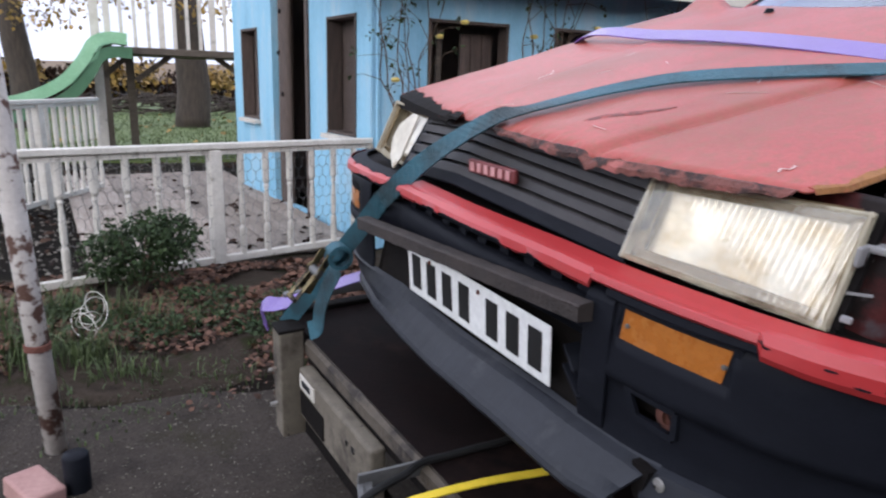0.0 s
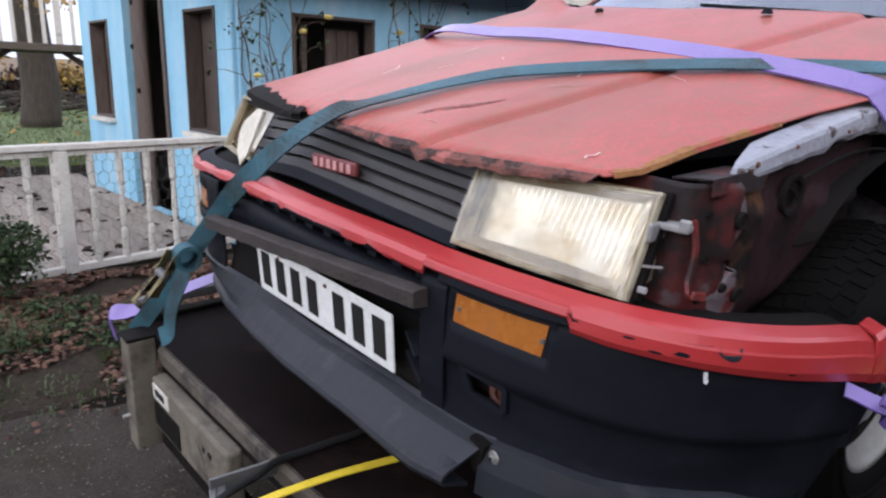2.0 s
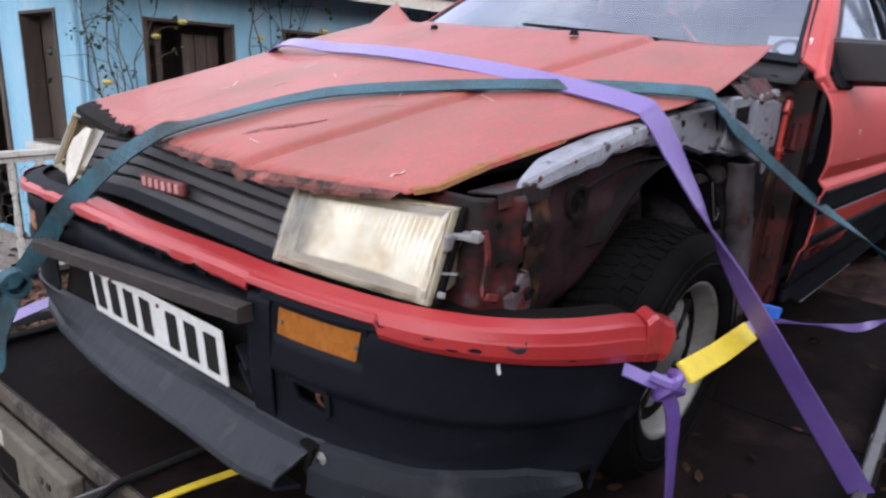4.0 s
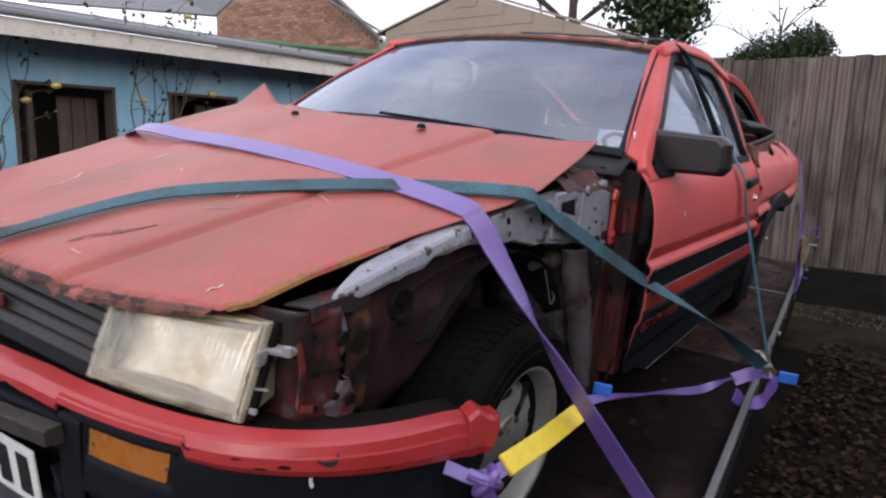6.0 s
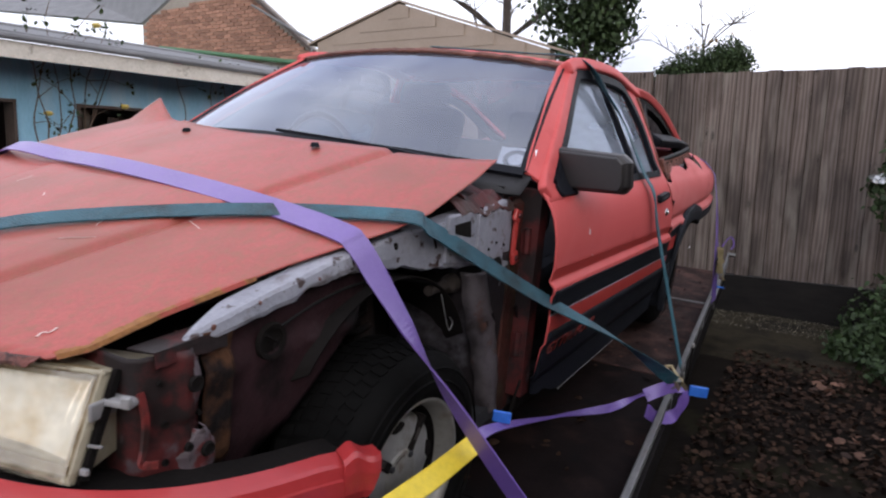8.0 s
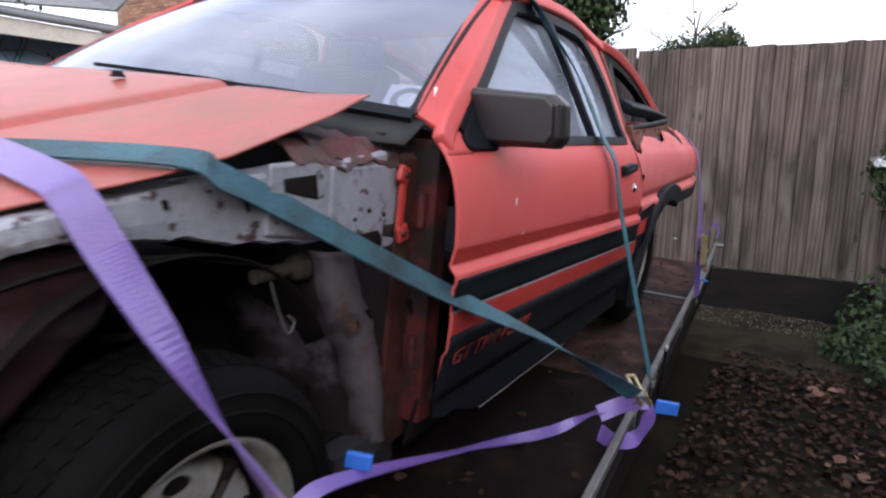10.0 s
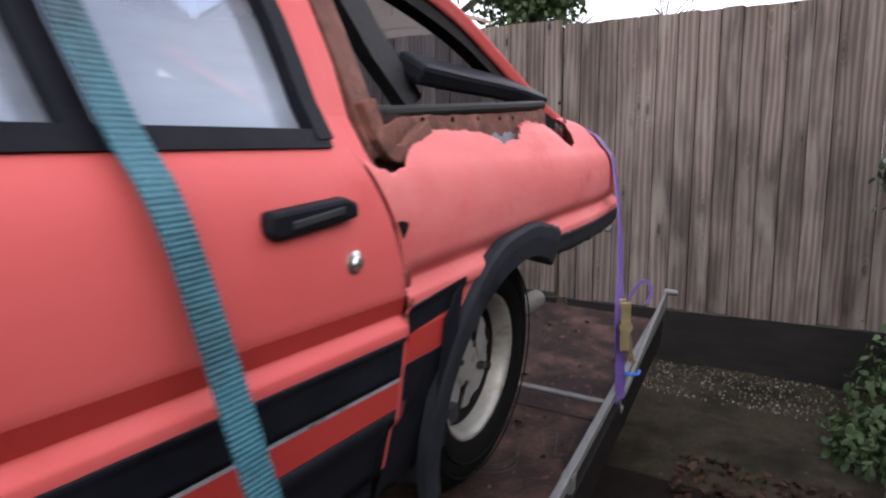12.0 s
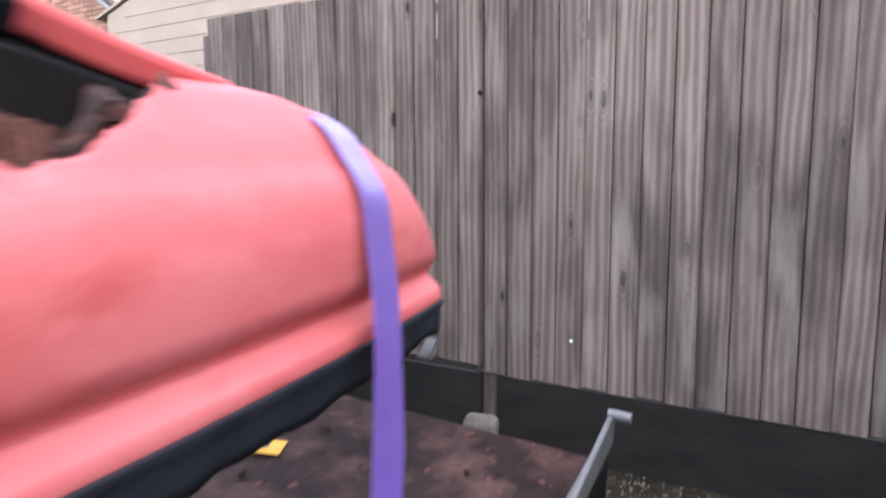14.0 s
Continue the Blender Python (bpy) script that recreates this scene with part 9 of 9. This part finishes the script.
pth = smooth_path([(-0.50, 0.05, 1.56), (-0.70, 0.05, 1.57), (-0.88, 0.02, 1.50), (-1.02, 0, 1.28), (-1.25, 0, 1.02), (-1.6, 0, 0.83), (-2.0, 0, 0.72), (-2.6, 0, 0.60), (-3.1, 0, 0.5)], 5)
part("chute", sweep(pth, 0.45, 0.03, (0.3, 0, 1)), M_GREENPLASTIC, SL)
for s in (-1, 1):
    part("chute_side", sweep([q + Vector((0, 0.23 * s, 0.05)) for q in pth], 0.14, 0.025, (0, 1, 0)), M_GREENPLASTIC, SL)
part("under_rib", sweep([q + Vector((0.05, -0.2, -0.12)) for q in pth], 0.14, 0.03, (0, 1, 0)), M_DARKGREEN, SL)


# ------------------------------------------------------------------ trees and hedges
def tree(name, label, base, h, r, lean, n_leaf, crown, size, material, seed, limbs=7):
    random.seed(seed)
    t = thing(name, label, "tree", pose(*base))
    pts = [Vector((lean * (i / 8) ** 1.3 + 0.06 * math.sin(i * 1.7), 0.05 * math.cos(i), h * i / 8)) for i in range(9)]
    part("trunk", tube(smooth_path(pts, 3), r, 14, taper=r * 0.35), M_BARK, t, "", True)
    for k in range(limbs):
        u = random.uniform(0.35, 0.95)
        p = pts[int(u * 8)]
        a = random.uniform(0, 6.28)
        L = h * random.uniform(0.25, 0.45)
        q = [p, p + Vector((math.cos(a) * L * 0.4, math.sin(a) * L * 0.4, L * 0.3)), p + Vector((math.cos(a) * L * 0.8, math.sin(a) * L * 0.8, L * random.uniform(0.2, 0.8)))]
        part("limb", tube(smooth_path(q, 4), r * 0.3, 8, taper=0.012), M_BARK, t)
        for _ in range(5):
            w = q[1].lerp(q[2], random.random())
            e = w + Vector((random.uniform(-1, 1), random.uniform(-1, 1), random.uniform(0, 1))) * L * 0.35
            part("twig", tube([w, w.lerp(e, 0.5) + Vector((0, 0, 0.05)), e], 0.012, 5, taper=0.004), M_BARK, t)
    if n_leaf:
        cards("crown", np.concatenate([blob(n_leaf, c, rr, 0.15) for c, rr in crown]), size, material, "", "", parent=t)
    return t


tree("oak_tree", "thick old trunk with thin autumn leaves beside the lawn", (-2.45, 15.2, 0), 7, 0.30, -0.1, 260, (((0.6, -1.2, 2.4), (1.0, 0.8, 0.5)), ((1.4, -0.6, 2.9), (1.1, 0.8, 0.6)), ((0.4, 0.5, 3.5), (1.6, 1, 0.8)), ((2.0, -1, 3.4), (1.2, 1, 0.6))), 0.10, M_AUTUMN, 21, 9)
tree("oak_tree", "dark gnarled trunk with yellow autumn leaves behind the climbing frame", (0.85, 15.5, 0), 7, 0.40, 0.25, 300, (((-1.2, -1, 2.9), (1.0, 0.8, 0.5)), ((0.5, -1.5, 2.7), (1.2, 0.8, 0.5)), ((1.6, -0.5, 3.1), (1.2, 0.8, 0.6)), ((0, 0, 4), (2.4, 1.5, 0.9))), 0.10, M_AUTUMN, 22, 10)
tree("ash_tree", "tall bare multi-stemmed tree behind the sheds", (14.0, 5.6, 0), 8, 0.16, 0.3, 0, (), 0.1, M_AUTUMN, 23, 16)
tree("ivy_tree", "ivy-clad dark green tree behind the fence", (13.2, 3.3, 0), 6, 0.18, 0.1, 1500, (((0, 0, 3.4), (0.8, 0.8, 1.2)), ((0.1, 0.4, 4.6), (0.9, 0.9, 1.0)), ((0, -0.5, 4.2), (0.6, 0.6, 0.9))), 0.13, M_LEAF, 24, 10)
tree("holly_bush", "dark evergreen bush rising over the fence", (14, 0.85, 0), 3.2, 0.10, 0.1, 6500, (((0, 0.25, 2.95), (0.7, 0.75, 0.62)), ((0, -0.3, 3.15), (0.55, 0.45, 0.55)), ((0, 0.75, 2.8), (0.55, 0.5, 0.5)), ((0, -0.1, 2.6), (0.7, 0.9, 0.5))), 0.06, M_LEAF, 25, 6)
tree("bare_bush", "pale bare twiggy tree behind the evergreen bush", (15.5, 1.3, 0), 4.3, 0.05, 0.0, 60, (((0, 0, 4.0), (0.9, 0.9, 0.6)),), 0.08, M_AUTUMN, 26, 14)
cards("hedge", np.concatenate([blob(260, (x, 24 + rng.uniform(-1, 1), rng.uniform(0.4, 1.0)), (1.1, 0.8, 0.7), 0.1) for x in np.arange(-9, 9, 0.9)]), 0.22, M_DEADLEAF, "brown and yellow wild hedge beyond the lawn", "hedge")
cards("hedge_yellow", np.concatenate([blob(120, (x, 22.5, 1.1), (0.7, 0.5, 0.6), 0.1) for x in (-4.5, -3.2, -0.9, 0.2, 2.0, 2.6)]), 0.2, M_AUTUMN, "yellowing bushes beyond the lawn", "bush")
BRU = thing("brush_pile", "heap of cut branches at the end of the lawn", "brushwood", pose(1.2, 20.5, 0))
for k in range(60):
    a, x = rng.uniform(-0.5, 0.5), rng.uniform(-3, 2.6)
    part("branch", tube([(x - 0.9, rng.uniform(-0.3, 0.3), rng.uniform(0.05, 0.5)), (x, rng.uniform(-0.3, 0.3), rng.uniform(0.15, 0.75)), (x + 0.9, rng.uniform(-0.3, 0.3), rng.uniform(0.05, 0.55))], 0.03, 5, taper=0.012), M_BARK, BRU)
tagged(part("far_hill", prism([(-120, -2), (-120, 2.5), (-60, 3.0), (-20, 2.6), (10, 3.2), (60, 3.8), (120, 3), (120, -2)], (119, 120), "y"), M_TANWALL, None), "hazy pale distant field edge", "backdrop", kind="structure")

# ------------------------------------------------------------------ buildings behind
SHED = thing("barn", "tan boarded gable end of a neighbouring barn", "building")
part("gable_wall", prism([(6.15, 0), (6.15, 3.10), (4.5, 3.58), (2.0, 2.76), (2.0, 0)], (8.22, 8.4), "x"), M_TANWALL, SHED)
for k in range(22):
    z = 0.16 * k
    a, b = 6.15, 2.0
    if z > 2.5:
        b = lerp(z + 0.15, [(2.76, 2.0), (3.58, 4.5)])
        a = lerp(z + 0.15, [(3.10, 6.15), (3.58, 4.5)])
    if a - b > 0.2:
        part("clapboard", boxes(((8.205, (a + b) / 2, z + 0.07), (0.02, a - b - 0.06, 0.15), (0, -4, 0))), M_TANWALL, SHED)
part("roof", sweep([(8.30, 6.35, 3.08), (8.30, 4.5, 3.62), (8.30, 1.7, 2.70)], 0.22, 0.03, (0, 0, 1)), M_TANWALL, SHED, "thin grey verge")
HOU = thing("house", "old brick house gable with slate roof beyond the playhouse", "house")
gab = [(13.4, 0), (13.4, 4.24), (12.1, 4.8), (10.9, 5.5), (9.36, 4.37), (7.9, 3.30), (7.9, 0)]
WALL = part("gable_wall", prism(gab, (10.02, 10.3), "x"), M_MORTAR, HOU)
part("slate_roof", grid([[(10.0, 13.4, 4.24), (10.0, 12.1, 4.82), (10.0, 10.9, 5.55)], [(10.0, 24, 5.6), (13, 24, 7.2), (16, 24, 8.5)]]), M_FELT, HOU, "dark slate roof slope", solid=0.06)
part("verge", sweep([(9.95, 10.9, 5.55), (9.95, 7.8, 3.28)], 0.12, 0.06, (0, 0.6, 1)), M_BROWNWOOD, HOU)
part("gutter", tube([(9.9, 12.6, 3.62), (9.9, 7.7, 3.02)], 0.05, 8), M_DARKGREEN, HOU, "green gutter board")
part("vent_pipe", tube([(9.9, 10.0, 4.6), (9.9, 10.0, 5.3)], 0.05, 8), M_DARK, HOU)
part("cable", tube([(9.8, 9.4, 4.3), (9.0, 7.0, 3.3), (8.9, 6.9, 2.6)], 0.025, 6), M_STEEL, HOU)
bm = boxes(((0, 0, 0), (0.03, 0.215, 0.068)))
me = bpy.data.meshes.new("brick")
bm.to_mesh(me)
bm.free()
me.materials.append(M_BRICK)
count = 0
for r in range(40):
    z = 3.06 + 0.078 * r
    for k in range(30):
        y = 8.0 + 0.228 * k + (0.114 if r % 2 else 0)
        top = lerp(y, [(7.9, 3.30), (9.36, 4.37), (10.9, 5.5), (12.1, 4.8), (13.4, 4.24)])
        if y < 13.3 and z < min(top - 0.05, 4.75) and z > 3.02 + (y - 8) * 0.12 and count < 298:
            ob = new("brick", me)
            ob.parent = WALL
            ob.location = (10.012 + random.uniform(-0.004, 0.004), y, z)
            count += 1


# hedge along the near side, known from reflections; set near and tall for shade
cards("hedge_side", np.concatenate([blob(520, (x, -5.2 + rng.uniform(-0.3, 0.3), rng.uniform(0.5, 2.7)), (0.9, 0.7, 0.9), 0.1) for x in np.arange(-6, 13, 0.55)]), 0.2, M_LEAF, "tall dark green hedge along the yard", "hedge")
# solid box added inside the hedge to block low skylight
tagged(part("hedge_core", boxes(((3.5, -5.5, 1.5), (20, 0.9, 3.0))), M_DARK, None), "unseen solid box in the hedge that blocks light", "hedge", kind="structure")
